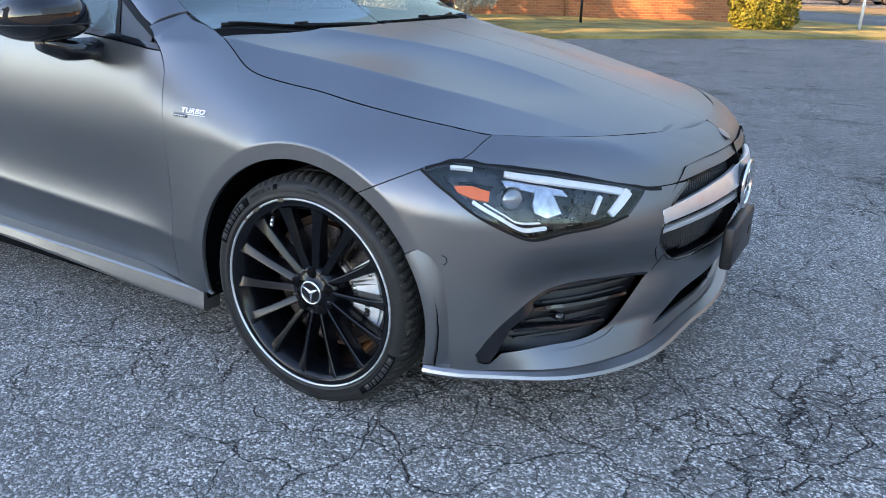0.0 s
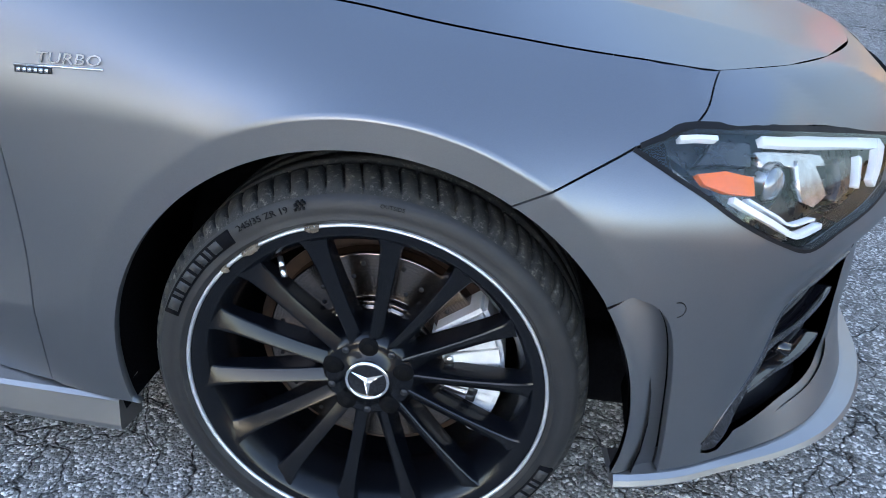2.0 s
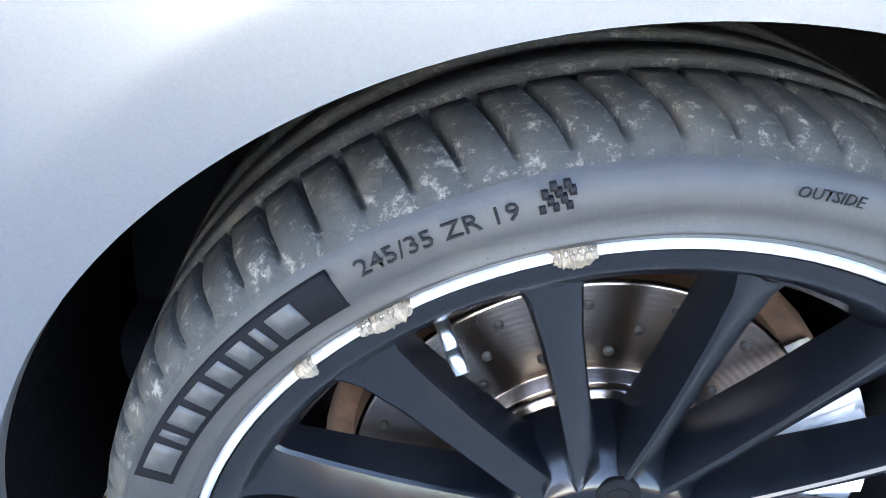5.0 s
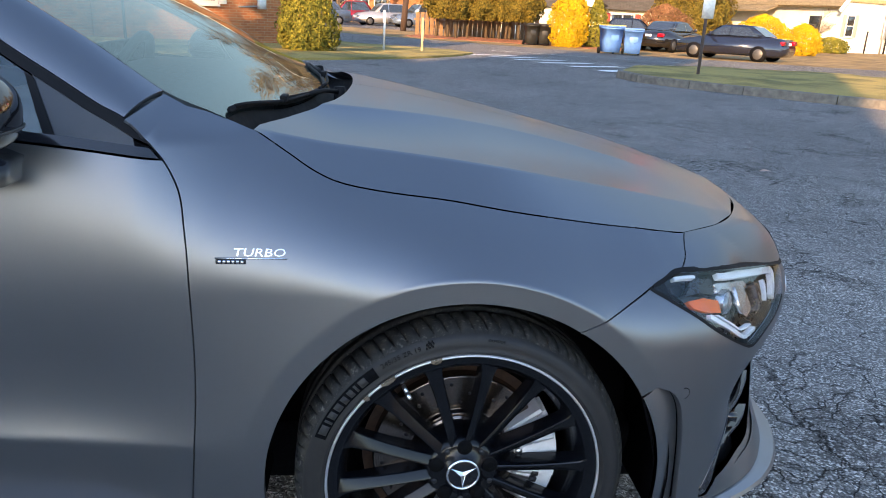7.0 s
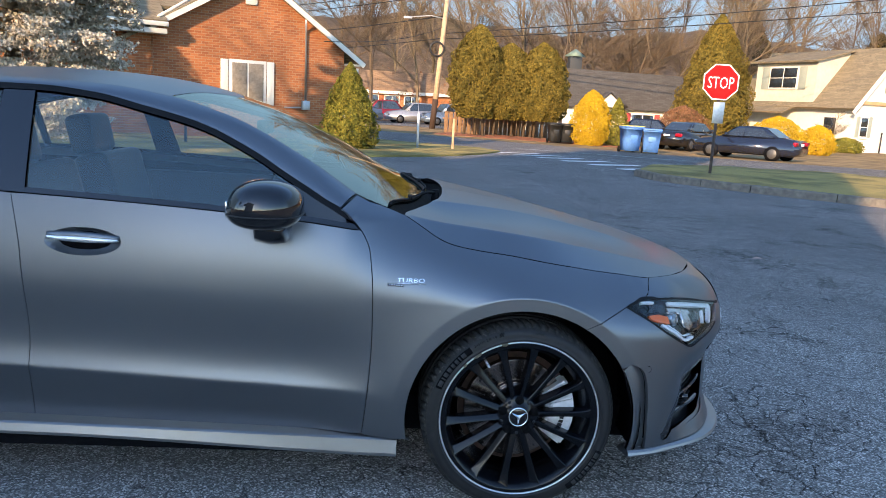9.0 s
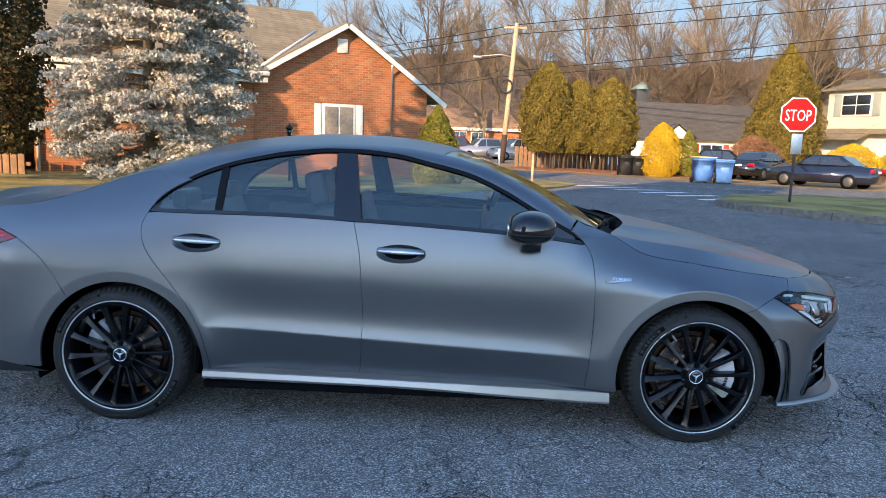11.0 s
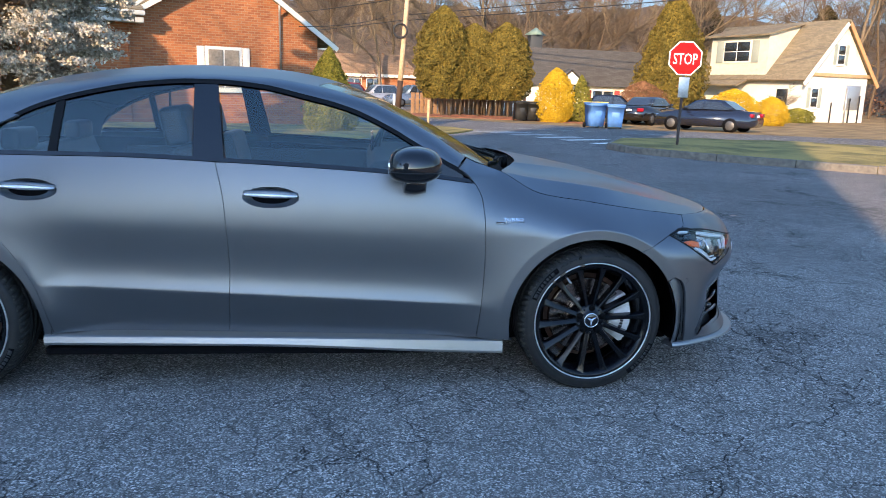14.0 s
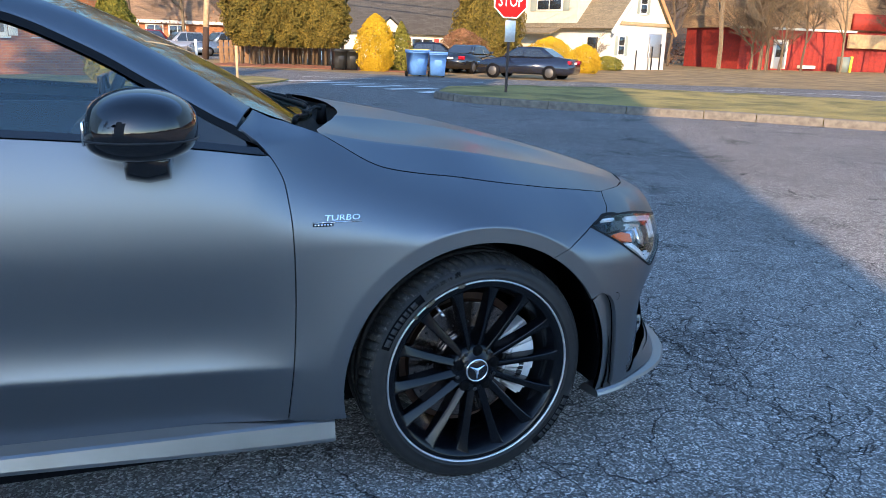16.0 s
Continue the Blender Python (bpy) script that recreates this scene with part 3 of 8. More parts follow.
def pane_material(name, tint, gloss, steep=0.7):
    """Thin glass: clear straight through, mirror-like by Fresnel."""
    m = bpy.data.materials.new(name)
    m.use_nodes = True
    t = m.node_tree
    t.nodes.remove(t.nodes["Principled BSDF"])
    tr, gl, lw, pw, fr, mx = (t.nodes.new("ShaderNode" + k) for k in ("BsdfTransparent", "BsdfGlossy", "LayerWeight", "Math", "Math", "MixShader"))
    tr.inputs["Color"].default_value = (*tint, 1)
    gl.inputs["Roughness"].default_value = 0.0
    gl.inputs["Color"].default_value = (0.84, 0.97, 0.95, 1)
    lw.inputs["Blend"].default_value = 0.5
    pw.operation, fr.operation = "POWER", "MULTIPLY_ADD"
    pw.inputs[1].default_value = 5.0
    fr.inputs[1].default_value, fr.inputs[2].default_value = steep, gloss
    t.links.new(lw.outputs["Facing"], pw.inputs[0])
    t.links.new(pw.outputs[0], fr.inputs[0])
    for a_, b_ in ((fr.outputs[0], mx.inputs[0]), (tr.outputs[0], mx.inputs[1]), (gl.outputs[0], mx.inputs[2]), (mx.outputs[0], t.nodes["Material Output"].inputs[0])):
        t.links.new(a_, b_)
    return m


GLASS = pane_material("tinted_car_glass", (0.95, 0.99, 0.97), 0.10)
CLEAR = pane_material("clear_lamp_lens", (0.96, 0.97, 0.98), 0.05)
SCREEN_GLASS = pane_material("laminated_windscreen_glass", (0.5, 0.56, 0.56), 0.17, 0.75)


def clear_pane(ob):
    ob.visible_shadow = False
    return ob


panel("roof", car, PAINT, roof_poly, upper, h=0.035, gap=0.002, rim=0.01, side="both")
clear_pane(panel("windscreen", car, SCREEN_GLASS, ws_poly, upper, h=0.035, gap=0.003, rim=0, side="both", label="clear laminated windscreen"))
clear_pane(panel("rear_window", car, GLASS, rg_poly, upper, h=0.035, gap=0.003, rim=0, side="both", label="heated rear window glass"))
for side in ("right", "left"):
    panel("roof_pillar", car, PAINT, rail_poly, pillar, h=0.022, gap=0.0015, rim=0.012, side=side)

# boot lid with its spoiler lip
BOOT_V = np.linspace(0, 1, 12)


def boot(x, v):
    p = upper(np.maximum(x, -3.25), v)
    z0 = PILLAR_Z(x)
    w0 = EDGE_W(x) * step(-3.35, -3.05, x) + skin_w(np.clip(x, -3.6, 0), z0) * (1 - step(-3.35, -3.05, x))
    wide = w0 * (1 - v)
    z = z0 + (1.0 + 0.02 * step(-3.5, -3.2, x) - z0) * (1 - (1 - np.minimum(1, v * 1.25)) ** 2.2)
    xx = np.where(x < -3.2, -3.2 + (x + 3.2) * (1 - 0.34 * (1 - v) ** 1.5), x)
    k = step(-3.02, -3.2, x)
    q = np.stack([xx, -wide, z], -1)
    return p * (1 - k)[..., None] + q * k[..., None]


boot_poly = [np.array((RG_BASE(v) - 0.012, v)) for v in np.linspace(0.3, 1, 12)] + [np.array((-3.73, v)) for v in np.linspace(1, 0, 10)] + [np.array((x, 0.0)) for x in np.linspace(-3.6, -3.05, 10)]
panel("boot_lid", car, PAINT, boot_poly, boot, h=0.03, gap=0.002, rim=0.03, side="both")

# ---- bonnet ----
HS = np.array([skin(np.array(p[0]), np.array(p[1])) for p in HOOD_SEAM])
hood_edge = [(p[0], -p[1], p[2]) for p in HS] + [(0.555, 0.618, 0.769), (0.643, 0.5, 0.762), (0.735, 0.3, 0.752), (0.78, 0.12, 0.745), (0.79, 0.0, 0.744)]
HX, HW, HZ = (np.array([p[i] for p in hood_edge]) for i in range(3))
HOOD_C = curve_fn([(-0.42, 0.995), (-0.29, 0.982), (-0.085, 0.955), (0.189, 0.904), (0.465, 0.838), (0.65, 0.788), (0.795, 0.743)])


FOLD_W = curve_fn([(-0.42, 0.735), (-0.266, 0.692), (-0.145, 0.665), (0.0, 0.65), (0.09, 0.638), (0.22, 0.60), (0.36, 0.56), (0.49, 0.535), (0.62, 0.50), (0.8, 0.4)])
FOLD_Z = curve_fn([(-0.42, 0.962), (-0.266, 0.931), (-0.145, 0.914), (0.0, 0.895), (0.09, 0.881), (0.22, 0.855), (0.36, 0.827), (0.49, 0.800), (0.573, 0.781), (0.62, 0.769), (0.8, 0.73)])
DOME_W = curve_fn([(-0.42, 0.47), (-0.3, 0.43), (-0.17, 0.37), (0.0, 0.29), (0.15, 0.245), (0.31, 0.225), (0.46, 0.24), (0.6, 0.28), (0.8, 0.2)])


def hood(x, v):
    """v from 0 at the wing seam to 1 at the centre line: a steep flank, a fold, a hollow, then the power dome."""
    x, v = np.asarray(x, float), np.asarray(v, float)
    w1, z1 = np.interp(x, HX, HW), np.interp(x, HX, HZ)
    wc = np.minimum(FOLD_W(x), w1)
    wd = np.minimum(DOME_W(x), wc * 0.8)
    zk = np.maximum(FOLD_Z(x), z1)
    zc = np.maximum(HOOD_C(x), zk)
    w = w1 * (1 - v)
    rise = zc - zk
    t = np.clip((wc - w) / np.maximum(wc - wd, 1e-4), 0, 1)
    u = np.clip((wd - w) / np.maximum(wd, 1e-4), 0, 1)
    domed = zk + rise * (0.80 * (0.10 * t + 0.90 * t ** 3) + 0.20 * (1 - (1 - u) ** 2))
    full = np.clip((wc - w) / np.maximum(wc, 1e-4), 0, 1)
    plain = zk + rise * (1 - (1 - full) ** 1.9)
    k = step(0.36, 0.56, x) + (1 - step(-0.40, -0.25, x)) * 0.6
    z = np.where(w > wc, z1 + (zk - z1) * (w1 - w) / np.maximum(w1 - wc, 1e-4), domed * (1 - k) + plain * k)
    return np.stack([x, -w, z], -1)


HOOD_BACK = curve_fn([(0.0, -0.410), (0.05, -0.408), (0.184, -0.379), (0.317, -0.347), (0.397, -0.320), (0.545, -0.283), (0.77, -0.262), (1.0, -0.256)])
hood_back = [np.array((HOOD_BACK(v), v)) for v in np.linspace(0, 1, 16)]
hood_poly = hood_back[::-1] + [np.array((x, 0.0)) for x in np.linspace(-0.38, 0.786, 50)] + [np.array((0.788, 0.5)), np.array((0.788, 1.0))]


def hood_line(f, x, off):
    w1 = float(np.interp(x, HX, HW))
    return 1 - min(float(f(x)) + off, w1) / w1


hood_lines = [[np.array((x, hood_line(f, x, o))) for x in np.linspace(-0.37, x1, 40)] for f, x1 in ((FOLD_W, 0.60), (DOME_W, 0.52)) for o in (-0.008, 0.0, 0.008)]
panel("bonnet", car, PAINT, hood_poly, hood, lines=hood_lines, h=0.022, gap=0.0015, rim=0.0, side="both", label="matte grey bonnet with two raised power domes")

# ---- nose panel between the bonnet's front edge and the lamps and grille ----
nose_a = spline([hood_edge[len(HS) - 1]] + hood_edge[len(HS):len(HS) + 3] + [hood_edge[-1]], 8)
nose_b2 = [S(0.41, 0.727), S(0.592, 0.703), S(0.775, 0.654), np.array((S_NOSE - 0.24, 0.656)), np.array((S_NOSE, 0.66))]
nose_b = [np.array((p[0], -p[1], p[2])) for p in (skin(np.array(q[0]), np.array(q[1])) for q in spline(nose_b2, 8))]


def along(points, u):
    p = np.array(points)
    l = np.linspace(0, 1, len(p))
    return np.stack([np.interp(u, l, p[:, i]) for i in range(3)], -1)


def nose_strip(u, v):
    a, b = along(nose_a, u), along(nose_b, u)
    flat = b - a
    flat[..., 2] = 0
    flat /= np.maximum(1e-6, np.linalg.norm(flat, axis=-1))[..., None]
    v = v[..., None]
    ridge = 0.013 * np.clip(1 - np.abs(u[..., None] - 0.45 - 0.15 * v) / 0.28, 0, 1)
    return a * (1 - v) + b * v + 4 * v * (1 - v) * (0.010 + ridge) * (flat * 0.5 + np.array((0, 0, 0.86)))


def nose(u, v):
    """From the bonnet's edge down to lamp and grille; its end follows the wing's skin."""
    u, v = np.asarray(u, float) + 0 * np.asarray(v, float), np.asarray(v, float) + 0 * np.asarray(u, float)
    e0, e1 = np.asarray(HOOD_SEAM[-1], float), np.asarray(LAMP_T, float)
    end = skin(e0[0] + (e1[0] - e0[0]) * v, e0[1] + (e1[1] - e0[1]) * v) * np.array((1, -1, 1))
    p = nose_strip(u, v) + ((1 - u) ** 4)[..., None] * (end - nose_strip(0 * u, v))
    return p * np.array((1, -1, 1))


nose_poly = [np.array((u, 0.0)) for u in np.linspace(0, 1, 30)] + [np.array((1.0, v)) for v in np.linspace(0.1, 1, 8)] + [np.array((u, 1.0)) for u in np.linspace(0.97, 0, 30)] + [np.array((0.0, v)) for v in np.linspace(0.9, 0.1, 8)]
panel("nose_panel", car, PAINT, nose_poly, nose, h=0.035, gap=0.0016, rim=0.0, side="both")

# ---- side glass, pillars, seals ----
def dlo_line(x0, x1, n, off=0.0):
    return [np.array((x, DLO_Z(x) + off)) for x in np.linspace(x0, x1, n)]


SAIL_GREY = simple("satin_grey_sail", (0.05, 0.052, 0.057), 0.42, var=0.06, scale=30)
fwin = [np.array((x, BELT(x) + 0.016)) for x in np.linspace(-1.585, -0.728, 12)] + dlo_line(-0.775, -1.635, 24, -0.007)
rwin = [np.array((x, BELT(x) + 0.016)) for x in np.linspace(-2.255, -1.72, 8)] + dlo_line(-1.745, -2.255, 14, -0.007)
qwin = [np.array((x, BELT(x) + 0.016)) for x in np.linspace(-2.56, -2.275, 5)] + dlo_line(-2.275, -2.55, 10, -0.007)
bpil = [np.array((x, BELT(x) + 0.012)) for x in (-1.715, -1.59)] + dlo_line(-1.64, -1.74, 5, -0.012)
mtri = [np.array((x, BELT(x) + 0.014)) for x in (-0.722, -0.65, -0.592)] + dlo_line(-0.598, -0.771, 6, -0.008)
for side in ("right", "left"):
    for nm, poly in (("door_glass", fwin), ("door_glass", rwin), ("quarter_glass", qwin)):
        clear_pane(panel(nm, car, GLASS, poly, lambda a, b: glass_skin(a, b) + np.array((0, 0.006, 0)), h=0.05, gap=0.0, rim=0, side=side))
    panel("pillar_cover", car, GLOSS_BLACK, bpil, glass_skin, h=0.04, gap=0.0, rim=0.01, side=side, label="gloss black pillar cover")
    panel("mirror_sail", car, SAIL_GREY, mtri, glass_skin, h=0.03, gap=0.0, rim=0.01, side=side)
    panel("sail_seal", car, RUBBER_TRIM, [np.array(q) for q in ((-0.716, BELT(-0.716) + 0.014), (-0.765, DLO_Z(-0.765) - 0.012), (-0.782, DLO_Z(-0.782) - 0.012), (-0.735, BELT(-0.735) + 0.014))], lambda a, b: glass_skin(a, b) + np.array((0, -0.004, 0)), h=0.03, gap=0, rim=0.01, side=side)
    belt_strip = [np.array((x, BELT(x) + 0.005)) for x in np.linspace(-2.6, -0.553, 30)] + [np.array((x, BELT(x) + 0.020)) for x in np.linspace(-0.57, -2.585, 30)]
    panel("belt_trim", car, GLOSS_BLACK, belt_strip, lambda a, b: glass_skin(a, b) + np.array((0, -0.006, 0)), h=0.05, gap=0, rim=0.012, side=side)
    ring = dlo_line(-0.556, -2.59, 60, 0.0095) + dlo_line(-2.57, -0.595, 50, -0.009)
    panel("window_seal", car, RUBBER_TRIM, ring, lambda a, b: glass_skin(a, b) + np.array((0, -0.003, 0)), h=0.05, gap=0, rim=0.012, side=side)
    bar = [np.array((-2.285, BELT(-2.28) + 0.012)), np.array((-2.25, BELT(-2.25) + 0.012)), np.array((-2.25, DLO_Z(-2.25) - 0.01)), np.array((-2.285, DLO_Z(-2.285) - 0.01))]
    panel("glass_divider", car, RUBBER_TRIM, bar, glass_skin, h=0.05, gap=0, rim=0.01, side=side)


# ---- sill skirt ----
def sill(side):
    bm = bmesh.new()
    sgn = -1 if side == "right" else 1
    rows = []
    xs = np.linspace(-2.327, -0.402, 40)
    for x in xs:
        zt, zb = float(SILL_TOP(x)), float(SILL_TOP(x)) - 0.042 - 0.020 * float(step(-1.5, -0.45, np.array(x)))
        prof = ((0.835, zt + 0.010), (0.890, zt + 0.001), (0.897, zt - 0.004), (0.904, zb + 0.014), (0.903, zb + 0.004), (0.890, zb), (0.84, zb - 0.004))
        rows.append([bm.verts.new((x, sgn * w, z)) for w, z in prof])
    for a, b in zip(rows, rows[1:]):
        for j in range(len(a) - 1):
            bm.faces.new((a[j], a[j + 1], b[j + 1], b[j]))
    bm.faces.new(rows[0])
    bm.faces.new(rows[-1][::-1])
    bmesh.ops.recalc_face_normals(bm, faces=bm.faces)
    return bm


for side in ("right", "left"):
    part("side_skirt", sill(side), SILL_PAINT, car, "satin silver side skirt", smooth=False)
    y = -0.885 if side == "right" else 0.885
    part("skirt_undertray", boxed((-2.33, min(y, y * 0.95), 0.172), (-0.70, max(y, y * 0.95), 0.205), 0.006), LINER, car)

# ---- dark inner body behind the gaps, wells and floor ----
inner_poly = [np.array((-3.2, 0.3))] + arch_arc(1, 180 - rang_s, rang_s, 30, 0.02)[::1] + arch_arc(0, 180 - ang_s, ang_j - 20, 30, 0.02) + [np.array(p) for p in ((0.42, 0.25), (0.55, 0.25), (0.55, 0.5), (0.42, 0.62), (0.38, 0.72), (-0.3, 0.84), (-0.45, 0.93), (-0.6, 0.90), (-1.6, 0.95), (-2.6, 0.96), (-3.2, 0.95), (-3.4, 0.8), (-3.4, 0.32))]
for side in ("right", "left"):
    panel("inner_panel", car, LINER, inner_poly, lambda a, b: skin(a, b, -0.02), h=0.06, gap=0, rim=0, side=side)
part("underbody", boxed((-3.45, -0.66, 0.16), (0.45, 0.66, 0.30), 0.02), LINER, car)
for ax, az, r1, r2 in ARCHES:
    for sgn in (-1, 1):
        bm = bmesh.new()
        n = 28
        rows = [[bm.verts.new((ax + (r1 + 0.03) * math.cos(a), sgn * yy, az + (r1 + 0.03) * math.sin(a))) for yy in (0.89, 0.60)] for a in (math.pi * (i / n * 1.16 - 0.08) for i in range(n + 1))]
        for a, b in zip(rows, rows[1:]):
            bm.faces.new((a[0], a[1], b[1], b[0]))
        bm.faces.new([r[1] for r in rows])
        part("wheel_well", bm, LINER, car)


# ---- wheels ----
def make_rubber():
    k = Mat("tyre_rubber", (0.02, 0.02, 0.021), 0.52, spec=0.32)
    f, g = k.noise(35, 6), k.noise(300, 3)
    dust = k.ramp(k.noise(14, 8, rough=0.7), (0.52, 0.0), (0.72, 1.0))
    c = k.mix(f, (0.011, 0.011, 0.012), (0.020, 0.020, 0.021))
    k.link(k.mix(k.math("MULTIPLY", dust, 0.09), c, (0.12, 0.105, 0.085)), "Base Color")
    k.bump(g, 0.12, 0.002)
    return k.m


def make_tread():
    k = Mat("worn_tread_rubber", (0.02, 0.02, 0.02), 0.75, spec=0.3)
    grit = k.ramp(k.noise(110, 8, rough=0.75), (0.54, 0.0), (0.66, 1.0))
    mud = k.ramp(k.noise(18, 4), (0.58, 0.0), (0.80, 1.0))
    c = k.mix(k.noise(20, 4), (0.012, 0.012, 0.012), (0.028, 0.027, 0.025))
    c = k.mix(k.math("MULTIPLY", grit, 0.42), c, (0.22, 0.20, 0.17))
    k.link(k.mix(k.math("MULTIPLY", mud, 0.2), c, (0.22, 0.18, 0.12)), "Base Color")
    k.bump(k.noise(160, 5), 0.35, 0.003)
    return k.m


def make_disc():
    k = Mat("worn_brake_steel", (0.10, 0.085, 0.075), 0.24, 1.0)
    vec = k.coord()
    r = k.t.nodes.new("ShaderNodeTexWave")
    r.wave_type, r.rings_direction = "RINGS", "Y"
    r.inputs["Scale"].default_value, r.inputs["Distortion"].default_value = 60, 0.4
    k.t.links.new(vec, r.inputs["Vector"])
    k.link(k.mix(r.outputs["Fac"], (0.16, 0.130, 0.116), (0.22, 0.185, 0.165)), "Base Color")
    return k.m


RUBBER, TREAD, DISC = make_rubber(), make_tread(), make_disc()
WHEEL_BLACK = simple("satin_black_alloy", (0.003, 0.0035, 0.005), 0.20, 0.0, var=0.2, scale=50, spec=0.36)
LIP = simple("diamond_cut_lip", (0.62, 0.63, 0.65), 0.40, 0.8, var=0.05, scale=80)
SCUFF = simple("kerb_scuffed_alloy", (0.13, 0.105, 0.08), 0.85, 0.0, var=0.4, scale=160, bump=0.6)
CALIPER = simple("silver_caliper_paint", (0.62, 0.62, 0.63), 0.42, 0.0, var=0.15, scale=30)
LETTER = simple("moulded_rubber_letter", (0.006, 0.006, 0.007), 0.8, var=0.2, spec=0.12)
BAND = simple("matt_black_name_band", (0.004, 0.004, 0.005), 0.9, var=0.2, spec=0.08)
WORN_LETTER = simple("worn_grey_rubber_letter", (0.018, 0.018, 0.019), 0.6, var=0.25, scale=120)
BOLT_HOLE = simple("shadow_black_bolt", (0.003, 0.003, 0.0035), 0.85, var=0.2, spec=0.1)
INK = simple("black_marking", (0.012, 0.012, 0.014), 0.5, var=0.1)
RUST = simple("rusty_iron", (0.075, 0.045, 0.032), 0.8, 0.2, var=0.35, scale=60, bump=0.3)
N_SPOKE = 14


def tyre_mesh():
    prof = [(0.243, 0.016), (0.2625, 0.004), (0.2688, -0.001), (0.2735, -0.0065), (0.276, -0.0085), (0.2765, -0.0075), (0.288, -0.0095), (0.300, -0.007), (0.3085, -0.001), (0.3095, 0.001),
            (0.315, 0.006), (0.3205, 0.014), (0.3245, 0.026), (0.326, 0.040), (0.3268, 0.056), (0.327, 0.066), (0.320, 0.067), (0.320, 0.077), (0.327, 0.078), (0.327, 0.108),
            (0.320, 0.109), (0.320, 0.121), (0.327, 0.122), (0.327, 0.15), (0.320, 0.151), (0.320, 0.163), (0.3268, 0.164), (0.325, 0.205), (0.318, 0.228), (0.30, 0.238), (0.27, 0.24), (0.243, 0.23)]
    bm = bmesh.new()
    n_cut, fracs = 80, (0.0, 0.06, 0.17, 0.23, 0.60)
    per = len(fracs)
    n = n_cut * per
    rings = []
    for i in range(n):
        row = []
        for j, (r, y) in enumerate(prof):
            a = 2 * math.pi * (i // per + fracs[i % per]) / n_cut - (y * 0.8 if y > 0.006 else 0.0048)
            if 10 <= j <= 15 and i % per in (1, 2):
                r -= (0.0010, 0.0055, 0.0095, 0.0095, 0.0095, 0.0095)[j - 10]
            row.append(bm.verts.new((r * math.sin(a), y, r * math.cos(a))))
        rings.append(row)
    for i in range(n):
        p, q = rings[i], rings[(i + 1) % n]
        for j in range(len(prof) - 1):
            f = bm.faces.new((p[j], q[j], q[j + 1], p[j + 1]))
            f.material_index = 1 if 9 <= j <= 27 else 0
    bmesh.ops.recalc_face_normals(bm, faces=bm.faces)
    return bm


def spoke_mesh():
    """One blade, pointing up (+z), outer face towards -y."""
    bm = bmesh.new()
    st = [(0.046, 0.0105, 0.028, 0.05), (0.075, 0.0112, 0.0235, 0.05), (0.115, 0.0108, 0.0185, 0.046), (0.16, 0.0112, 0.0140, 0.042), (0.20, 0.0128, 0.0105, 0.038), (0.230, 0.0160, 0.0072, 0.034), (0.242, 0.0210, 0.0050, 0.032), (0.2505, 0.0300, 0.0030, 0.03)]
    rows = []
    for r, hw, y, dp in st:
        sect = [(-hw * 1.0, y + 0.009), (-hw * 0.80, y), (-hw * 0.52, y), (hw * 0.95, y + 0.011), (hw * 1.05, y + dp), (-hw * 1.1, y + dp)]
        rows.append([bm.verts.new((u, v, r)) for u, v in sect])
    for a, b in zip(rows, rows[1:]):
        for j in range(6):
            bm.faces.new((a[j], a[(j + 1) % 6], b[(j + 1) % 6], b[j]))
    bm.faces.new(rows[0])
    bm.faces.new(rows[-1])
    bmesh.ops.recalc_face_normals(bm, faces=bm.faces)
    bmesh.ops.bevel(bm, geom=[e for e in bm.edges if abs(e.verts[0].co.z - e.verts[1].co.z) > 0.005], offset=0.0017, segments=1, affect="EDGES")
    return bm


def text_mesh(body, size, thick, width=None):
    """Letters as a mesh in the x-z plane, facing -y, standing on the x axis and centred."""
    cu = bpy.data.curves.new("letters", "FONT")
    cu.body, cu.size, cu.extrude, cu.align_x, cu.resolution_u = body, size, thick / 2, "CENTER", 2
    ob = bpy.data.objects.new("letters", cu)
    scene.collection.objects.link(ob)
    me = bpy.data.meshes.new_from_object(ob.evaluated_get(bpy.context.evaluated_depsgraph_get()))
    bpy.data.objects.remove(ob)
    bm = bmesh.new()
    bm.from_mesh(me)
    bpy.data.meshes.remove(me)
    if width:
        xs = [v.co.x for v in bm.verts]
        mid, k = (max(xs) + min(xs)) / 2, width / (max(xs) - min(xs))
        for v in bm.verts:
            v.co.x = (v.co.x - mid) * k
    bmesh.ops.transform(bm, matrix=Matrix.Rotation(radians(90), 4, "X"), verts=bm.verts)
    return bm


def bend(bm, radius, angle, y):
    """Bends a line of letters round a wheel; angle from the top, clockwise, in degrees."""
    for v in bm.verts:
        a = v.co.x / radius + radians(angle)
        r = radius + v.co.z
        v.co = Vector((r * math.sin(a), y + v.co.y, r * math.cos(a)))
    return bm


def sector(r0, r1, a0, a1, y0, y1, n=8):
    """A block between two radii and two angles (from the top, clockwise)."""
    bm = bmesh.new()
    rows = []
    for i in range(n + 1):
        a = radians(a0 + (a1 - a0) * i / n)
        rows.append([bm.verts.new((r * math.sin(a), y, r * math.cos(a))) for r, y in ((r0, y0), (r1, y0), (r1, y1), (r0, y1))])
    for p, q in zip(rows, rows[1:]):
        for j in range(4):
            bm.faces.new((p[j], p[(j + 1) % 4], q[(j + 1) % 4], q[j]))
    bm.faces.new(rows[0])
    bm.faces.new(rows[-1])
    bmesh.ops.recalc_face_normals(bm, faces=bm.faces)
    return bm


TYRE_MESH = None


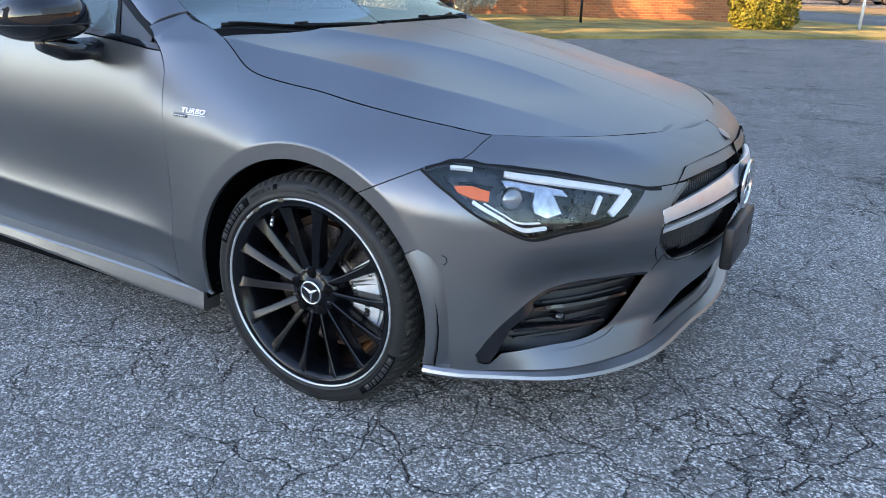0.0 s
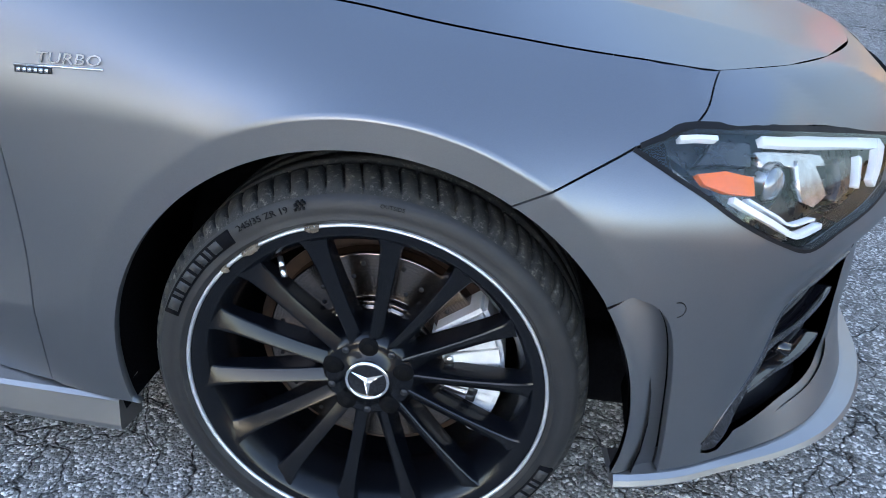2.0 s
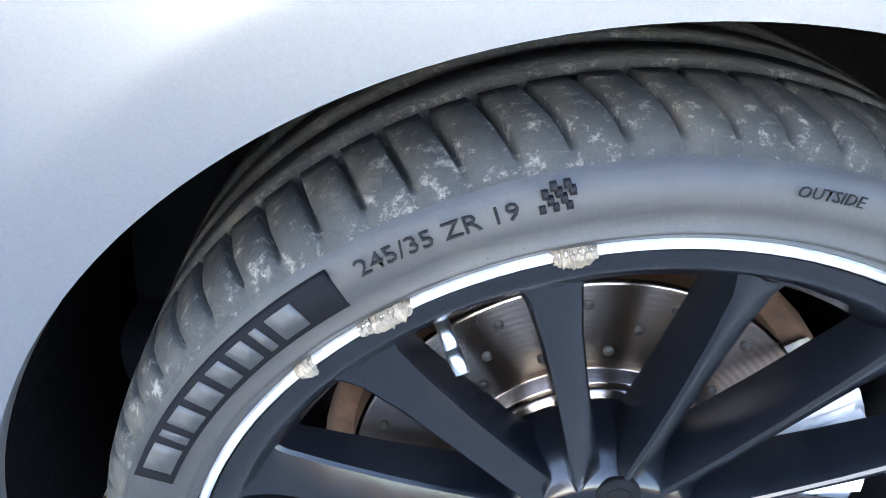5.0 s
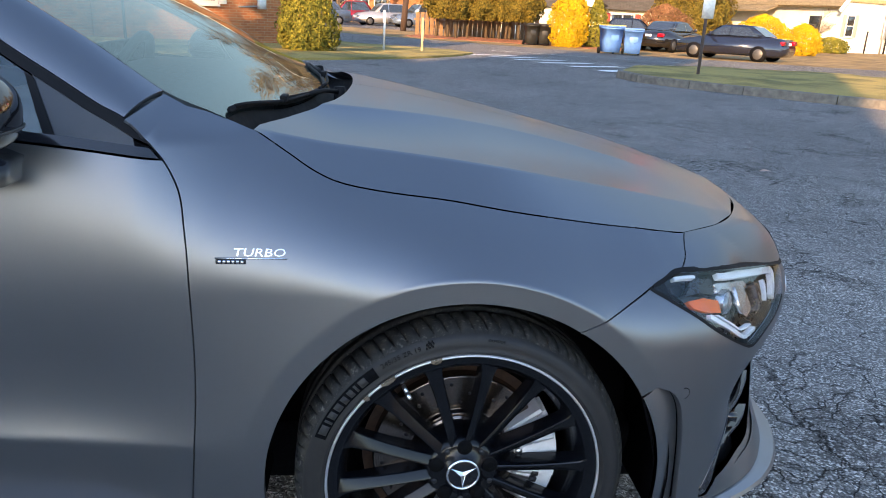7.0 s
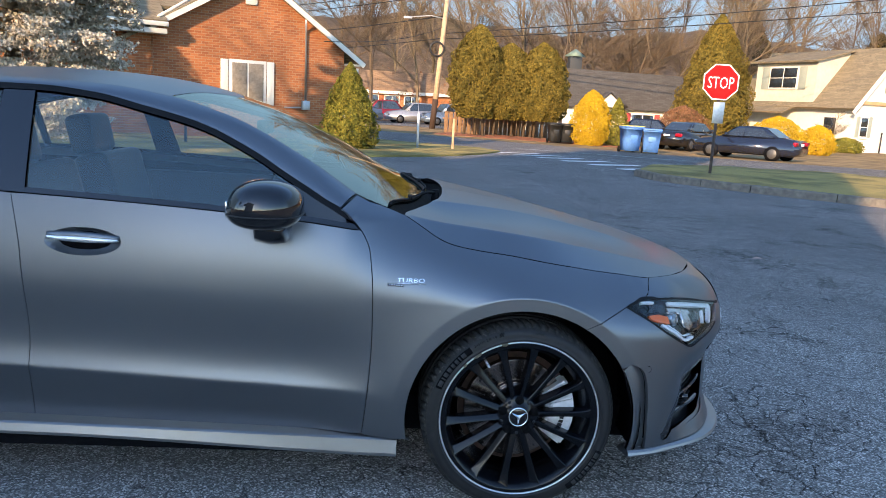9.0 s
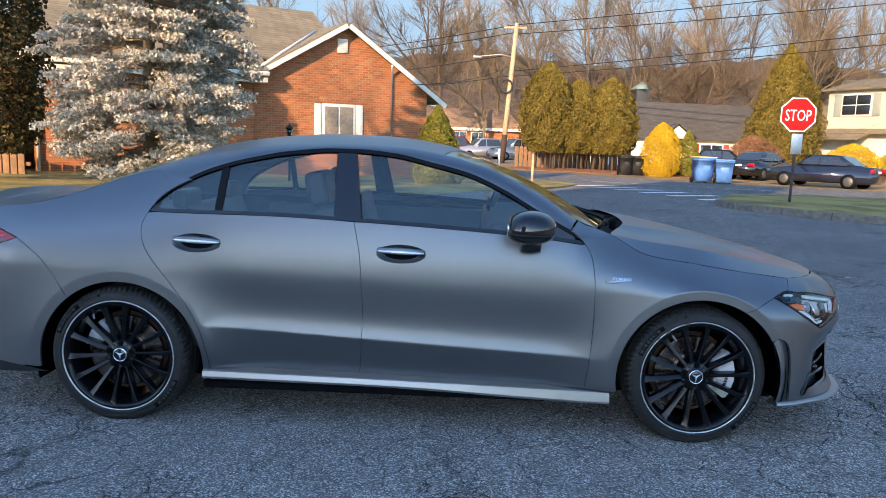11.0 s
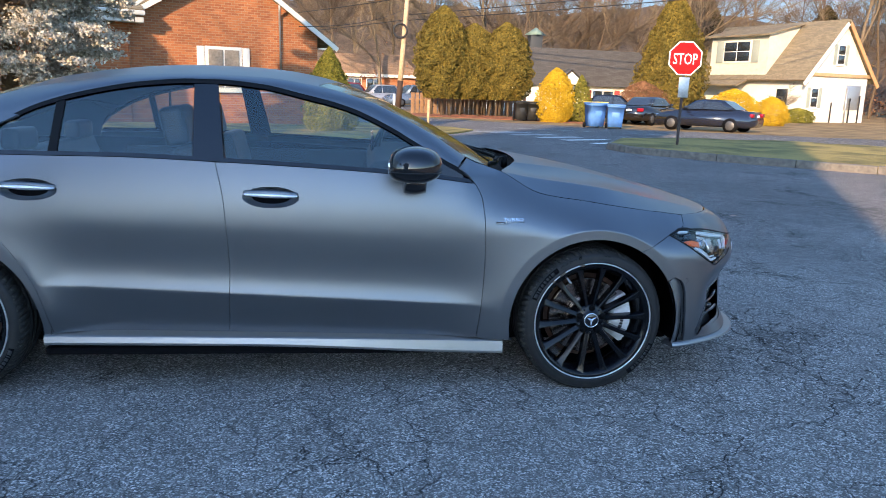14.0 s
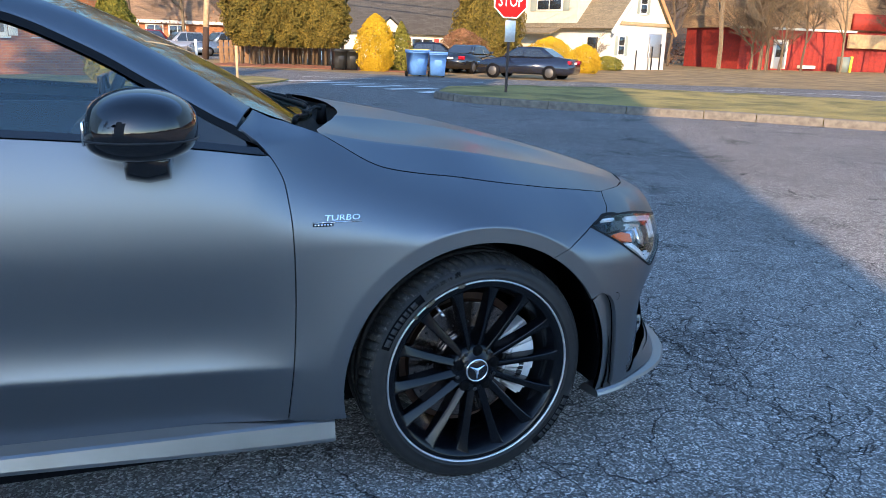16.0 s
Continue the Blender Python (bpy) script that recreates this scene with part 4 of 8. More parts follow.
def make_wheel(front, detail):
    """A wheel whose lip plane is y = 0 and whose outside faces -y."""
    barrel = revolve([(0.2616, -0.0006), (0.2535, 0.0), (0.2500, 0.001), (0.2420, 0.008), (0.2385, 0.016), (0.2300, 0.03), (0.2240, 0.06), (0.2200, 0.10), (0.2200, 0.22)], 96)
    wheel = put("wheel", barrel, WHEEL_BLACK, car)
    tyre = part("tyre", tyre_mesh(), (RUBBER, TREAD), wheel, "black low-profile tyre with dusty worn tread")
    part("rim_lip", revolve([(0.2628, 0.001), (0.2630, -0.0020), (0.2652, -0.0050), (0.2678, -0.0036), (0.2692, 0.006)], 128), LIP, wheel, "bright machined rim lip")
    sp = spoke_mesh()
    sme = bpy.data.meshes.new("spoke")
    sp.to_mesh(sme)
    sp.free()
    sme.materials.append(WHEEL_BLACK)
    sme.polygons.foreach_set("use_smooth", [True] * len(sme.polygons))
    sme.set_sharp_from_angle(angle=radians(20))
    for i in range(N_SPOKE):
        o = new("spoke", sme)
        o.parent = wheel
        o.matrix_local = Matrix.Rotation(radians(90 - 132.5 + i * 360 / N_SPOKE), 4, "Y")
    hub = revolve([(0.0, 0.022), (0.036, 0.022), (0.0365, 0.025), (0.060, 0.025), (0.067, 0.028), (0.071, 0.034), (0.086, 0.056), (0.088, 0.095)], 64)
    part("hub", hub, WHEEL_BLACK, wheel)
    cap = part("centre_cap", revolve([(0.0, 0.018), (0.030, 0.018), (0.033, 0.020)], 48), GLOSS_BLACK, wheel)
    part("cap_ring", revolve([(0.0290, 0.019), (0.0295, 0.016), (0.0325, 0.016), (0.0345, 0.020), (0.0345, 0.025)], 48), CHROME, wheel)
    bm = bmesh.new()
    for k in range(3):
        a = 2 * math.pi * (k + 0.5) / 3
        d, p = Vector((math.sin(a), 0, math.cos(a))), Vector((math.cos(a), 0, -math.sin(a)))
        tip, l, r, mid = d * 0.029, p * -0.0062, p * 0.0062, Vector()
        top = bm.verts.new(Vector((0, 0.014, 0)))
        vt = [bm.verts.new(v + Vector((0, 0.0178, 0))) for v in (l - d * 0.0036, tip, r - d * 0.0036)]
        bm.faces.new((top, vt[0], vt[1]))
        bm.faces.new((top, vt[1], vt[2]))
    part("cap_emblem", bm, CHROME, wheel, smooth=False)
    for k in range(5):
        a = 2 * math.pi * (k + 0.02) / 5
        c = Vector((0.056 * math.sin(a), 0, 0.056 * math.cos(a)))
        # black disc on the hub face stands in for a bolt hole's shade
        part("bolt_hole_shade", cyl(bmesh.new(), c + Vector((0, 0.0242, 0)), c + Vector((0, 0.028, 0)), 0.0150, n=20), BOLT_HOLE, wheel)
        bolt = cyl(bmesh.new(), c + Vector((0, 0.0234, 0)), c + Vector((0, 0.0241, 0)), 0.0075, 0.009, n=6)
        part("wheel_bolt", bolt, BOLT_HOLE, wheel)
        b = a + math.pi / 5
        c = Vector((0.058 * math.sin(b), 0, 0.058 * math.cos(b)))
        # small black disc in place of a dimple's shade
        part("dimple_shade", cyl(bmesh.new(), c + Vector((0, 0.0232, 0)), c + Vector((0, 0.026, 0)), 0.0055, n=12), INK, wheel)
    part("brake_disc", revolve([(0.075, 0.086), (0.0765, 0.086), (0.097, 0.086), (0.098, 0.0865), (0.100, 0.0975), (0.101, 0.098), (0.1025, 0.098), (0.1705, 0.098), (0.172, 0.098), (0.174, 0.1005), (0.174, 0.102), (0.174, 0.125)], 96), DISC, wheel, "drilled brake disc with light rust")
    part("disc_hat", revolve([(0.0, 0.080), (0.070, 0.080), (0.080, 0.080), (0.092, 0.083), (0.094, 0.086), (0.094, 0.10)], 48), DISC if front else RUST, wheel)
    # black plugs stand in for the dark of the drilled holes
    holes = bmesh.new()
    for i in range(48):
        a, r = 2 * math.pi * i / 48, (0.116, 0.136, 0.156)[i % 3]
        cyl(holes, (r * math.sin(a), 0.0968, r * math.cos(a)), (r * math.sin(a), 0.099, r * math.cos(a)), 0.0038, n=8)
    tagged(part("drilling", holes, INK, wheel), kind="stuff")
    part("splash_shield", revolve([(0.06, 0.135), (0.19, 0.135), (0.195, 0.12)], 48), RUST, wheel)
    # caliper over the forward part of the disc
    cal = sector(0.108, 0.202, 55, 127, 0.064, 0.135, 16)
    bmesh.ops.bevel(cal, geom=list(cal.edges), offset=0.008, segments=2, affect="EDGES")
    if front:
        caliper = part("brake_caliper", cal, CALIPER, wheel, "silver-painted multi-piston brake caliper", smooth=False)
        for a0 in (60, 75, 92.5, 111):
            part("caliper_rib", sector(0.112, 0.197, a0, a0 + 8, 0.0585, 0.066, 3), CALIPER, wheel, smooth=False)
        for a0, rr in ((66, 0.183), (114, 0.183), (78, 0.120)):
            c = Vector((rr * math.sin(radians(a0)), 0, rr * math.cos(radians(a0))))
            part("caliper_bolt", cyl(bmesh.new(), c + Vector((0, 0.055, 0)), c + Vector((0, 0.070, 0)), 0.008, n=6), SATIN_SILVER, wheel)
        for i in range(3):
            part("caliper_mark", sector(0.150, 0.168, 84.5 + i * 1.6, 85.3 + i * 1.6, 0.0575, 0.066, 2), INK, wheel)
        for i in range(3):
            part("caliper_mark", sector(0.152, 0.166, 94 + i * 5, 97.5 + i * 5, 0.0565, 0.066, 2), INK, wheel)
    else:
        part("brake_caliper", sector(0.118, 0.19, -80, -38, 0.075, 0.13, 8), CALIPER, wheel, "plain grey brake caliper")
    # valve
    va = radians(-32.5)
    vd = Vector((math.sin(va), 0, math.cos(va)))
    valve = cyl(bmesh.new(), vd * 0.229 + Vector((0, 0.026, 0)), vd * 0.217 + Vector((0, 0.014, 0)), 0.0042, n=12)
    cyl(valve, vd * 0.2175 + Vector((0, 0.0145, 0)), vd * 0.207 + Vector((0, 0.005, 0)), 0.0048, 0.0042, n=12)
    part("valve", valve, SATIN_SILVER, wheel, "metal tyre valve with cap")
    # moulded writing on the side wall
    yl = -0.0088
    part("tyre_letters", bend(text_mesh("245/35 ZR 19", 0.0128, 0.0010, 0.078), 0.2953, -26.4, yl - 0.0002), LETTER, wheel)
    part("tyre_letters", bend(text_mesh("245/35ZR19 (93Y)", 0.0085, 0.0006, 0.075), 0.2802, -26.5, yl + 0.0012), LETTER, wheel)
    part("tyre_letters", bend(text_mesh("EXTRA LOAD", 0.0075, 0.0006, 0.055), 0.2802, -9, yl + 0.0012), LETTER, wheel)
    part("tyre_letters", bend(text_mesh("OUTSIDE", 0.0080, 0.0006), 0.2975, 8, yl - 0.0002), LETTER, wheel)
    part("tyre_letters", bend(text_mesh("MADE IN FRANCE", 0.006, 0.0006), 0.2802, 7, yl + 0.0012), LETTER, wheel)
    # maker's name: a plain dark band with lighter bars
    for base in (-52.8, 127.2):
        part("name_band", sector(0.2850, 0.3060, base - 16.2, base + 16.2, yl - 0.0009, yl + 0.004, 24), BAND, wheel)
        a0 = base - 14.6
        for wide in (4.4, 1.5, 3.2, 3.2, 2.7, 2.7, 1.5, 3.6):
            part("name_bar", sector(0.2880, 0.3030, a0, a0 + wide - 0.55, yl - 0.0017, yl + 0.002, 3), WORN_LETTER, wheel)
            a0 += wide + 0.6
    flag = bmesh.new()
    for i in range(5):
        for j in range(4):
            if (i + j) % 2 == 0:
                a0 = -17.2 + i * 0.58 + j * 0.2
                t = sector(0.2950 + j * 0.0034, 0.2984 + j * 0.0034, a0, a0 + 0.58, yl - 0.0009, yl + 0.003, 1)
                me = bpy.data.meshes.new("t")
                t.to_mesh(me)
                t.free()
                flag.from_mesh(me)
                bpy.data.meshes.remove(me)
    tagged(part("chequer_mark", flag, LETTER, wheel), kind="stuff")
    if detail:
        for a0, a1 in ((-47.6, -45.0), (-38.5, -32.0), (-16.8, -12.2)):
            bm = bmesh.new()
            rng = random.Random(int(a0 * 10))
            n = int((a1 - a0) * 6)
            rows = []
            for i in range(n + 1):
                a = radians(a0 + (a1 - a0) * i / n)
                q = 0.5 + 0.5 * min(1, 4 * min(i, n - i) / n)
                rows.append([bm.verts.new(((r + rng.uniform(-0.0012, 0.0012)) * math.sin(a), y + rng.uniform(-0.0008, 0.0006), (r + rng.uniform(-0.0012, 0.0012)) * math.cos(a))) for r, y in ((0.2680 - 0.009 * q, -0.0034), (0.2648, -0.0060), (0.2670, -0.0054), (0.2692, -0.001))])
            for p, q in zip(rows, rows[1:]):
                for j in range(3):
                    bm.faces.new((p[j], p[j + 1], q[j + 1], q[j]))
            part("lip_scuff", bm, SCUFF, wheel, "kerb scuff on the rim lip", smooth=False)
    return wheel


HUB_Z, LIP_Y = 0.319, -0.898
wheel_fr = make_wheel(True, True)
wheel_fr.matrix_local = pose(0, LIP_Y, HUB_Z, 0, 0, 2.6)
wheel_rr = make_wheel(False, False)
wheel_rr.matrix_local = pose(-2.729, LIP_Y - 0.004, HUB_Z - 0.004, 0, 0, 0)
for src, m in ((wheel_fr, pose(0, -LIP_Y, HUB_Z, 0, 0, 182.6)), (wheel_rr, pose(-2.729, -LIP_Y, HUB_Z - 0.004, 0, 0, 180))):
    copy_thing(src, m)


# ---- lamps, grille, intakes ----
def ribbon(line, w0, w1=None):
    """A band of half-width w0 to w1 along a line."""
    p = np.asarray(line)
    t = np.gradient(p, axis=0)
    t /= np.linalg.norm(t, axis=1)[:, None]
    n = np.stack([-t[:, 1], t[:, 0]], 1)
    w = np.linspace(w0, w1 if w1 is not None else w0, len(p))[:, None]
    return list(p + n * w) + list((p - n * w)[::-1])


def raised(k):
    return lambda a, b: skin(a, b, k)


def both(name, mat, poly, k, h=0.02, rim=0.01, label="", parent=None, gap=0.0):
    return [panel(name, parent or car, mat, poly, raised(k), h=h, gap=gap, rim=rim, side=sd, label=label) for sd in ("right", "left")]


LAMP_DARK = simple("dark_lamp_housing", (0.012, 0.013, 0.016), 0.28, 0.0, var=0.2, scale=50)
LAMP_WHITE = simple("white_light_guide", (0.62, 0.64, 0.67), 0.25, var=0.03, coat=0.4)
PROJECTOR = simple("projector_glass", (0.20, 0.21, 0.23), 0.05, 0.6, var=0.2, scale=40, coat=1.0)
AMBER = simple("amber_reflector", (0.62, 0.105, 0.006), 0.3, var=0.15, scale=300)
LAMP_CHROME = simple("lamp_reflector", (0.50, 0.51, 0.54), 0.22, 1.0, var=0.25, scale=60)
RED_LENS = simple("red_tail_lens", (0.26, 0.003, 0.012), 0.12, var=0.2, scale=8, coat=0.4)
GRILLE_SILVER = simple("bright_grille_silver", (0.74, 0.75, 0.77), 0.38, 0.9, var=0.05)
RED_DARK = simple("dark_red_tail_lens", (0.06, 0.002, 0.006), 0.12, var=0.2, coat=0.8)

lamp_top = [S(x, z) for x, z in ((0.41, 0.727), (0.513, 0.717), (0.621, 0.692), (0.716, 0.669), (0.770, 0.652))]
lamp_poly = [LAMP_R] + spline([LAMP_R, S(0.37, 0.7175), LAMP_T], 4)[1:] + spline(lamp_top, 4)[1:] + BUMPER_TOP[1:9][::-1]
for sd in ("right", "left"):
    base = panel("headlamp", car, LAMP_DARK, lamp_poly, raised(-0.055), h=0.03, gap=0.0, rim=-0.02, side=sd, label="black headlamp with white light guides and amber reflector")

    def lamp(nm, mat, poly, k, rim=0.012, h=0.012):
        return panel(nm, base, mat, poly, raised(k), h=h, gap=0.0, rim=rim, side=sd)

    clear_pane(lamp("lens", CLEAR, inset(resample(lamp_poly, 0.02), 0.003), 0.001, 0, 0.03))
    lamp("lamp_seal", RUBBER_TRIM, ribbon(spline(BUMPER_TOP[:8], 5), 0.0026), 0.0015)
    lamp("lamp_seal", RUBBER_TRIM, ribbon(spline([S(0.342, 0.7085), S(0.37, 0.7175)] + lamp_top + [S(0.80, 0.646)], 6), 0.0030, 0.0045), 0.0005)
    lamp("light_guide", LAMP_WHITE, ribbon(spline([S(0.395, 0.713), S(0.42, 0.713), S(0.446, 0.711)], 6), 0.0022), -0.010)
    lamp("light_guide", LAMP_WHITE, ribbon(spline([S(0.515, 0.701), S(0.565, 0.691), S(0.621, 0.678), S(0.686, 0.663), S(0.741, 0.648)], 6), 0.0045, 0.0085), -0.014)
    lamp("light_guide", LAMP_WHITE, ribbon(spline([S(0.750, 0.647), S(0.742, 0.619), S(0.732, 0.598)], 8), 0.011, 0.008), -0.012)
    lamp("light_guide", LAMP_WHITE, ribbon(spline([S(0.707, 0.639), S(0.706, 0.618), S(0.704, 0.601)], 8), 0.0045, 0.0035), -0.018)
    lamp("light_guide", LAMP_WHITE, ribbon(spline([S(0.472, 0.645), S(0.528, 0.612), S(0.567, 0.585), S(0.588, 0.577), S(0.622, 0.580)], 8), 0.0040), -0.010)
    lamp("light_guide", LAMP_WHITE, ribbon(spline([S(0.497, 0.641), S(0.542, 0.614), S(0.571, 0.595), S(0.611, 0.592)], 8), 0.0016), -0.014)
    lamp("amber_reflector", AMBER, [S(0.421, 0.675), S(0.46, 0.676), S(0.501, 0.665), S(0.505, 0.644), S(0.464, 0.652), S(0.432, 0.663)], -0.014)
    lamp("inner_reflector", LAMP_CHROME, [S(0.520, 0.683), S(0.545, 0.680), S(0.600, 0.667), S(0.640, 0.655), S(0.655, 0.640), S(0.59, 0.655), S(0.53, 0.672)], -0.034)
    lamp("inner_reflector", LAMP_CHROME, [S(0.590, 0.663), S(0.619, 0.657), S(0.640, 0.625), S(0.650, 0.606), S(0.626, 0.598), S(0.602, 0.612), S(0.594, 0.635)], -0.030)
    lamp("lamp_bezel", LAMP_DARK, [S(0.66, 0.650), S(0.688, 0.642), S(0.686, 0.600), S(0.66, 0.596), S(0.668, 0.622)], -0.022, 0.02)
    lamp("lamp_bezel", LAMP_DARK, [S(0.448, 0.704), S(0.505, 0.696), S(0.507, 0.672), S(0.46, 0.680), S(0.425, 0.680)], -0.026, 0.02)
    q = skin(np.array(sx(0.556, 0.640)), np.array(0.640), -0.042)
    c = Vector((q[0], q[1] if sd == "right" else -q[1], q[2]))
    d = Vector((0.80, -0.58 if sd == "right" else 0.58, 0.06)).normalized()
    bm = bmesh.new()
    bmesh.ops.create_uvsphere(bm, u_segments=24, v_segments=12, radius=0.029, matrix=Matrix.Translation(c) @ d.to_track_quat("Z", "Y").to_matrix().to_4x4() @ Matrix.Diagonal((1, 0.9, 0.5, 1)))
    part("projector_lens", bm, PROJECTOR, base, "clear projector lens")
    ring = bmesh.new()
    cyl(ring, c - d * 0.03, c + d * 0.004, 0.0295, 0.0315, 28, caps=False)
    part("projector_ring", ring, SATIN_SILVER, base)

# grille
both("grille_backing", LINER, GRILLE, -0.075, h=0.05, rim=-0.07)
lat = bmesh.new()
s0, s1 = sx(0.815, 0.55), S_NOSE
gpoly = np.array([tuple(q) for q in GRILLE])
for sgn in (-1, 1):
    for slope in (-1, 1):
        u = -0.25
        while u < (s1 - s0) + 0.25:
            a = np.array([(s0 + u + slope * (z - 0.55) * 0.9, z) for z in np.linspace(0.425, 0.655, 16)])
            a = a[inside(a[:, 0], a[:, 1], gpoly)]
            if len(a) > 1:
                pts = [skin(np.array(p), np.array(z), -0.035) for p, z in a]
                t = tube([(q[0], sgn * q[1], q[2]) for q in pts], 0.0018, 4)
                me = bpy.data.meshes.new("t")
                t.to_mesh(me)
                t.free()
                lat.from_mesh(me)
                bpy.data.meshes.remove(me)
            u += 0.014
tagged(part("grille_mesh", lat, GLOSS_BLACK, car), kind="stuff")
for za, zb, wa, wb, lift in ((0.577, 0.607, 0.018, 0.027, 0.002), (0.534, 0.553, 0.0045, 0.007, -0.004)):
    g0 = sx(0.818, za)
    both("grille_bar", GRILLE_SILVER, ribbon([np.array((g0 + k * (S_NOSE - g0), za + (zb - za) * k ** 0.6)) for k in np.linspace(0, 1, 20)], wa, wb), lift, label="bright twin-blade grille bar", rim=0.02)
both("grille_surround", GLOSS_BLACK, ribbon(spline(GRILLE[:8], 3), 0.003), 0.001)
nose_x = float(skin(np.array(S_NOSE), np.array(0.57))[0])
ring = revolve([(0.058, 0.0), (0.060, -0.006), (0.072, -0.006), (0.075, 0.0)], 48)
bmesh.ops.rotate(ring, verts=ring.verts, matrix=Matrix.Rotation(radians(90), 3, "Z"))
bmesh.ops.translate(ring, verts=ring.verts, vec=(nose_x + 0.008, 0, 0.572))
part("front_emblem", ring, CHROME, car, "bright round emblem")
part("front_emblem_disc", cyl(bmesh.new(), (nose_x - 0.03, 0, 0.572), (nose_x + 0.006, 0, 0.572), 0.06, n=40), GLOSS_BLACK, car)
star = bmesh.new()
for k in range(3):
    a = 2 * math.pi * k / 3
    box(star, (0, -0.004, 0), (0.005, 0.004, 0.066))
    vs_ = list(star.verts)[-8:]
    bmesh.ops.rotate(star, verts=vs_, matrix=Matrix.Rotation(a, 3, "X"))
bmesh.ops.translate(star, verts=star.verts, vec=(nose_x + 0.007, 0, 0.572))
part("front_emblem_star", star, CHROME, car)
bd = bmesh.new()
bmesh.ops.create_uvsphere(bd, u_segments=20, v_segments=8, radius=0.022, matrix=Matrix.Translation(nose(np.array(1.0), np.array(0.5)) + np.array((0.001, 0, 0.001))) @ Matrix.Rotation(radians(35), 4, "Y") @ Matrix.Diagonal((1, 1, 0.12, 1)))
part("bonnet_emblem", bd, SILL_PAINT, car, "small grey bonnet emblem")

# side intakes with their blades
both("intake_backing", SATIN_BLACK, inset(resample(INTAKE, 0.02), -0.035), -0.055, h=0.04, rim=-0.05, label="black side air intake")
both("intake_lip", GLOSS_BLACK, ribbon(spline(INTAKE_TOP, 6), 0.004, 0.003), 0.002)
both("intake_end", GLOSS_BLACK, spline(INTAKE_TOP[:3], 5) + [S(0.594, 0.364), S(0.561, 0.326), S(0.542, 0.275), S(0.526, 0.240), S(0.512, 0.239), S(0.501, 0.245)], -0.003, rim=0.03)
for line in (((0.596, 0.363), (0.675, 0.361), (0.754, 0.364)), ((0.567, 0.318), (0.655, 0.311), (0.725, 0.309))):
    both("intake_blade", GLOSS_BLACK, ribbon(spline([S(*q) for q in line], 8), 0.0040, 0.0035), -0.005, rim=0.045)
for i in range(6):
    zz = 0.284 + i * 0.020
    both("intake_rib", SATIN_BLACK, ribbon(spline([S(0.575 + i * 0.010, zz), S(0.65 + i * 0.008, zz), S(0.725 + i * 0.009, zz + 0.004)], 5), 0.0025), -0.034)
for sgn in (-1, 1):
    q = skin(np.array(sx(0.649, 0.333)), np.array(0.333), -0.02)
    part("radar_sensor", cyl(bmesh.new(), (q[0] - 0.02, -sgn * q[1], q[2]), (q[0] + 0.012, -sgn * (q[1] - 0.012), q[2]), 0.011, n=20), GLOSS_BLACK, car)
both("lower_intake_backing", LINER, [S(0.83, 0.345), S(0.79, 0.242), S(0.84, 0.236), np.array((S_NOSE, 0.24)), np.array((S_NOSE, 0.36))], -0.06, h=0.05, rim=-0.05)
both("bumper_seam", RUBBER_TRIM, ribbon([S(0.789, 0.414), S(0.800, 0.435), S(0.815, 0.462)], 0.0012), 0.001)
plate = boxed((nose_x - 0.012, -0.145, 0.345), (nose_x + 0.022, 0.145, 0.475), 0.008)
part("plate_bracket", plate, SATIN_BLACK, car, "empty black number plate bracket")
# black pads in place of the shade inside the slots
for yy in (-0.09, 0.09):
    part("bracket_slot", boxed((nose_x + 0.0215, yy - 0.02, 0.40), (nose_x + 0.0235, yy + 0.02, 0.425), 0.001), INK, car)


# front splitter, swept along the bumper's foot
def swept(prof, s_list, side):
    bm = bmesh.new()
    rows = []
    for s in s_list:
        rows.append([])
        for lift, z in prof(s):
            q = skin(np.array(s), np.array(z), lift)
            rows[-1].append(bm.verts.new((q[0], q[1] if side == "right" else -q[1], q[2])))
    for a, b in zip(rows, rows[1:]):
        for j in range(len(a) - 1):
            bm.faces.new((a[j], a[j + 1], b[j + 1], b[j]))
    bm.faces.new(rows[0])
    bm.faces.new(rows[-1])
    bmesh.ops.recalc_face_normals(bm, faces=bm.faces)
    return bm


SPLIT = lambda s: ((-0.05, 0.222), (0.004, 0.219), (0.012 + 0.02 * float(step(0.5, 0.9, np.array(s))), 0.213), (0.016 + 0.022 * float(step(0.5, 0.9, np.array(s))), 0.205), (0.010, 0.196), (-0.08, 0.192))
for sd in ("right", "left"):
    part("front_splitter", swept(SPLIT, np.linspace(sx(0.372, 0.21), S_NOSE, 50), sd), SILL_PAINT, car, "satin silver front splitter", smooth=False)
    flic_poly = spline(FLIC, 4) + arch_arc(0, 31, -14, 24)
    panel("arch_flic", car, PAINT, flic_poly, lambda a, b: skin(a, b, 0.003 - 0.020 * step(0.383, 0.44, np.hypot(a, b - 0.312))), h=0.012, gap=0.0008, rim=0.012, side=sd)

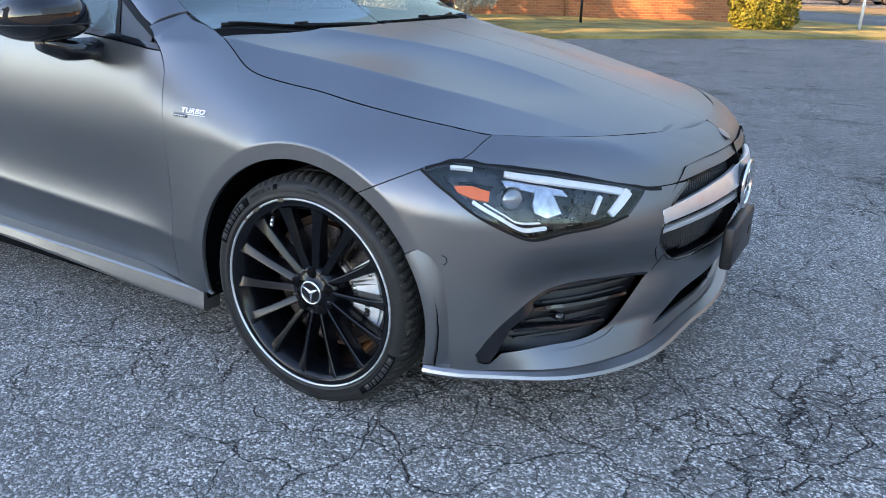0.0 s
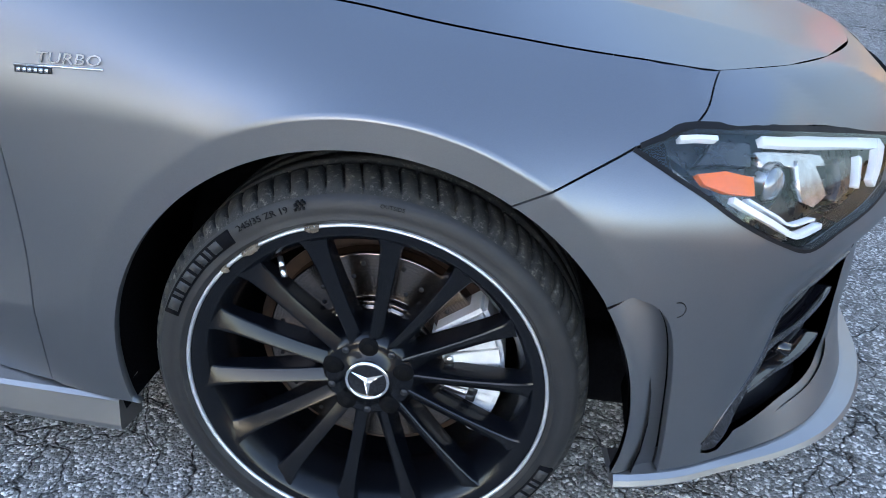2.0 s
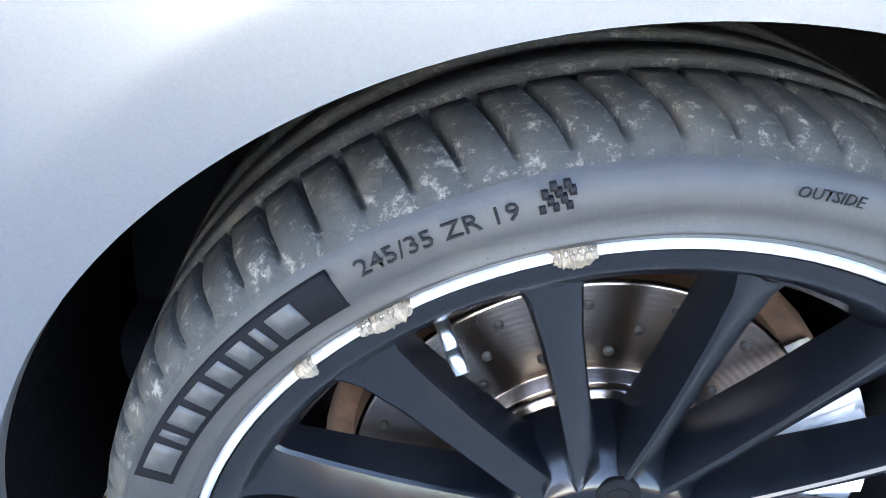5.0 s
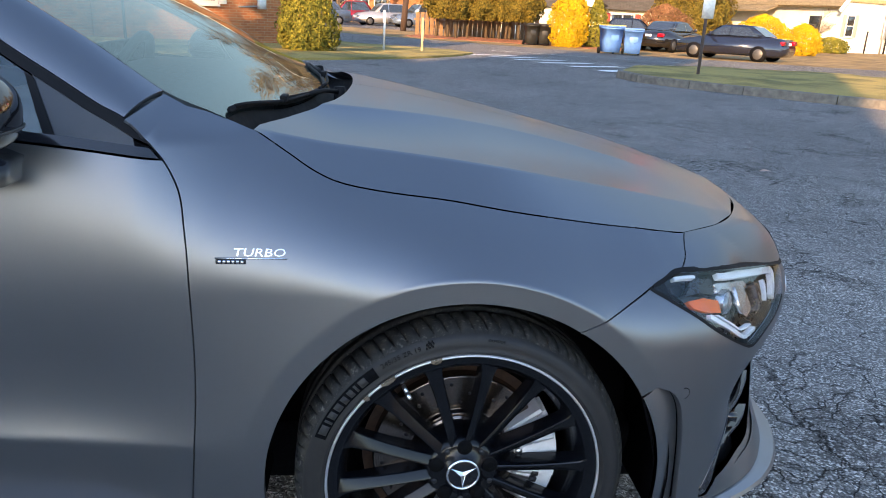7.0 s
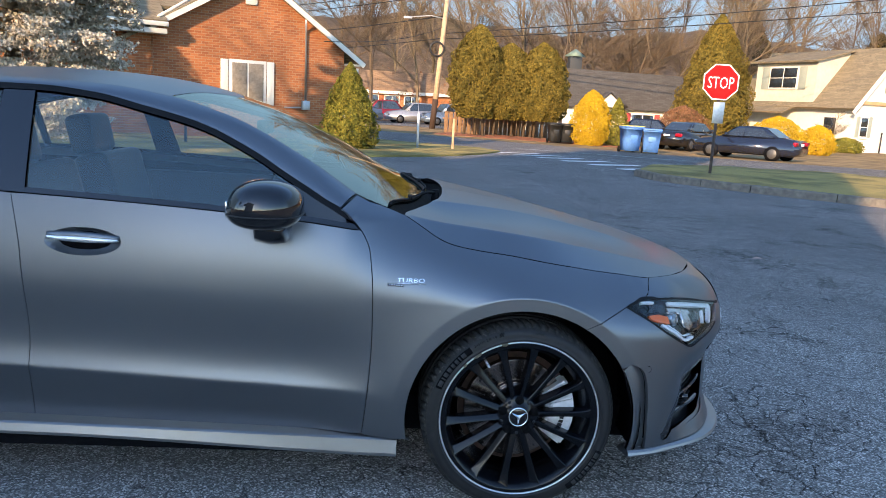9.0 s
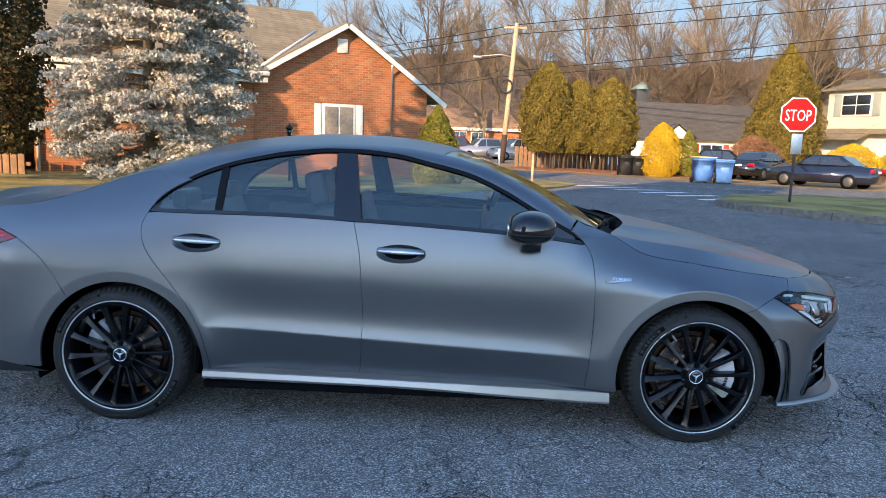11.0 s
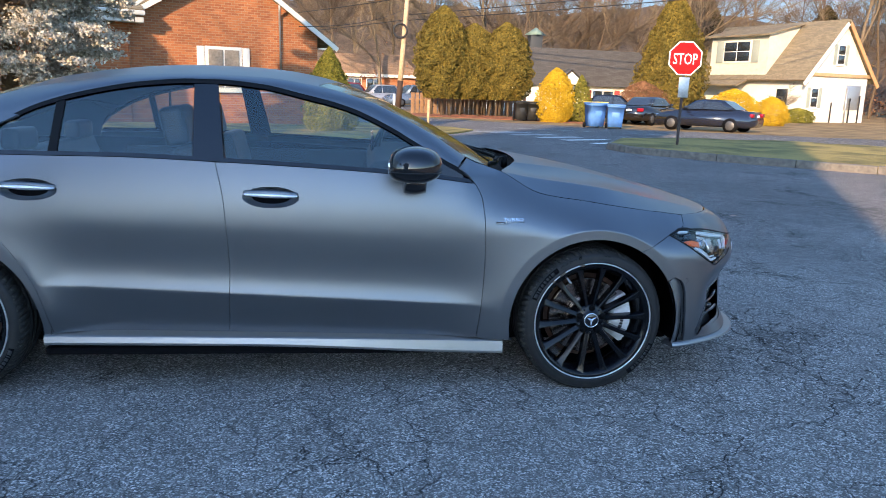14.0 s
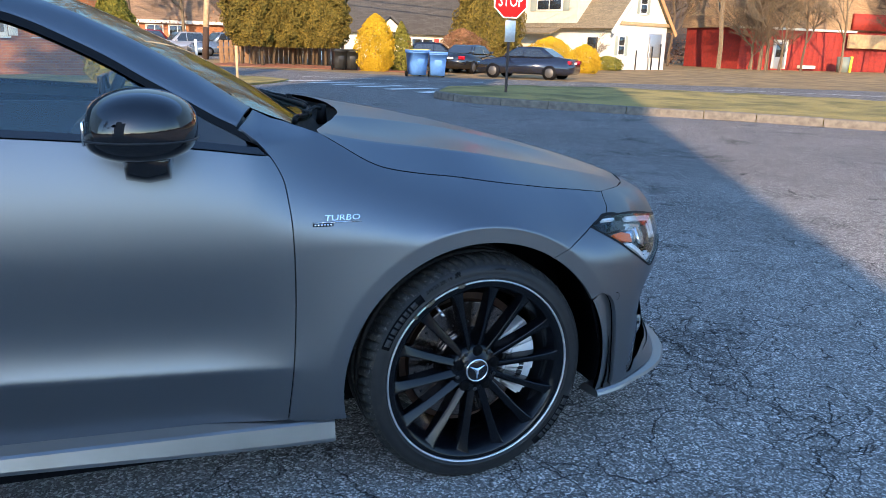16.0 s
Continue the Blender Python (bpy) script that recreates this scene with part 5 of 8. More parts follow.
# parking sensors
for sgn in (1, -1):
    for px_, pz_ in ((0.417, 0.504),):
        q, q2 = skin(np.array(sx(px_, pz_)), np.array(pz_), -0.01), skin(np.array(sx(px_, pz_)), np.array(pz_), 0.0003)
        part("parking_sensor", cyl(bmesh.new(), (q[0], sgn * q[1], q[2]), (q2[0], sgn * q2[1], q2[2]), 0.0105, n=24), PAINT, car, smooth=False)
        ring = bmesh.new()
        q3 = skin(np.array(sx(px_, pz_)), np.array(pz_), 0.0001)
        cyl(ring, (q[0], sgn * q[1], q[2]), (q3[0], sgn * q3[1], q3[2]), 0.0122, n=24)
        part("sensor_ring", ring, RUBBER_TRIM, car)
    q, q2 = skin(np.array(-3.27), np.array(0.515), -0.01), skin(np.array(-3.27), np.array(0.515), 0.0003)
    part("parking_sensor", cyl(bmesh.new(), (q[0], sgn * q[1], q[2]), (q2[0], sgn * q2[1], q2[2]), 0.0105, n=20), PAINT, car, smooth=False)

# ---- tail ----
tl = [np.array(p) for p in ((-3.21, 0.862), (-3.33, 0.815), (-3.49, 0.772), (-3.62, 0.775), (-3.76, 0.80), (-3.76, 0.925), (-3.62, 0.925), (-3.46, 0.925), (-3.32, 0.905))]
for sd in ("right", "left"):
    lampt = panel("tail_lamp", car, RED_LENS, tl, raised(0.002), h=0.025, gap=0.002, rim=0.02, side=sd, label="red wrap-round tail lamp")
    panel("lamp_band", lampt, RED_DARK, ribbon([np.array(p) for p in ((-3.26, 0.852), (-3.40, 0.815), (-3.6, 0.80))], 0.008, 0.018), raised(0.0035), h=0.02, gap=0, rim=0.003, side=sd)
    panel("light_guide", lampt, simple("bright_red_guide", (0.8, 0.02, 0.03), 0.2, coat=0.5), ribbon(spline([(-3.27, 0.868), (-3.38, 0.862), (-3.47, 0.84), (-3.40, 0.85)], 6), 0.004), raised(0.0045), h=0.02, gap=0, rim=0.003, side=sd)
panel("tail_panel", car, PAINT, [np.array(p) for p in ((-3.76, 0.80), (S_TAIL, 0.80), (S_TAIL, 0.99), (-3.62, 0.975), (-3.62, 0.928), (-3.76, 0.928))], skin, h=0.03, gap=0.001, rim=0.01, side="both")
for sd in ("right", "left"):
    diff = [np.array(p) for p in ((-3.07, 0.225), (-3.2, 0.25), (-3.4, 0.285), (-3.6, 0.32), (-3.8, 0.34), (S_TAIL, 0.35), (S_TAIL, 0.26), (-3.6, 0.25), (-3.3, 0.215))]
    panel("diffuser", car, SATIN_BLACK, diff, raised(-0.004), h=0.03, gap=0.0, rim=0.05, side=sd, label="black rear diffuser")
    vent = spline([(-3.40, 0.40), (-3.46, 0.43), (-3.52, 0.50), (-3.60, 0.57), (-3.66, 0.60)], 5)
    panel("vent_trim", car, GLOSS_BLACK, ribbon(vent, 0.003, 0.010), raised(0.003), h=0.02, gap=0, rim=0.006, side=sd)
    panel("bumper_flic", car, SILL_PAINT, [np.array(p) for p in ((-3.385, 0.40), (-3.42, 0.425), (-3.47, 0.43), (-3.52, 0.42), (-3.46, 0.405))], raised(0.006), h=0.02, gap=0, rim=0.012, side=sd)
    ysg = -1 if sd == "right" else 1
    part("exhaust_tip", cyl(bmesh.new(), (-3.55, ysg * 0.52, 0.30), (-3.66, ysg * 0.52, 0.30), 0.048, n=24, caps=True), CHROME, car)


def spoiler():
    bm = bmesh.new()
    rows = []
    for k in range(-16, 17):
        y = k / 16 * 0.60
        e = 1 - abs(k / 16) ** 3 * 0.7
        xr = -3.715 + 0.15 * abs(k / 16) ** 2.0
        prof = ((xr + 0.20, 1.022 - 0.03 * (1 - e)), (xr + 0.10, 1.030 - 0.03 * (1 - e)), (xr, 1.040 + 0.012 * e - 0.035 * (1 - e)), (xr - 0.006, 1.034 - 0.035 * (1 - e)), (xr + 0.02, 1.008 - 0.03 * (1 - e)), (xr + 0.12, 0.99))
        rows.append([bm.verts.new((x, y, z)) for x, z in prof])
    for a, b in zip(rows, rows[1:]):
        for j in range(5):
            bm.faces.new((a[j], a[j + 1], b[j + 1], b[j]))
    bm.faces.new(rows[0])
    bm.faces.new(rows[-1])
    bmesh.ops.recalc_face_normals(bm, faces=bm.faces)
    return bm


sp_ = spoiler()
bmesh.ops.translate(sp_, verts=sp_.verts, vec=(0.03, 0, -0.028))
part("boot_spoiler", sp_, PAINT, car)
# added block so the gap at the boot's corner shows paint, not black
part("boot_gap_filler", boxed((-3.70, -0.62, 0.90), (-3.45, 0.62, 0.985), 0.02), PAINT, car)

# ---- door handles ----
for sd, hx_, hz_, door in doors:
    def cup(a, b, hx_=hx_, hz_=hz_):
        r2 = np.clip(((a - hx_) / 0.116) ** 2 + ((b - hz_) / 0.043) ** 2, 0, 1)
        return skin(a, b) + np.stack([0 * a, 0.026 * (1 - r2 ** 2), 0 * a], -1)
    panel("handle_cup", door, PAINT, ellipse(hx_, hz_, 0.116, 0.043), cup, h=0.009, gap=0.0, rim=0, side=sd)
    bm = bmesh.new()
    rows = []
    for k in np.linspace(-1, 1, 15):
        s = hx_ + 0.111 * k
        zc_ = hz_ + 0.015 - 0.003 * k
        hh = 0.0175 - 0.009 * k * k
        base = -skin(np.array(s), np.array(zc_))[1]
        bulge = 0.017 * (1 - k ** 4)
        prof = [(base + bulge + dw, zc_ + dz) for dw, dz in ((-0.006, hh), (0.001, hh * 0.7), (0.003, 0.0), (0.0, -hh * 0.8), (-0.008, -hh), (-0.016, 0.0))]
        rows.append([bm.verts.new((s, -w if sd == "right" else w, z)) for w, z in prof])
    for a, b in zip(rows, rows[1:]):
        for j in range(6):
            bm.faces.new((a[j], a[(j + 1) % 6], b[(j + 1) % 6], b[j]))
    bm.faces.new(rows[0])
    bm.faces.new(rows[-1])
    bmesh.ops.recalc_face_normals(bm, faces=bm.faces)
    part("door_handle", bm, PAINT, door, "matte grey pull handle with a silver lower strip")
    strip = bmesh.new()
    rows = []
    for k in np.linspace(-0.97, 0.97, 15):
        s, zc_ = hx_ + 0.111 * k, hz_ + 0.0095 - 0.003 * k
        base = -skin(np.array(s), np.array(zc_))[1] + 0.017 * (1 - k ** 4)
        hh = 0.0105 - 0.006 * k * k
        rows.append([strip.verts.new((s, -w if sd == "right" else w, z)) for w, z in ((base - 0.006, zc_ + hh), (base + 0.0055, zc_ + hh * 0.6), (base + 0.0055, zc_ - hh * 0.8), (base - 0.006, zc_ - hh))])
    for a, b in zip(rows, rows[1:]):
        for j in range(4):
            strip.faces.new((a[j], a[(j + 1) % 4], b[(j + 1) % 4], b[j]))
    bmesh.ops.recalc_face_normals(strip, faces=strip.faces)
    part("handle_strip", strip, GRILLE_SILVER, door, "satin silver strip")

# ---- door mirrors ----
for sgn in (-1, 1):
    bm = bmesh.new()
    bmesh.ops.create_uvsphere(bm, u_segments=36, v_segments=24, radius=1)
    for v in bm.verts:
        x, y, z = v.co
        f = lambda t, p: math.copysign(abs(t) ** p, t)
        x, y, z = f(x, 0.86), f(y, 0.84), f(z, 0.84)
        if x < -0.86:
            x = -0.86 + (x + 0.86) * 0.3
        up = 1.0 if z > 0 else 0.74
        v.co = Vector((x * 0.112 + 0.026 + 0.010 * z * (z > 0), y * 0.125, z * 0.084 * up * (1 - 0.06 * max(0, x))))
    bmesh.ops.translate(bm, verts=bm.verts, vec=(-0.845, sgn * 1.015, 1.0))
    mir = part("door_mirror", bm, GLOSS_BLACK, car, "gloss black door mirror")
    part("mirror_trim", tube([(-0.845 + 0.026 + 0.1120 * math.copysign(abs(math.cos(a)) ** 0.86, math.cos(a)), sgn * 1.015 + 0.1255 * math.copysign(abs(math.sin(a)) ** 0.84, math.sin(a)), 0.988) for a in np.linspace(-2.6, 2.6, 40)], 0.0022, 6), SATIN_BLACK, mir)
    gl = boxed((-0.9225, sgn * 1.015 - 0.055, 0.975), (-0.9165, sgn * 1.015 + 0.055, 1.022), 0.002)
    part("mirror_glass", gl, CHROME, mir)
    ft = bmesh.new()
    st = [(0.94, 0.925, 0.052), (0.975, 0.93, 0.05), (1.01, 0.945, 0.046), (1.03, 0.955, 0.035)]
    rows = []
    for w, z, hw in [(0.865, 0.925, 0.05)] + st:
        rows.append([ft.verts.new((-0.81 + dx * hw, sgn * w, z - 0.012 + dz)) for dx, dz in ((-1, 0.012), (-0.9, -0.026), (0.0, -0.034), (0.9, -0.026), (1, 0.012), (0, 0.03))])
    for a, b in zip(rows, rows[1:]):
        for j in range(6):
            ft.faces.new((a[j], a[(j + 1) % 6], b[(j + 1) % 6], b[j]))
    ft.faces.new(rows[0])
    ft.faces.new(rows[-1])
    bmesh.ops.recalc_face_normals(ft, faces=ft.faces)
    part("mirror_foot", ft, GLOSS_BLACK, mir)


# ---- wing badge: a word over a plain plate ----
def on_skin(bm, x0, z0, sgn, lift):
    for v in bm.verts:
        s, z = x0 + v.co.x, z0 + v.co.z
        q = skin(np.array(s), np.array(z), lift - v.co.y)
        v.co = Vector((q[0], sgn * q[1], q[2]))
    if sgn < 0:
        bmesh.ops.reverse_faces(bm, faces=bm.faces)
    return bm


word = text_mesh("TURBO", 0.0185, 0.0025, 0.088)
for v in word.verts:
    v.co.x += v.co.z * 0.22
part("wing_badge", on_skin(word, -0.381, 0.7665, 1, 0.0015), CHROME, car, "bright raised word on the wing", smooth=False)
part("badge_line", on_skin(boxed((-0.061, -0.0012, -0.0012), (0.061, 0.0012, 0.0012)), -0.394, 0.7625, 1, 0.001), CHROME, car)
part("badge_plate", on_skin(boxed((-0.025, -0.0012, -0.0038), (0.025, 0.0012, 0.0038)), -0.428, 0.7568, 1, 0.001), INK, car)
for i in range(6):
    part("badge_bar", on_skin(boxed((-0.0025, -0.0012, -0.0026), (0.0025, 0.0012, 0.0026)), -0.447 + i * 0.0076, 0.7568, 1, 0.0022), CHROME, car)

# ---- cowl and wipers ----
def cushion(lo, hi, tilt=0.0, pivot=None, r=0.035):
    bm = boxed(lo, hi, 0.0)
    bmesh.ops.bevel(bm, geom=list(bm.edges), offset=r, segments=4, profile=0.6, affect="EDGES")
    if tilt:
        bmesh.ops.rotate(bm, cent=pivot, verts=bm.verts, matrix=Matrix.Rotation(radians(tilt), 3, "Y"))
    return bm


COWL_BLACK = simple("black_cowl_plastic", (0.008, 0.008, 0.009), 0.7, var=0.2, scale=60, spec=0.15)


def on_screen(y, back=0.0, up=0.0):
    """A point on the windscreen near its foot."""
    v = 1 - abs(y) / 0.735
    x = WS_BASE(v) - back
    q = upper(np.array(x), np.array(v))
    return np.array((q[0], y, q[2] + up))


cowl = bmesh.new()
rows = []
for y in np.linspace(-0.715, 0.715, 31):
    v = 1 - abs(y) / 0.735
    g, h = on_screen(y, 0.012, -0.006), hood(np.array(HOOD_BACK(v)), np.array(v))
    low = min(g[2], h[2]) - 0.045 * min(1, v * 6)
    rows.append([cowl.verts.new(q) for q in ((g[0], y, g[2]), (g[0] * 0.75 + h[0] * 0.25, y, (g[2] + low) / 2), (g[0] * 0.5 + h[0] * 0.5, y, low), (h[0] + 0.01, y, low), (h[0] + 0.03, y, h[2] - 0.022))])
for a, b in zip(rows, rows[1:]):
    for j in range(4):
        cowl.faces.new((a[j], a[j + 1], b[j + 1], b[j]))
part("cowl", cowl, COWL_BLACK, car, "matte black cowl tray")
for y0, y1, yp in ((-0.69, -0.16, -0.10), (-0.12, 0.56, 0.60)):
    blade = part("wiper_blade", tube([on_screen(y, 0.010 + 0.008 * math.sin((y - y0) / (y1 - y0) * 3.14), 0.006) for y in np.linspace(y0, y1, 12)], 0.0065, 6), RUBBER_TRIM, car)
    part("spoiler_strip", tube([on_screen(y, 0.006, 0.013) for y in np.linspace(y0 + 0.02, y1 - 0.02, 10)], 0.004, 6), COWL_BLACK, blade)
    ym = (y0 + y1) / 2
    base = on_screen(yp, -0.04, 0.0)
    arm = part("wiper_arm", tube([base, on_screen(yp * 0.8 + ym * 0.2, -0.012, 0.010), on_screen(ym, 0.012, 0.014)], 0.006, 8), COWL_BLACK, car)
    part("blade_clip", cushion(on_screen(ym, 0.020, 0.008) - np.array((0, 0.025, 0)), on_screen(ym, 0.004, 0.026) + np.array((0, 0.025, 0)), r=0.004), COWL_BLACK, arm)
    part("wiper_pivot", cyl(bmesh.new(), base - np.array((0, 0, 0.05)), base + np.array((0, 0, 0.014)), 0.019, 0.014, 16), COWL_BLACK, car)

# ---- cabin ----
TRIM = simple("dark_cabin_trim", (0.02, 0.02, 0.022), 0.6, var=0.3, scale=60)
LEATHER = simple("black_leather", (0.013, 0.013, 0.015), 0.5, var=0.25, scale=40, bump=0.15)
CLOTH = simple("grey_headliner", (0.16, 0.16, 0.17), 0.95, var=0.1, scale=80)


for y in (-0.37, 0.37):
    seat = part("front_seat", cushion((-1.72, y - 0.25, 0.42), (-1.18, y + 0.25, 0.60)), LEATHER, car, "black leather front seat")
    part("backrest", cushion((-1.75, y - 0.245, 0.52), (-1.60, y + 0.245, 1.05), -14, (-1.66, y, 0.55), 0.05), LEATHER, seat)
    part("headrest", cushion((-1.91, y - 0.14, 1.02), (-1.80, y + 0.14, 1.20), -12, (-1.85, y, 1.05), 0.04), LEATHER, seat)
    hr = part("rear_headrest", cushion((-2.62, y - 0.12, 0.98), (-2.54, y + 0.12, 1.08), 0, None, 0.03), LEATHER, car)
part("rear_bench", cushion((-2.48, -0.62, 0.42), (-2.05, 0.62, 0.60)), LEATHER, car, "black leather rear bench")
part("rear_backrest", cushion((-2.60, -0.62, 0.50), (-2.44, 0.62, 1.0), -18, (-2.5, 0, 0.55)), LEATHER, car)
part("dashboard", cushion((-1.0, -0.66, 0.62), (-0.55, 0.66, 0.985), 0, None, 0.07), TRIM, car, "black dashboard")
part("screen", cushion((-0.98, 0.05, 0.93), (-0.965, 0.62, 1.05), 0, None, 0.004), GLOSS_BLACK, car)
part("cabin_floor", boxed((-2.3, -0.58, 0.302), (-0.62, 0.58, 0.34), 0.01), TRIM, car)
part("centre_console", cushion((-1.75, -0.11, 0.34), (-0.8, 0.11, 0.66), 0, None, 0.03), TRIM, car)
part("parcel_shelf", boxed((-3.1, -0.55, 0.90), (-2.6, 0.55, 0.93), 0.005), TRIM, car)
for sgn in (-1, 1):
    part("door_card", boxed((-2.45, min(sgn * 0.74, sgn * 0.80), 0.34), (-0.62, max(sgn * 0.74, sgn * 0.80), 0.915), 0.02), TRIM, car)
wheel_ring = tube([(-0.98 + 0.05 * math.cos(a) * 0, 0.37 + 0.175 * math.cos(a), 0.90 + 0.175 * math.sin(a)) for a in np.linspace(0, 2 * math.pi, 40, endpoint=False)], 0.016, 8, closed=True)
bmesh.ops.rotate(wheel_ring, cent=(-0.98, 0.37, 0.90), verts=wheel_ring.verts, matrix=Matrix.Rotation(radians(22), 3, "Y"))
part("steering_wheel", wheel_ring, LEATHER, car)
part("steering_hub", cushion((-0.99, 0.30, 0.86), (-0.95, 0.44, 0.94), 22, (-0.98, 0.37, 0.9), 0.012), TRIM, car)
part("rear_view_mirror", cushion((-1.02, -0.11, 1.165), (-0.985, 0.11, 1.225), 0, None, 0.015), GLOSS_BLACK, car)
liner_poly = [np.array((x, 0.0)) for x in np.linspace(-1.24, -2.42, 16)] + [np.array((-2.40, 0.5)), np.array((-2.36, 1.0)), np.array((-1.12, 1.0)), np.array((-1.18, 0.4))]
panel("headliner", car, CLOTH, liner_poly, lambda a, b: upper(a, b) - np.array((0, 0, 0.025)), h=0.1, gap=0, rim=0, side="both")


# ---- ground, road, lawns ----
def ground_z(y):
    return -0.3 * float(step(14, 32, np.array(float(y))))


YS = [-400, -60, -40, -20, -10, -5, 0, 5, 10, 14, 16, 18, 20, 22, 24, 26, 28, 30, 32, 40, 60, 90, 140, 400]


def make_asphalt(name, tint=1.0, cracks=1.0, paler_near=False):
    k = Mat(name, (0.06, 0.06, 0.06), 0.85)
    vec = k.coord()
    stone = k.voronoi(165, vec, out="Color")
    sep = k.node("SeparateColor")
    k.t.links.new(stone, sep.inputs[0])
    dist = k.voronoi(165, vec)
    fine = k.noise(420, 3, vec)
    patch = k.noise(0.55, 5, vec)
    mid = k.noise(4, 5, vec)
    base = k.ramp(sep.outputs[0], (0.0, 0.008 * tint), (0.42, 0.045 * tint), (0.76, 0.21 * tint), (1.0, 0.55 * tint))
    base = k.mix(0.35, base, k.ramp(fine, (0.35, 0.01 * tint), (0.65, 0.20 * tint)))
    base = k.mix(k.ramp(patch, (0.35, 0.35), (0.65, 0.0)), base, (0.05 * tint, 0.05 * tint, 0.052 * tint))
    base = k.mix(k.ramp(mid, (0.30, 0.25), (0.5, 0.0)), base, (0.04, 0.039, 0.038))
    wob = k.node("TexNoise", Scale=3.0, Detail=6.0)
    k.t.links.new(vec, wob.inputs["Vector"])
    wv = k.node("VectorMath")
    wv.operation = "MULTIPLY_ADD"
    k.t.links.new(wob.outputs["Color"], wv.inputs[0])
    wv.inputs[1].default_value = (0.42, 0.42, 0)
    k.t.links.new(vec, wv.inputs[2])
    pits = k.ramp(k.noise(38, 6, vec, 0.75), (0.34, 1.0), (0.44, 0.0))
    base = k.mix(k.math("MULTIPLY", pits, k.ramp(k.noise(2.2, 4, vec), (0.38, 0.15), (0.6, 0.9))), base, (0.014, 0.014, 0.015))
    base = k.mix(0.5, base, k.mix(k.ramp(k.noise(11, 5, vec, 0.7), (0.3, 0.0), (0.7, 1.0)), base, (0.22, 0.215, 0.21)))
    stain = k.math("MULTIPLY", k.ramp(k.noise(1.1, 5, vec, 0.65), (0.57, 0.0), (0.66, 1.0)), k.ramp(k.noise(22, 5, vec, 0.7), (0.40, 0.15), (0.58, 1.0)))
    base = k.mix(k.math("MULTIPLY", stain, 0.6), base, (0.022, 0.022, 0.023))
    crack = None
    for scale, width, lo, hi, ns in ((1.3, 0.0046, 0.40, 0.55, 0.5), (3.4, 0.0105, 0.40, 0.54, 0.7), (8.5, 0.027, 0.45, 0.58, 1.1)):
        cr = k.voronoi(scale, wv.outputs[0], "DISTANCE_TO_EDGE")
        where = k.ramp(k.noise(ns, 3, vec), (lo, 0.0), (hi, cracks))
        one = k.math("MULTIPLY", k.ramp(cr, (0.0, 1.0), (width, 0.0)), where)
        crack = one if crack is None else k.math("MAXIMUM", crack, one)
    # paler towards -y, darker past a wavering line
    if paler_near:
        sep2 = k.node("SeparateXYZ")
        k.t.links.new(vec, sep2.inputs[0])
        edge = k.math("ADD", sep2.outputs[1], k.math("MULTIPLY", k.noise(0.35, 6, vec), 5.0))
        base = k.mix(k.ramp(k.math("MULTIPLY", edge, 0.1), (0.30, 1.0), (0.62, 0.0)), k.mix(1.0, base, (0.84, 0.84, 0.85), "MULTIPLY"), k.mix(1.0, base, (1.12, 1.12, 1.12), "MULTIPLY"))
    base = k.mix(k.math("MULTIPLY", crack, 0.9), base, (0.014, 0.014, 0.014))
    k.link(k.mix(1.0, base, (1.035, 1.0, 0.95), "MULTIPLY"), "Base Color")
    hgt = k.math("SUBTRACT", k.math("ADD", k.math("MULTIPLY", sep.outputs[1], 0.5), k.math("MULTIPLY", fine, 0.4)), k.math("ADD", k.math("MULTIPLY", dist, 0.8), k.math("MULTIPLY", crack, 1.6)))
    k.bump(hgt, 0.95, 0.007)
    k.set("Specular IOR Level", 0.06)
    return k.m


def make_grass(name, green, straw, mixlo=0.4, mixhi=0.6):
    k = Mat(name, green, 0.9)
    f, g = k.noise(0.9, 5), k.noise(60, 4)
    c = k.mix(k.ramp(f, (mixlo, 0.0), (mixhi, 1.0)), green, straw)
    k.link(k.mix(k.ramp(g, (0.35, 0.0), (0.65, 0.55)), c, Vector(green) * 0.35), "Base Color")
    k.bump(g, 0.8, 0.02)
    return k.m


ASPHALT, ROAD = make_asphalt("weathered_asphalt", 2.4, paler_near=True), make_asphalt("road_asphalt", 1.5, 0.4)
GRASS = make_grass("winter_grass", (0.145, 0.128, 0.036), (0.40, 0.31, 0.09), 0.36, 0.58)
VERGE = make_grass("dry_verge", (0.20, 0.135, 0.055), (0.38, 0.26, 0.11))
CONCRETE = simple("weathered_kerb_concrete", (0.14, 0.125, 0.105), 0.9, var=0.35, scale=9, bump=0.4)
ROAD_PAINT = simple("worn_white_road_paint", (0.75, 0.75, 0.73), 0.7, var=0.3, scale=12)


def flat_sheet(name, material, cols):
    bm = bmesh.new()
    rows = [[bm.verts.new((x, y, ground_z(y))) for x in cols] for y in YS]
    for a, b in zip(rows, rows[1:]):
        for j in range(len(cols) - 1):
            bm.faces.new((a[j], a[j + 1], b[j + 1], b[j]))
    return put(name, bm, material)


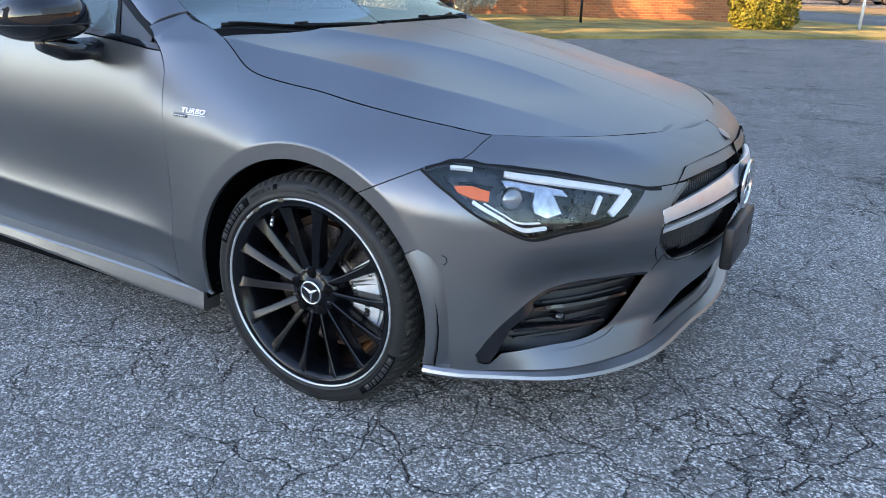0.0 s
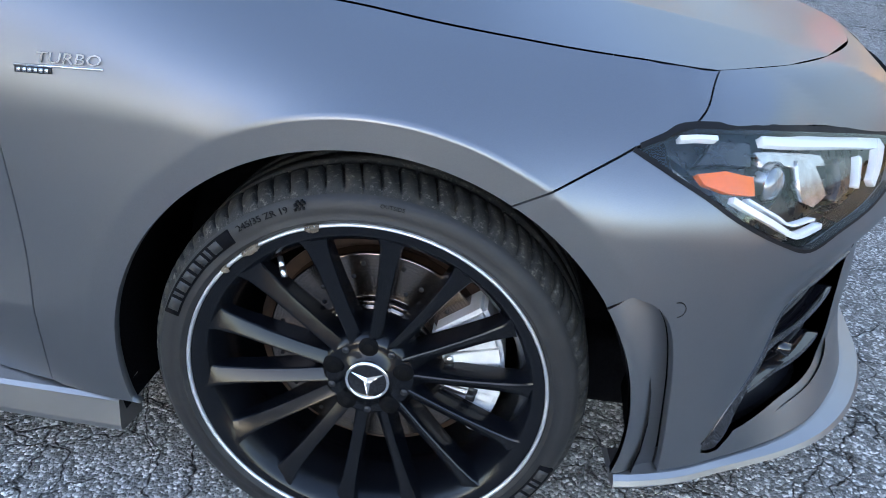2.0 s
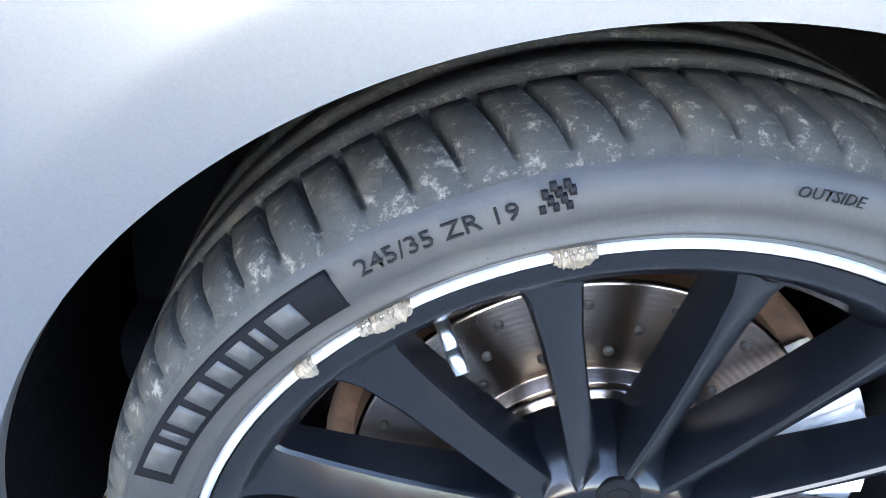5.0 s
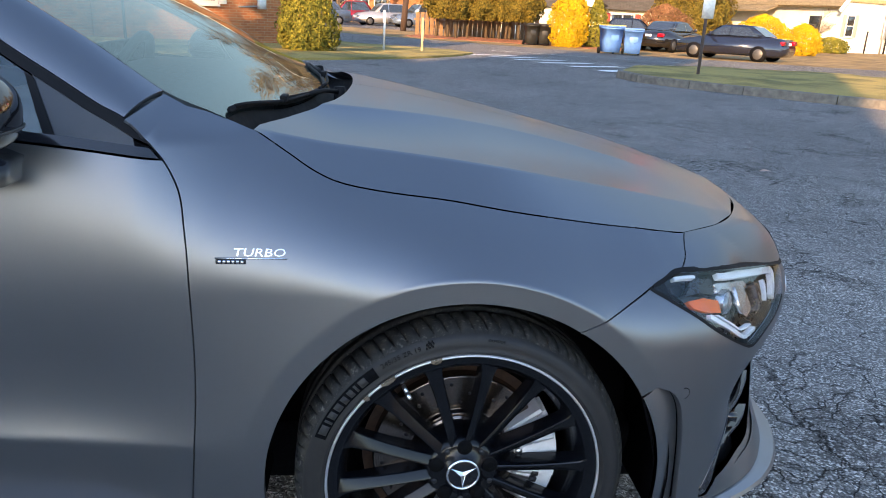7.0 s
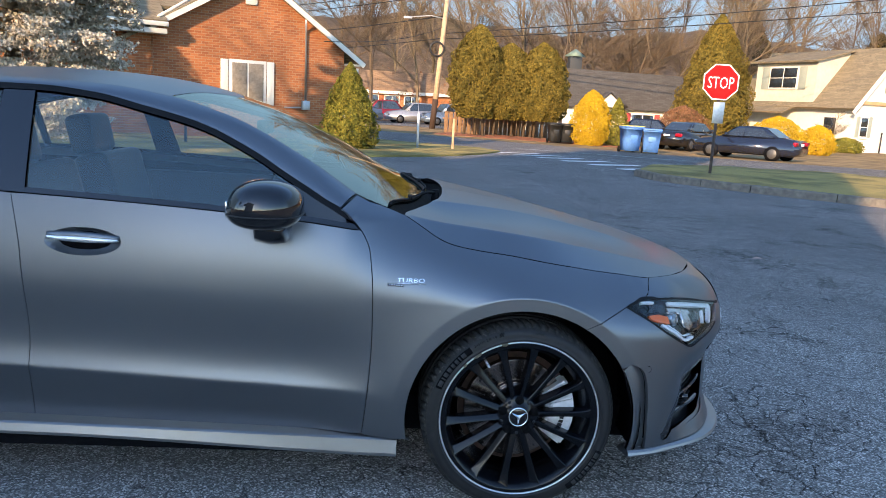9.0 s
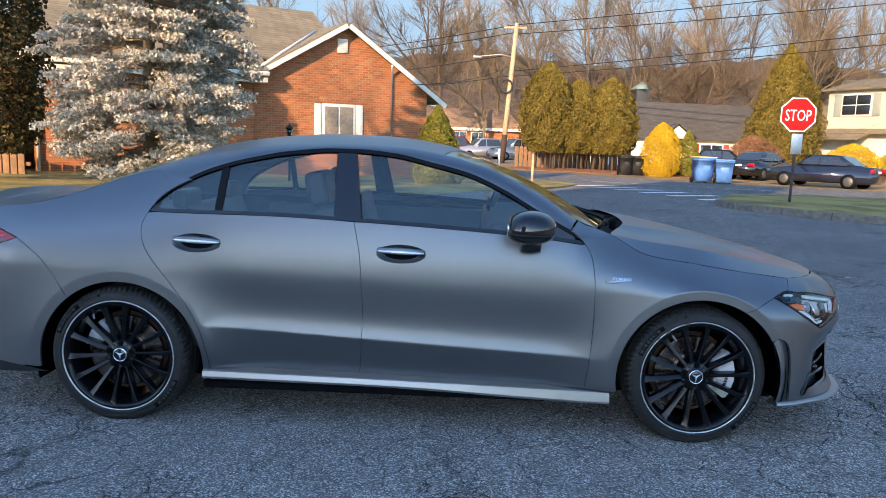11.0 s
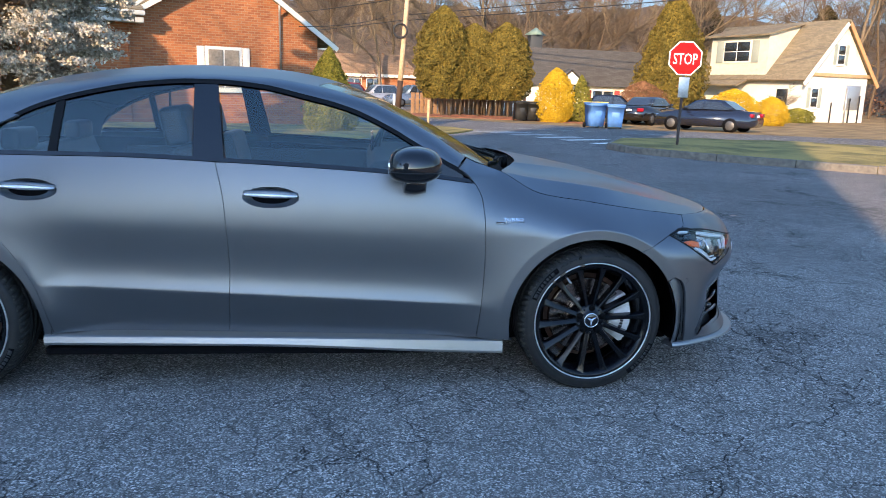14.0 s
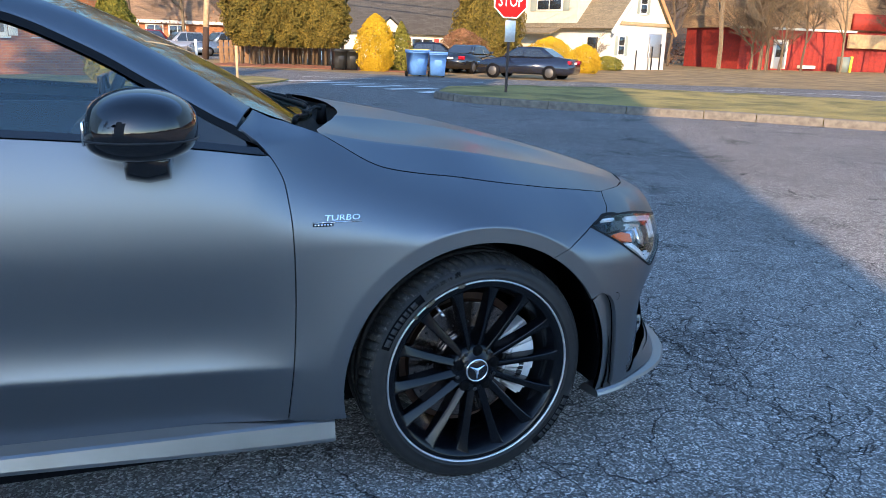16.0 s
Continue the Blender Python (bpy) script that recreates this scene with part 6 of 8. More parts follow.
def patch(name, poly, material, dz, thick=0.0, h=1.0, lump=0.0):
    """A sheet over a region of the ground, with an edge of its own when thick."""
    co, tri, loops = sheet(poly, h=h, gap=0.0)
    rng = np.random.RandomState(3)
    edge = set(loops[0])
    v = [(x, y, ground_z(y) + dz + (0 if i in edge else lump * rng.uniform(0, 1))) for i, (x, y) in enumerate(co)]
    f = [tuple(t) for t in tri]
    f = [t if np.cross(co[t[1]] - co[t[0]], co[t[2]] - co[t[0]]) > 0 else t[::-1] for t in f]
    if thick:
        n0, L = len(v), loops[0]
        v += [(*co[i], ground_z(co[i][1]) + dz - thick) for i in L]
        f += [(L[i], L[(i + 1) % len(L)], n0 + (i + 1) % len(L), n0 + i) for i in range(len(L))]
    return tagged(raw(name, v, f, material, smooth=False), kind="structure")


tagged(flat_sheet("ground", ASPHALT, [-400, -60, -20, -10, 0, 10, 20, 60, 400]), "weathered grey asphalt parking lot with fine cracks", "ground", kind="structure")
near_edge = [np.array(p) for p in ((-60, 76), (-20, 43.5), (3.1, 24.8), (14.8, 15.0), (40, -6))]
far_edge = [np.array(p) for p in ((46, 1.5), (20.0, 22.5), (9.2, 30.6), (-15, 50), (-55, 84))]
tagged(patch("road", near_edge + far_edge, ROAD, 0.006, h=2.0), "grey asphalt street beyond the lot", "road")
verge = far_edge + [np.array(p) for p in ((-80, 150), (160, 150), (160, 2))]
tagged(patch("verge", verge, VERGE, 0.012, h=5.0), "dry straw-coloured winter grass along the street", "grass")
lawn_edge = spline([(-40, 3.5), (-22, 6.5), (-10, 8.9), (-7, 9.8), (-4.4, 12.0), (-2.2, 14.2), (0.3, 16.6), (1.8, 19.2), (2.75, 22.2)], 6)
lawn_poly = lawn_edge + [np.array(p) for p in ((2.3, 25.0), (-2, 29), (-12, 37), (-40, 58), (-60, 60), (-60, 2))]
tagged(patch("lawn", lawn_poly, GRASS, 0.05, 0.10, 0.8, 0.05), "sunlit winter lawn in front of the brick house", "lawn")
tagged(patch("far_drive", [np.array(p) for p in ((-20, 56), (10, 47), (9, 58), (-18, 75))], ROAD, 0.02, h=4.0), "far asphalt parking court", "pavement")
# planted island with its kerb
isl_out = spline([(4.75, 13.5), (5.0, 12.4), (6.2, 10.9), (7.6, 9.6), (9.2, 8.2), (11.5, 6.0), (15, 2.6), (22, -4), (30, -11)], 5)
isl_back = [np.array(p) for p in ((32, -9), (24, 2.5), (18, 9.5), (14.3, 13.9), (11, 16.2), (8.0, 17.0), (5.9, 16.0))]
tagged(patch("kerb_island", isl_out + isl_back, GRASS, 0.13, 0.15, 0.5, 0.05), "grassy kerbed island beside the street", "lawn")
tagged(new("kerb"), "weathered concrete kerb round the grass island", "kerb", kind="structure")
kerb_ob = bpy.data.objects["kerb"]
kl = resample(isl_out, 0.4, closed=False) + [isl_out[-1]]
for i in range(0, len(kl) - 1, 4):
    seg = kl[i:i + 5]
    if len(seg) < 2:
        continue
    bm = bmesh.new()
    rows = []
    p = np.array(seg)
    t = np.gradient(p, axis=0)
    t /= np.linalg.norm(t, axis=1)[:, None]
    n = np.stack([t[:, 1], -t[:, 0]], 1)
    p[0] += t[0] * 0.008
    p[-1] -= t[-1] * 0.008
    jig = random.Random(i).uniform(-0.008, 0.008)
    for q, m in zip(p, n):
        rows.append([bm.verts.new((*(q + m * o), z + jig)) for o, z in ((-0.09, 0.0), (-0.09, 0.135), (-0.07, 0.15), (0.03, 0.15), (0.055, 0.13), (0.07, 0.0))])
    for a, b in zip(rows, rows[1:]):
        for j in range(5):
            bm.faces.new((a[j], b[j], b[j + 1], a[j + 1]))
    bm.faces.new(rows[0])
    bm.faces.new(rows[-1][::-1])
    bmesh.ops.recalc_face_normals(bm, faces=bm.faces)
    part("kerb_stone", bm, CONCRETE, kerb_ob, smooth=False)
# zebra crossing over the way out
for i in range(6):
    c = Vector((3.34, 21.85, 0)) + Vector((0.46, -1.25, 0)) * i
    u, v = Vector((0.87, 0.5, 0)).normalized() * 0.88, Vector((0.5, -0.87, 0)).normalized() * 0.2
    bm = bmesh.new()
    qs = [bm.verts.new((p.x, p.y, ground_z(p.y) + 0.016)) for p in (c - u - v, c + u - v, c + u + v, c - u + v)]
    bm.faces.new(qs)
    tagged(put("crossing_stripe", bm, ROAD_PAINT), "worn white crossing stripe on asphalt", "road marking", "crossing stripes", "structure")
for a, b in (((4.0, 27.3), (9.6, 22.6)), ((16.2, 18.6), (30, 7.2))):
    a, b = Vector((*a, 0)), Vector((*b, 0))
    n = Vector((b - a).normalized().yx.to_3d()) * 0.055
    n.x = -n.x
    bm = bmesh.new()
    pts = [a.lerp(b, k / 10) for k in range(11)]
    rows = [[bm.verts.new((q.x, q.y, ground_z(q.y) + 0.018)) for q in (p - n, p + n)] for p in pts]
    for r0, r1 in zip(rows, rows[1:]):
        bm.faces.new((r0[0], r0[1], r1[1], r1[0]))
    tagged(put("road_line", bm, ROAD_PAINT), "worn white line along the street", "road marking", kind="structure")


# ---- foliage and trees ----
def leaf_mat(name, dark, light, rough=0.8):
    k = Mat(name, dark, rough)
    f = k.noise(1.3, 3)
    c = k.mix(k.island(), dark, light)
    k.link(k.mix(k.ramp(f, (0.35, 0.0), (0.65, 0.5)), c, Vector(dark) * 0.6), "Base Color")
    k.set("Specular IOR Level", 0.2)
    return k.m


def leaves(name, centres, size, aspect, normals, spread, material, parent, seed):
    """Many small leaf cards: each a bent pair of triangles of its own."""
    rng = np.random.RandomState(seed)
    n = len(centres)
    nrm = normals + rng.normal(0, spread, (n, 3))
    nrm /= np.linalg.norm(nrm, axis=1)[:, None]
    t = np.cross(nrm, rng.normal(0, 1, (n, 3)))
    t /= np.linalg.norm(t, axis=1)[:, None]
    b = np.cross(nrm, t)
    s = size * rng.uniform(0.6, 1.4, (n, 1))
    u, v = t * s * aspect, b * s
    bent = nrm * s * 0.25
    verts = np.stack([centres - u, centres - v * 0.5 + bent, centres + u, centres + v * 0.5 + bent], 1).reshape(-1, 3)
    faces = np.arange(4 * n).reshape(-1, 4)
    return tagged(raw(name, verts, faces, material, parent, smooth=False), kind="stuff")


BARK = simple("grey_brown_bark", (0.095, 0.068, 0.042), 0.95, var=0.4, scale=14, bump=0.6)
PALE_BARK = simple("pale_bark", (0.15, 0.115, 0.072), 0.95, var=0.35, scale=10, bump=0.5)
HEDGE_LEAF = leaf_mat("arborvitae_leaf", (0.072, 0.062, 0.011), (0.235, 0.175, 0.030))
DARK_LEAF = leaf_mat("dark_conifer_leaf", (0.020, 0.022, 0.007), (0.12, 0.085, 0.025))
YELLOW_LEAF = leaf_mat("golden_cypress_leaf", (0.36, 0.235, 0.006), (0.62, 0.42, 0.012))
CONE_LEAF = leaf_mat("green_cone_leaf", (0.07, 0.08, 0.012), (0.27, 0.24, 0.035))
SPRUCE_LEAF = leaf_mat("blue_spruce_needle", (0.37, 0.335, 0.26), (0.70, 0.64, 0.51))
RUSSET_TWIG = leaf_mat("russet_twig", (0.12, 0.06, 0.03), (0.32, 0.17, 0.09))


def crown_points(n, height, radius, base, profile, seed, lumps=9, depth_=0.35):
    """Points through the outer shell of a crown, with lumps and gaps."""
    rng = np.random.RandomState(seed)
    h = rng.beta(1.1, 1.25, n)
    a = rng.uniform(0, 2 * np.pi, n)
    bump = 1 + 0.14 * np.sin(a * lumps + 9 * h + seed) * np.sin(h * 23 + seed * 2) + 0.08 * np.sin(a * 3 + h * 5 + seed)
    r = radius * np.interp(h, [p[0] for p in profile], [p[1] for p in profile]) * bump * (1 - depth_ * rng.uniform(0, 1, n) ** 2)
    c = np.stack([r * np.cos(a), r * np.sin(a), base + h * (height - base)], 1)
    return c, np.stack([np.cos(a), np.sin(a), 0.35 + 0 * a], 1)


def evergreen(name, x, y, height, radius, material, label, category, seed, n=7000, size=0.11, base=0.15, profile=((0, 0.75), (0.12, 1.0), (0.45, 0.85), (0.8, 0.42), (1, 0.02)), trunks=1, group="", aspect=0.75):
    th = tagged(new(name), label, category, group)
    th.location = (x, y, ground_z(y))
    rng = random.Random(seed)
    for i in range(trunks):
        dx, dy = (rng.uniform(-0.5, 0.5) * radius, rng.uniform(-0.3, 0.3) * radius) if trunks > 1 else (0, 0)
        part("trunk", cyl(bmesh.new(), (dx, dy, -0.05), (dx * 0.7, dy * 0.7, height * 0.6), 0.09 if trunks > 1 else max(0.05, height * 0.02), 0.02, 8), BARK, th)
    c, nrm = crown_points(n, height, radius, base, profile, seed)
    leaves("crown", c, size, aspect, nrm, 0.55, material, th, seed)
    return th


CONE = ((0, 0.72), (0.10, 0.98), (0.3, 1.0), (0.6, 0.72), (0.85, 0.35), (1, 0.03))
OVAL = ((0, 0.6), (0.15, 0.92), (0.4, 1.0), (0.7, 0.8), (0.9, 0.42), (1, 0.05))
evergreen("hedge_tree", 3.4, 39.5, 6.0, 1.6, HEDGE_LEAF, "tall clipped olive-green arborvitae beside the street", "tree", 1, 26000, 0.08, 1.0, OVAL, 3, "arborvitae row")
evergreen("hedge_tree", 5.2, 40.0, 5.15, 1.75, HEDGE_LEAF, "broad olive-green arborvitae in a row", "tree", 2, 24000, 0.08, 1.0, OVAL, 4, "arborvitae row")
evergreen("hedge_tree", 6.95, 39.6, 5.25, 1.6, HEDGE_LEAF, "broad olive-green arborvitae in a row", "tree", 3, 26000, 0.08, 1.0, OVAL, 4, "arborvitae row")
evergreen("golden_bush", 8.85, 35.2, 2.75, 0.98, YELLOW_LEAF, "bright golden-yellow cypress bush by the street", "bush", 4, 13000, 0.058, 0.0, OVAL)
evergreen("cone_shrub", 10.3, 35.6, 2.45, 0.62, CONE_LEAF, "narrow green cone-shaped shrub by the porch", "shrub", 5, 3500, 0.07, 0.05, CONE)
evergreen("tall_evergreen", 18.9, 45.0, 8.1, 2.25, HEDGE_LEAF, "very tall pointed olive-green evergreen", "tree", 6, 32000, 0.09, 0.6, CONE)
evergreen("cone_shrub", -1.95, 17.4, 2.30, 0.72, CONE_LEAF, "clipped green cone-shaped shrub on the lawn", "shrub", 7, 16000, 0.042, 0.0, CONE)
evergreen("dark_conifer", -12.1, 12.7, 6.6, 1.5, DARK_LEAF, "dark brownish conifer beside the brick house", "tree", 8, 22000, 0.07, 0.7, OVAL, 3)
evergreen("golden_bush", 19.3, 36.8, 2.0, 1.5, YELLOW_LEAF, "low golden-yellow bush behind parked cars", "bush", 9, 9000, 0.06, 0.0, OVAL)
evergreen("golden_bush", 22.3, 38.2, 1.65, 1.0, YELLOW_LEAF, "low golden-yellow bush behind parked cars", "bush", 10, 7000, 0.06, 0.0, OVAL)
evergreen("low_shrub", 27.6, 44.4, 0.95, 1.1, CONE_LEAF, "low spreading green shrub at the white house", "shrub", 11, 2500, 0.08, 0.0, OVAL)
evergreen("russet_bush", 15.6, 41.0, 2.3, 1.6, RUSSET_TWIG, "russet twiggy bush behind parked cars", "bush", 12, 9000, 0.16, 0.0, OVAL, aspect=0.10)
evergreen("dark_pine", 47.0, 74, 11, 3.2, DARK_LEAF, "dark green pine behind the white house", "tree", 13, 7000, 0.28, 1.5, CONE)
evergreen("dark_pine", 36.0, 80, 14, 3.4, DARK_LEAF, "dark green pine behind the white house", "tree", 14, 7000, 0.28, 1.5, CONE)


def spruce(x, y, height, radius, seed):
    th = tagged(new("blue_spruce"), "pale blue spruce with drooping frosted branches on the lawn", "tree")
    th.location = (x, y, ground_z(y) + 0.05)
    part("trunk", cyl(bmesh.new(), (0, 0, -0.1), (0, 0, height), 0.17, 0.02, 12), PALE_BARK, th)
    rng = np.random.RandomState(seed)
    limbs = bmesh.new()
    centres, normals = [], []
    reach = curve_fn([(0.0, 0.5), (0.5, 0.62), (0.9, 0.86), (1.7, 0.97), (2.8, 1.0), (3.6, 0.93), (4.5, 0.77), (6.2, 0.48), (8.8, 0.03)])
    z = 0.45
    while z < height - 0.2:
        k = float(reach(z))
        for _ in range(9 if z < 5.2 else 6):
            a = rng.uniform(0, 2 * np.pi)
            l = radius * k * rng.uniform(0.70, 1.05)
            d = np.array((np.cos(a), np.sin(a), 0))
            pts = [np.array((0, 0, z)) + d * l * t + np.array((0, 0, 1)) * (0.10 * l * t - 0.20 * l * t * t + 0.12 * l * max(0, t - 0.6)) for t in np.linspace(0, 1, 7)]
            for p, q in zip(pts, pts[1:]):
                cyl(limbs, p, q, 0.018, 0.014, 5, caps=False)
            side = np.array((-d[1], d[0], 0))
            for t in np.linspace(0.42, 1, 11):
                c0 = pts[min(5, int(t * 6))] * (1 - (t * 6) % 1) + pts[min(6, int(t * 6) + 1)] * ((t * 6) % 1)
                for sgn in (-1, 1, 0):
                    tw = (0.26 + 0.26 * k) * rng.uniform(0.5, 1.1) * (1 - 0.4 * t)
                    lift = rng.uniform(-0.10, 0.06)
                    for u in np.linspace(0.2, 1, 5):
                        for _ in range(4):
                            centres.append(c0 + (side * sgn * 0.9 + d * 0.55) * tw * u + rng.normal(0, 0.030, 3) + np.array((0, 0, lift * u)))
                            normals.append(np.array((0, 0, 0.5)) + side * sgn * 0.4 + rng.normal(0, 0.5, 3))
        z += 0.19 if z < 5.2 else 0.34
    part("limb", limbs, simple("golden_brown_limb", (0.34, 0.20, 0.08), 0.9, var=0.3), th)
    leaves("crown", np.array(centres), 0.050, 0.62, np.array(normals), 0.8, SPRUCE_LEAF, th, seed)
    return th


spruce(-7.75, 11.6, 8.8, 2.25, 21)


def bare_tree(seed, height, spread, pale=False, levels=5):
    """A leafless tree: trunk with forking limbs down to fine twigs."""
    rng = np.random.RandomState(seed)
    verts, faces = [], []

    def limb(a, b, r0, r1):
        d = b - a
        d = d / np.linalg.norm(d)
        u = np.cross(d, (0.3, 0.5, 0.8))
        u /= np.linalg.norm(u)
        w = np.cross(d, u)
        n0 = len(verts)
        m = 5 if r0 > 0.05 else 3
        for p, r in ((a, r0), (b, r1)):
            for k in range(m):
                t = 2 * np.pi * k / m
                verts.append(p + (u * np.cos(t) + w * np.sin(t)) * r)
        for k in range(m):
            faces.append((n0 + k, n0 + (k + 1) % m, n0 + m + (k + 1) % m, n0 + m + k))

    def grow(p, d, length, r, level):
        steps = 3
        for i in range(steps):
            q = p + d * length / steps
            limb(p, q, r * (1 - 0.25 * i / steps), r * (1 - 0.25 * (i + 1) / steps))
            p = q
            d = d + rng.normal(0, 0.10, 3) + np.array((0, 0, 0.05))
            d /= np.linalg.norm(d)
            if level > 0 and (i > 0 or level < levels):
                for _ in range(1 if level > 2 else 2):
                    e = d + rng.normal(0, spread, 3)
                    e[2] = abs(e[2]) * 0.8 + 0.1
                    grow(p, e / np.linalg.norm(e), length * rng.uniform(0.50, 0.78), r * 0.52, level - 1)
        if level > 0:
            grow(p, d, length * 0.75, r * 0.7, level - 1)

    grow(np.array((0, 0, -0.2)), np.array((0, 0, 1.0)), height * 0.36, height * 0.0105, levels)
    v = np.array(verts)
    v *= height / v[:, 2].max()
    return v, faces


TREES = []
for i, (sd, h, sp) in enumerate(((1, 16, 0.5), (2, 18, 0.42), (5, 15, 0.6), (8, 19, 0.45))):
    v, f = bare_tree(sd, h, sp)
    me = bpy.data.meshes.new("bare_tree")
    me.from_pydata([tuple(q) for q in v], [], f)
    me.materials.append(PALE_BARK if i % 2 else BARK)
    TREES.append(me)
rng = random.Random(77)
spots = [(-3.5, 62), (0.5, 70), (-9, 60), (9.5, 66), (12.5, 62), (15.5, 68), (18.5, 61), (22, 66), (26, 72), (30, 70), (37, 62), (40.5, 58), (43.5, 60), (7, 78), (14, 80), (20, 82), (-6, 78), (34, 74), (46, 66),
         (48, 53), (52.2, 52.5), (56.0, 51.8), (60.5, 51), (44.5, 54), (64, 52), (2.5, 90), (25, 88), (-14, 84), (50, 80), (58, 84), (66, 78), (-20, 74), (10, 95), (30, 96), (42, 92), (-2, 98), (18, 74), (5.5, 70), (23, 78), (39, 74), (28, 62), (24.5, 58.5), (33, 84), (54, 70)]
for i, (x, y) in enumerate(spots):
    o = new("bare_tree", TREES[i % 4])
    s = rng.uniform(0.85, 1.25) * (0.72 if 47 < x and y < 55 else 1.0)
    o.matrix_world = Matrix.Translation((x, y, ground_z(y) - 0.05)) @ Matrix.Rotation(rng.uniform(0, 6.28), 4, "Z") @ Matrix.Diagonal((s, s, s, 1))
    tagged(o, "leafless winter tree with fine brown twigs", "tree", "bare trees")
for i, (x, y, s) in enumerate(((46.6, 52.6, 0.50), (47.5, 53.4, 0.62), (48.2, 52.2, 0.55), (48.9, 53.2, 0.66), (49.6, 52.4, 0.52), (50.4, 53.0, 0.58), (47.0, 51.6, 0.45))):
    o = new("bare_tree", TREES[(i * 3) % 4])
    o.matrix_world = Matrix.Translation((x, y, ground_z(y) - 0.4)) @ Matrix.Rotation(i * 1.7, 4, "Z") @ Matrix.Diagonal((s, s, s, 1))
    tagged(o, "leafless tree in a dense clump beside the barn", "tree", "bare trees")
# never in view: added so that its twigs dapple the brick gable
behind = new("bare_tree", TREES[1])
behind.matrix_world = Matrix.Translation((-18.6, -8.6, -0.05)) @ Matrix.Diagonal((0.85, 0.85, 0.9, 1))
tagged(behind, "unseen leafless tree added to dapple the brick gable", "tree", "bare trees")
ornamental = new("ornamental_tree", TREES[2])
ornamental.matrix_world = Matrix.Translation((25.6, 43.2, -0.3)) @ Matrix.Diagonal((0.21, 0.21, 0.18, 1))
tagged(ornamental, "small leafless ornamental tree by the white house", "tree")
# scrub along the wood's edge
sc, sn = [], []
rs = np.random.RandomState(5)
for _ in range(26000):
    x, y = rs.uniform(-40, 110), rs.uniform(64, 110)
    sc.append((x, y, -0.3 + abs(rs.normal(0, 1)) * 1.6))
    sn.append((0, -1, 0.3))
leaves("underbrush", np.array(sc), 0.26, 0.25, np.array(sn), 0.9, RUSSET_TWIG, None, 9)
tagged(bpy.data.objects["underbrush"], "tangled brown winter underbrush at the wood's edge", "undergrowth", kind="stuff")


# ---- wooded hills all round, far off; the side behind the camera is added ----
def hills():
    k = Mat("winter_woods", (0.12, 0.08, 0.05), 1.0)
    vec = k.coord((1, 1, 0.35))
    f, g = k.noise(0.55, 8, vec, 0.75), k.noise(0.045, 4, vec)
    c = k.ramp(f, (0.36, (0.040, 0.030, 0.019)), (0.52, (0.115, 0.080, 0.049)), (0.70, (0.20, 0.148, 0.095)))
    k.link(k.mix(k.ramp(g, (0.42, 0.0), (0.62, 0.6)), c, (0.10, 0.075, 0.055)), "Base Color")
    k.bump(f, 1.0, 1.5)
    bm = bmesh.new()
    n, rows = 260, []
    rr = np.random.RandomState(4)
    for i in range(n):
        a = 2 * math.pi * i / n
        # kept low on the unseen -y side so bright low sky reflects in the car
        h = 6.0 + 11.0 * max(0.0, math.sin(a)) ** 0.5 + 0.8 * math.sin(a * 5) + 1.3 * math.sin(a * 17) + rr.uniform(0, 1.6)
        rows.append([bm.verts.new((r * math.cos(a), r * math.sin(a), z)) for r, z in ((118, -1.0), (126, h * 0.30), (140, h * 0.65), (165, h), (200, h * 0.9))])
    for i in range(n):
        p, q = rows[i], rows[(i + 1) % n]
        for j in range(4):
            bm.faces.new((p[j], q[j], q[j + 1], p[j + 1]))
    bmesh.ops.recalc_face_normals(bm, faces=bm.faces)
    return tagged(put("backdrop", bm, k.m), "brown wooded winter hills in the distance", "hillside", kind="structure")


hills()


# ---- pale winter sky beyond the wood, far behind everything ----
def make_far_sky():
    m = bpy.data.materials.new("pale_winter_sky")
    m.use_nodes = True
    t = m.node_tree
    t.nodes.remove(t.nodes["Principled BSDF"])
    geo, sep, mr, ramp, em = (t.nodes.new("ShaderNode" + k) for k in ("NewGeometry", "SeparateXYZ", "MapRange", "ValToRGB", "Emission"))
    mr.inputs["From Min"].default_value, mr.inputs["From Max"].default_value = 0.0, 260.0
    e = ramp.color_ramp.elements
    e[0].color, e[1].color = (0.215, 0.285, 0.325, 1), (0.15, 0.225, 0.295, 1)
    for a, b in ((geo.outputs["Position"], sep.inputs[0]), (sep.outputs[2], mr.inputs["Value"]), (mr.outputs["Result"], ramp.inputs[0]), (ramp.outputs[0], em.inputs[0]), (em.outputs[0], t.nodes["Material Output"].inputs[0])):
        t.links.new(a, b)
    return m


bm = bmesh.new()
ring = [[bm.verts.new((390 * math.sin(a), 390 * math.cos(a), z)) for z in (-2, 60, 140, 260)] for a in np.linspace(-1.75, 1.75, 40)]
for a, b in zip(ring, ring[1:]):
    for j in range(3):
        bm.faces.new((a[j], a[j + 1], b[j + 1], b[j]))
tagged(put("backdrop", bm, make_far_sky()), "pale blue winter sky over the wood", "sky", kind="structure")


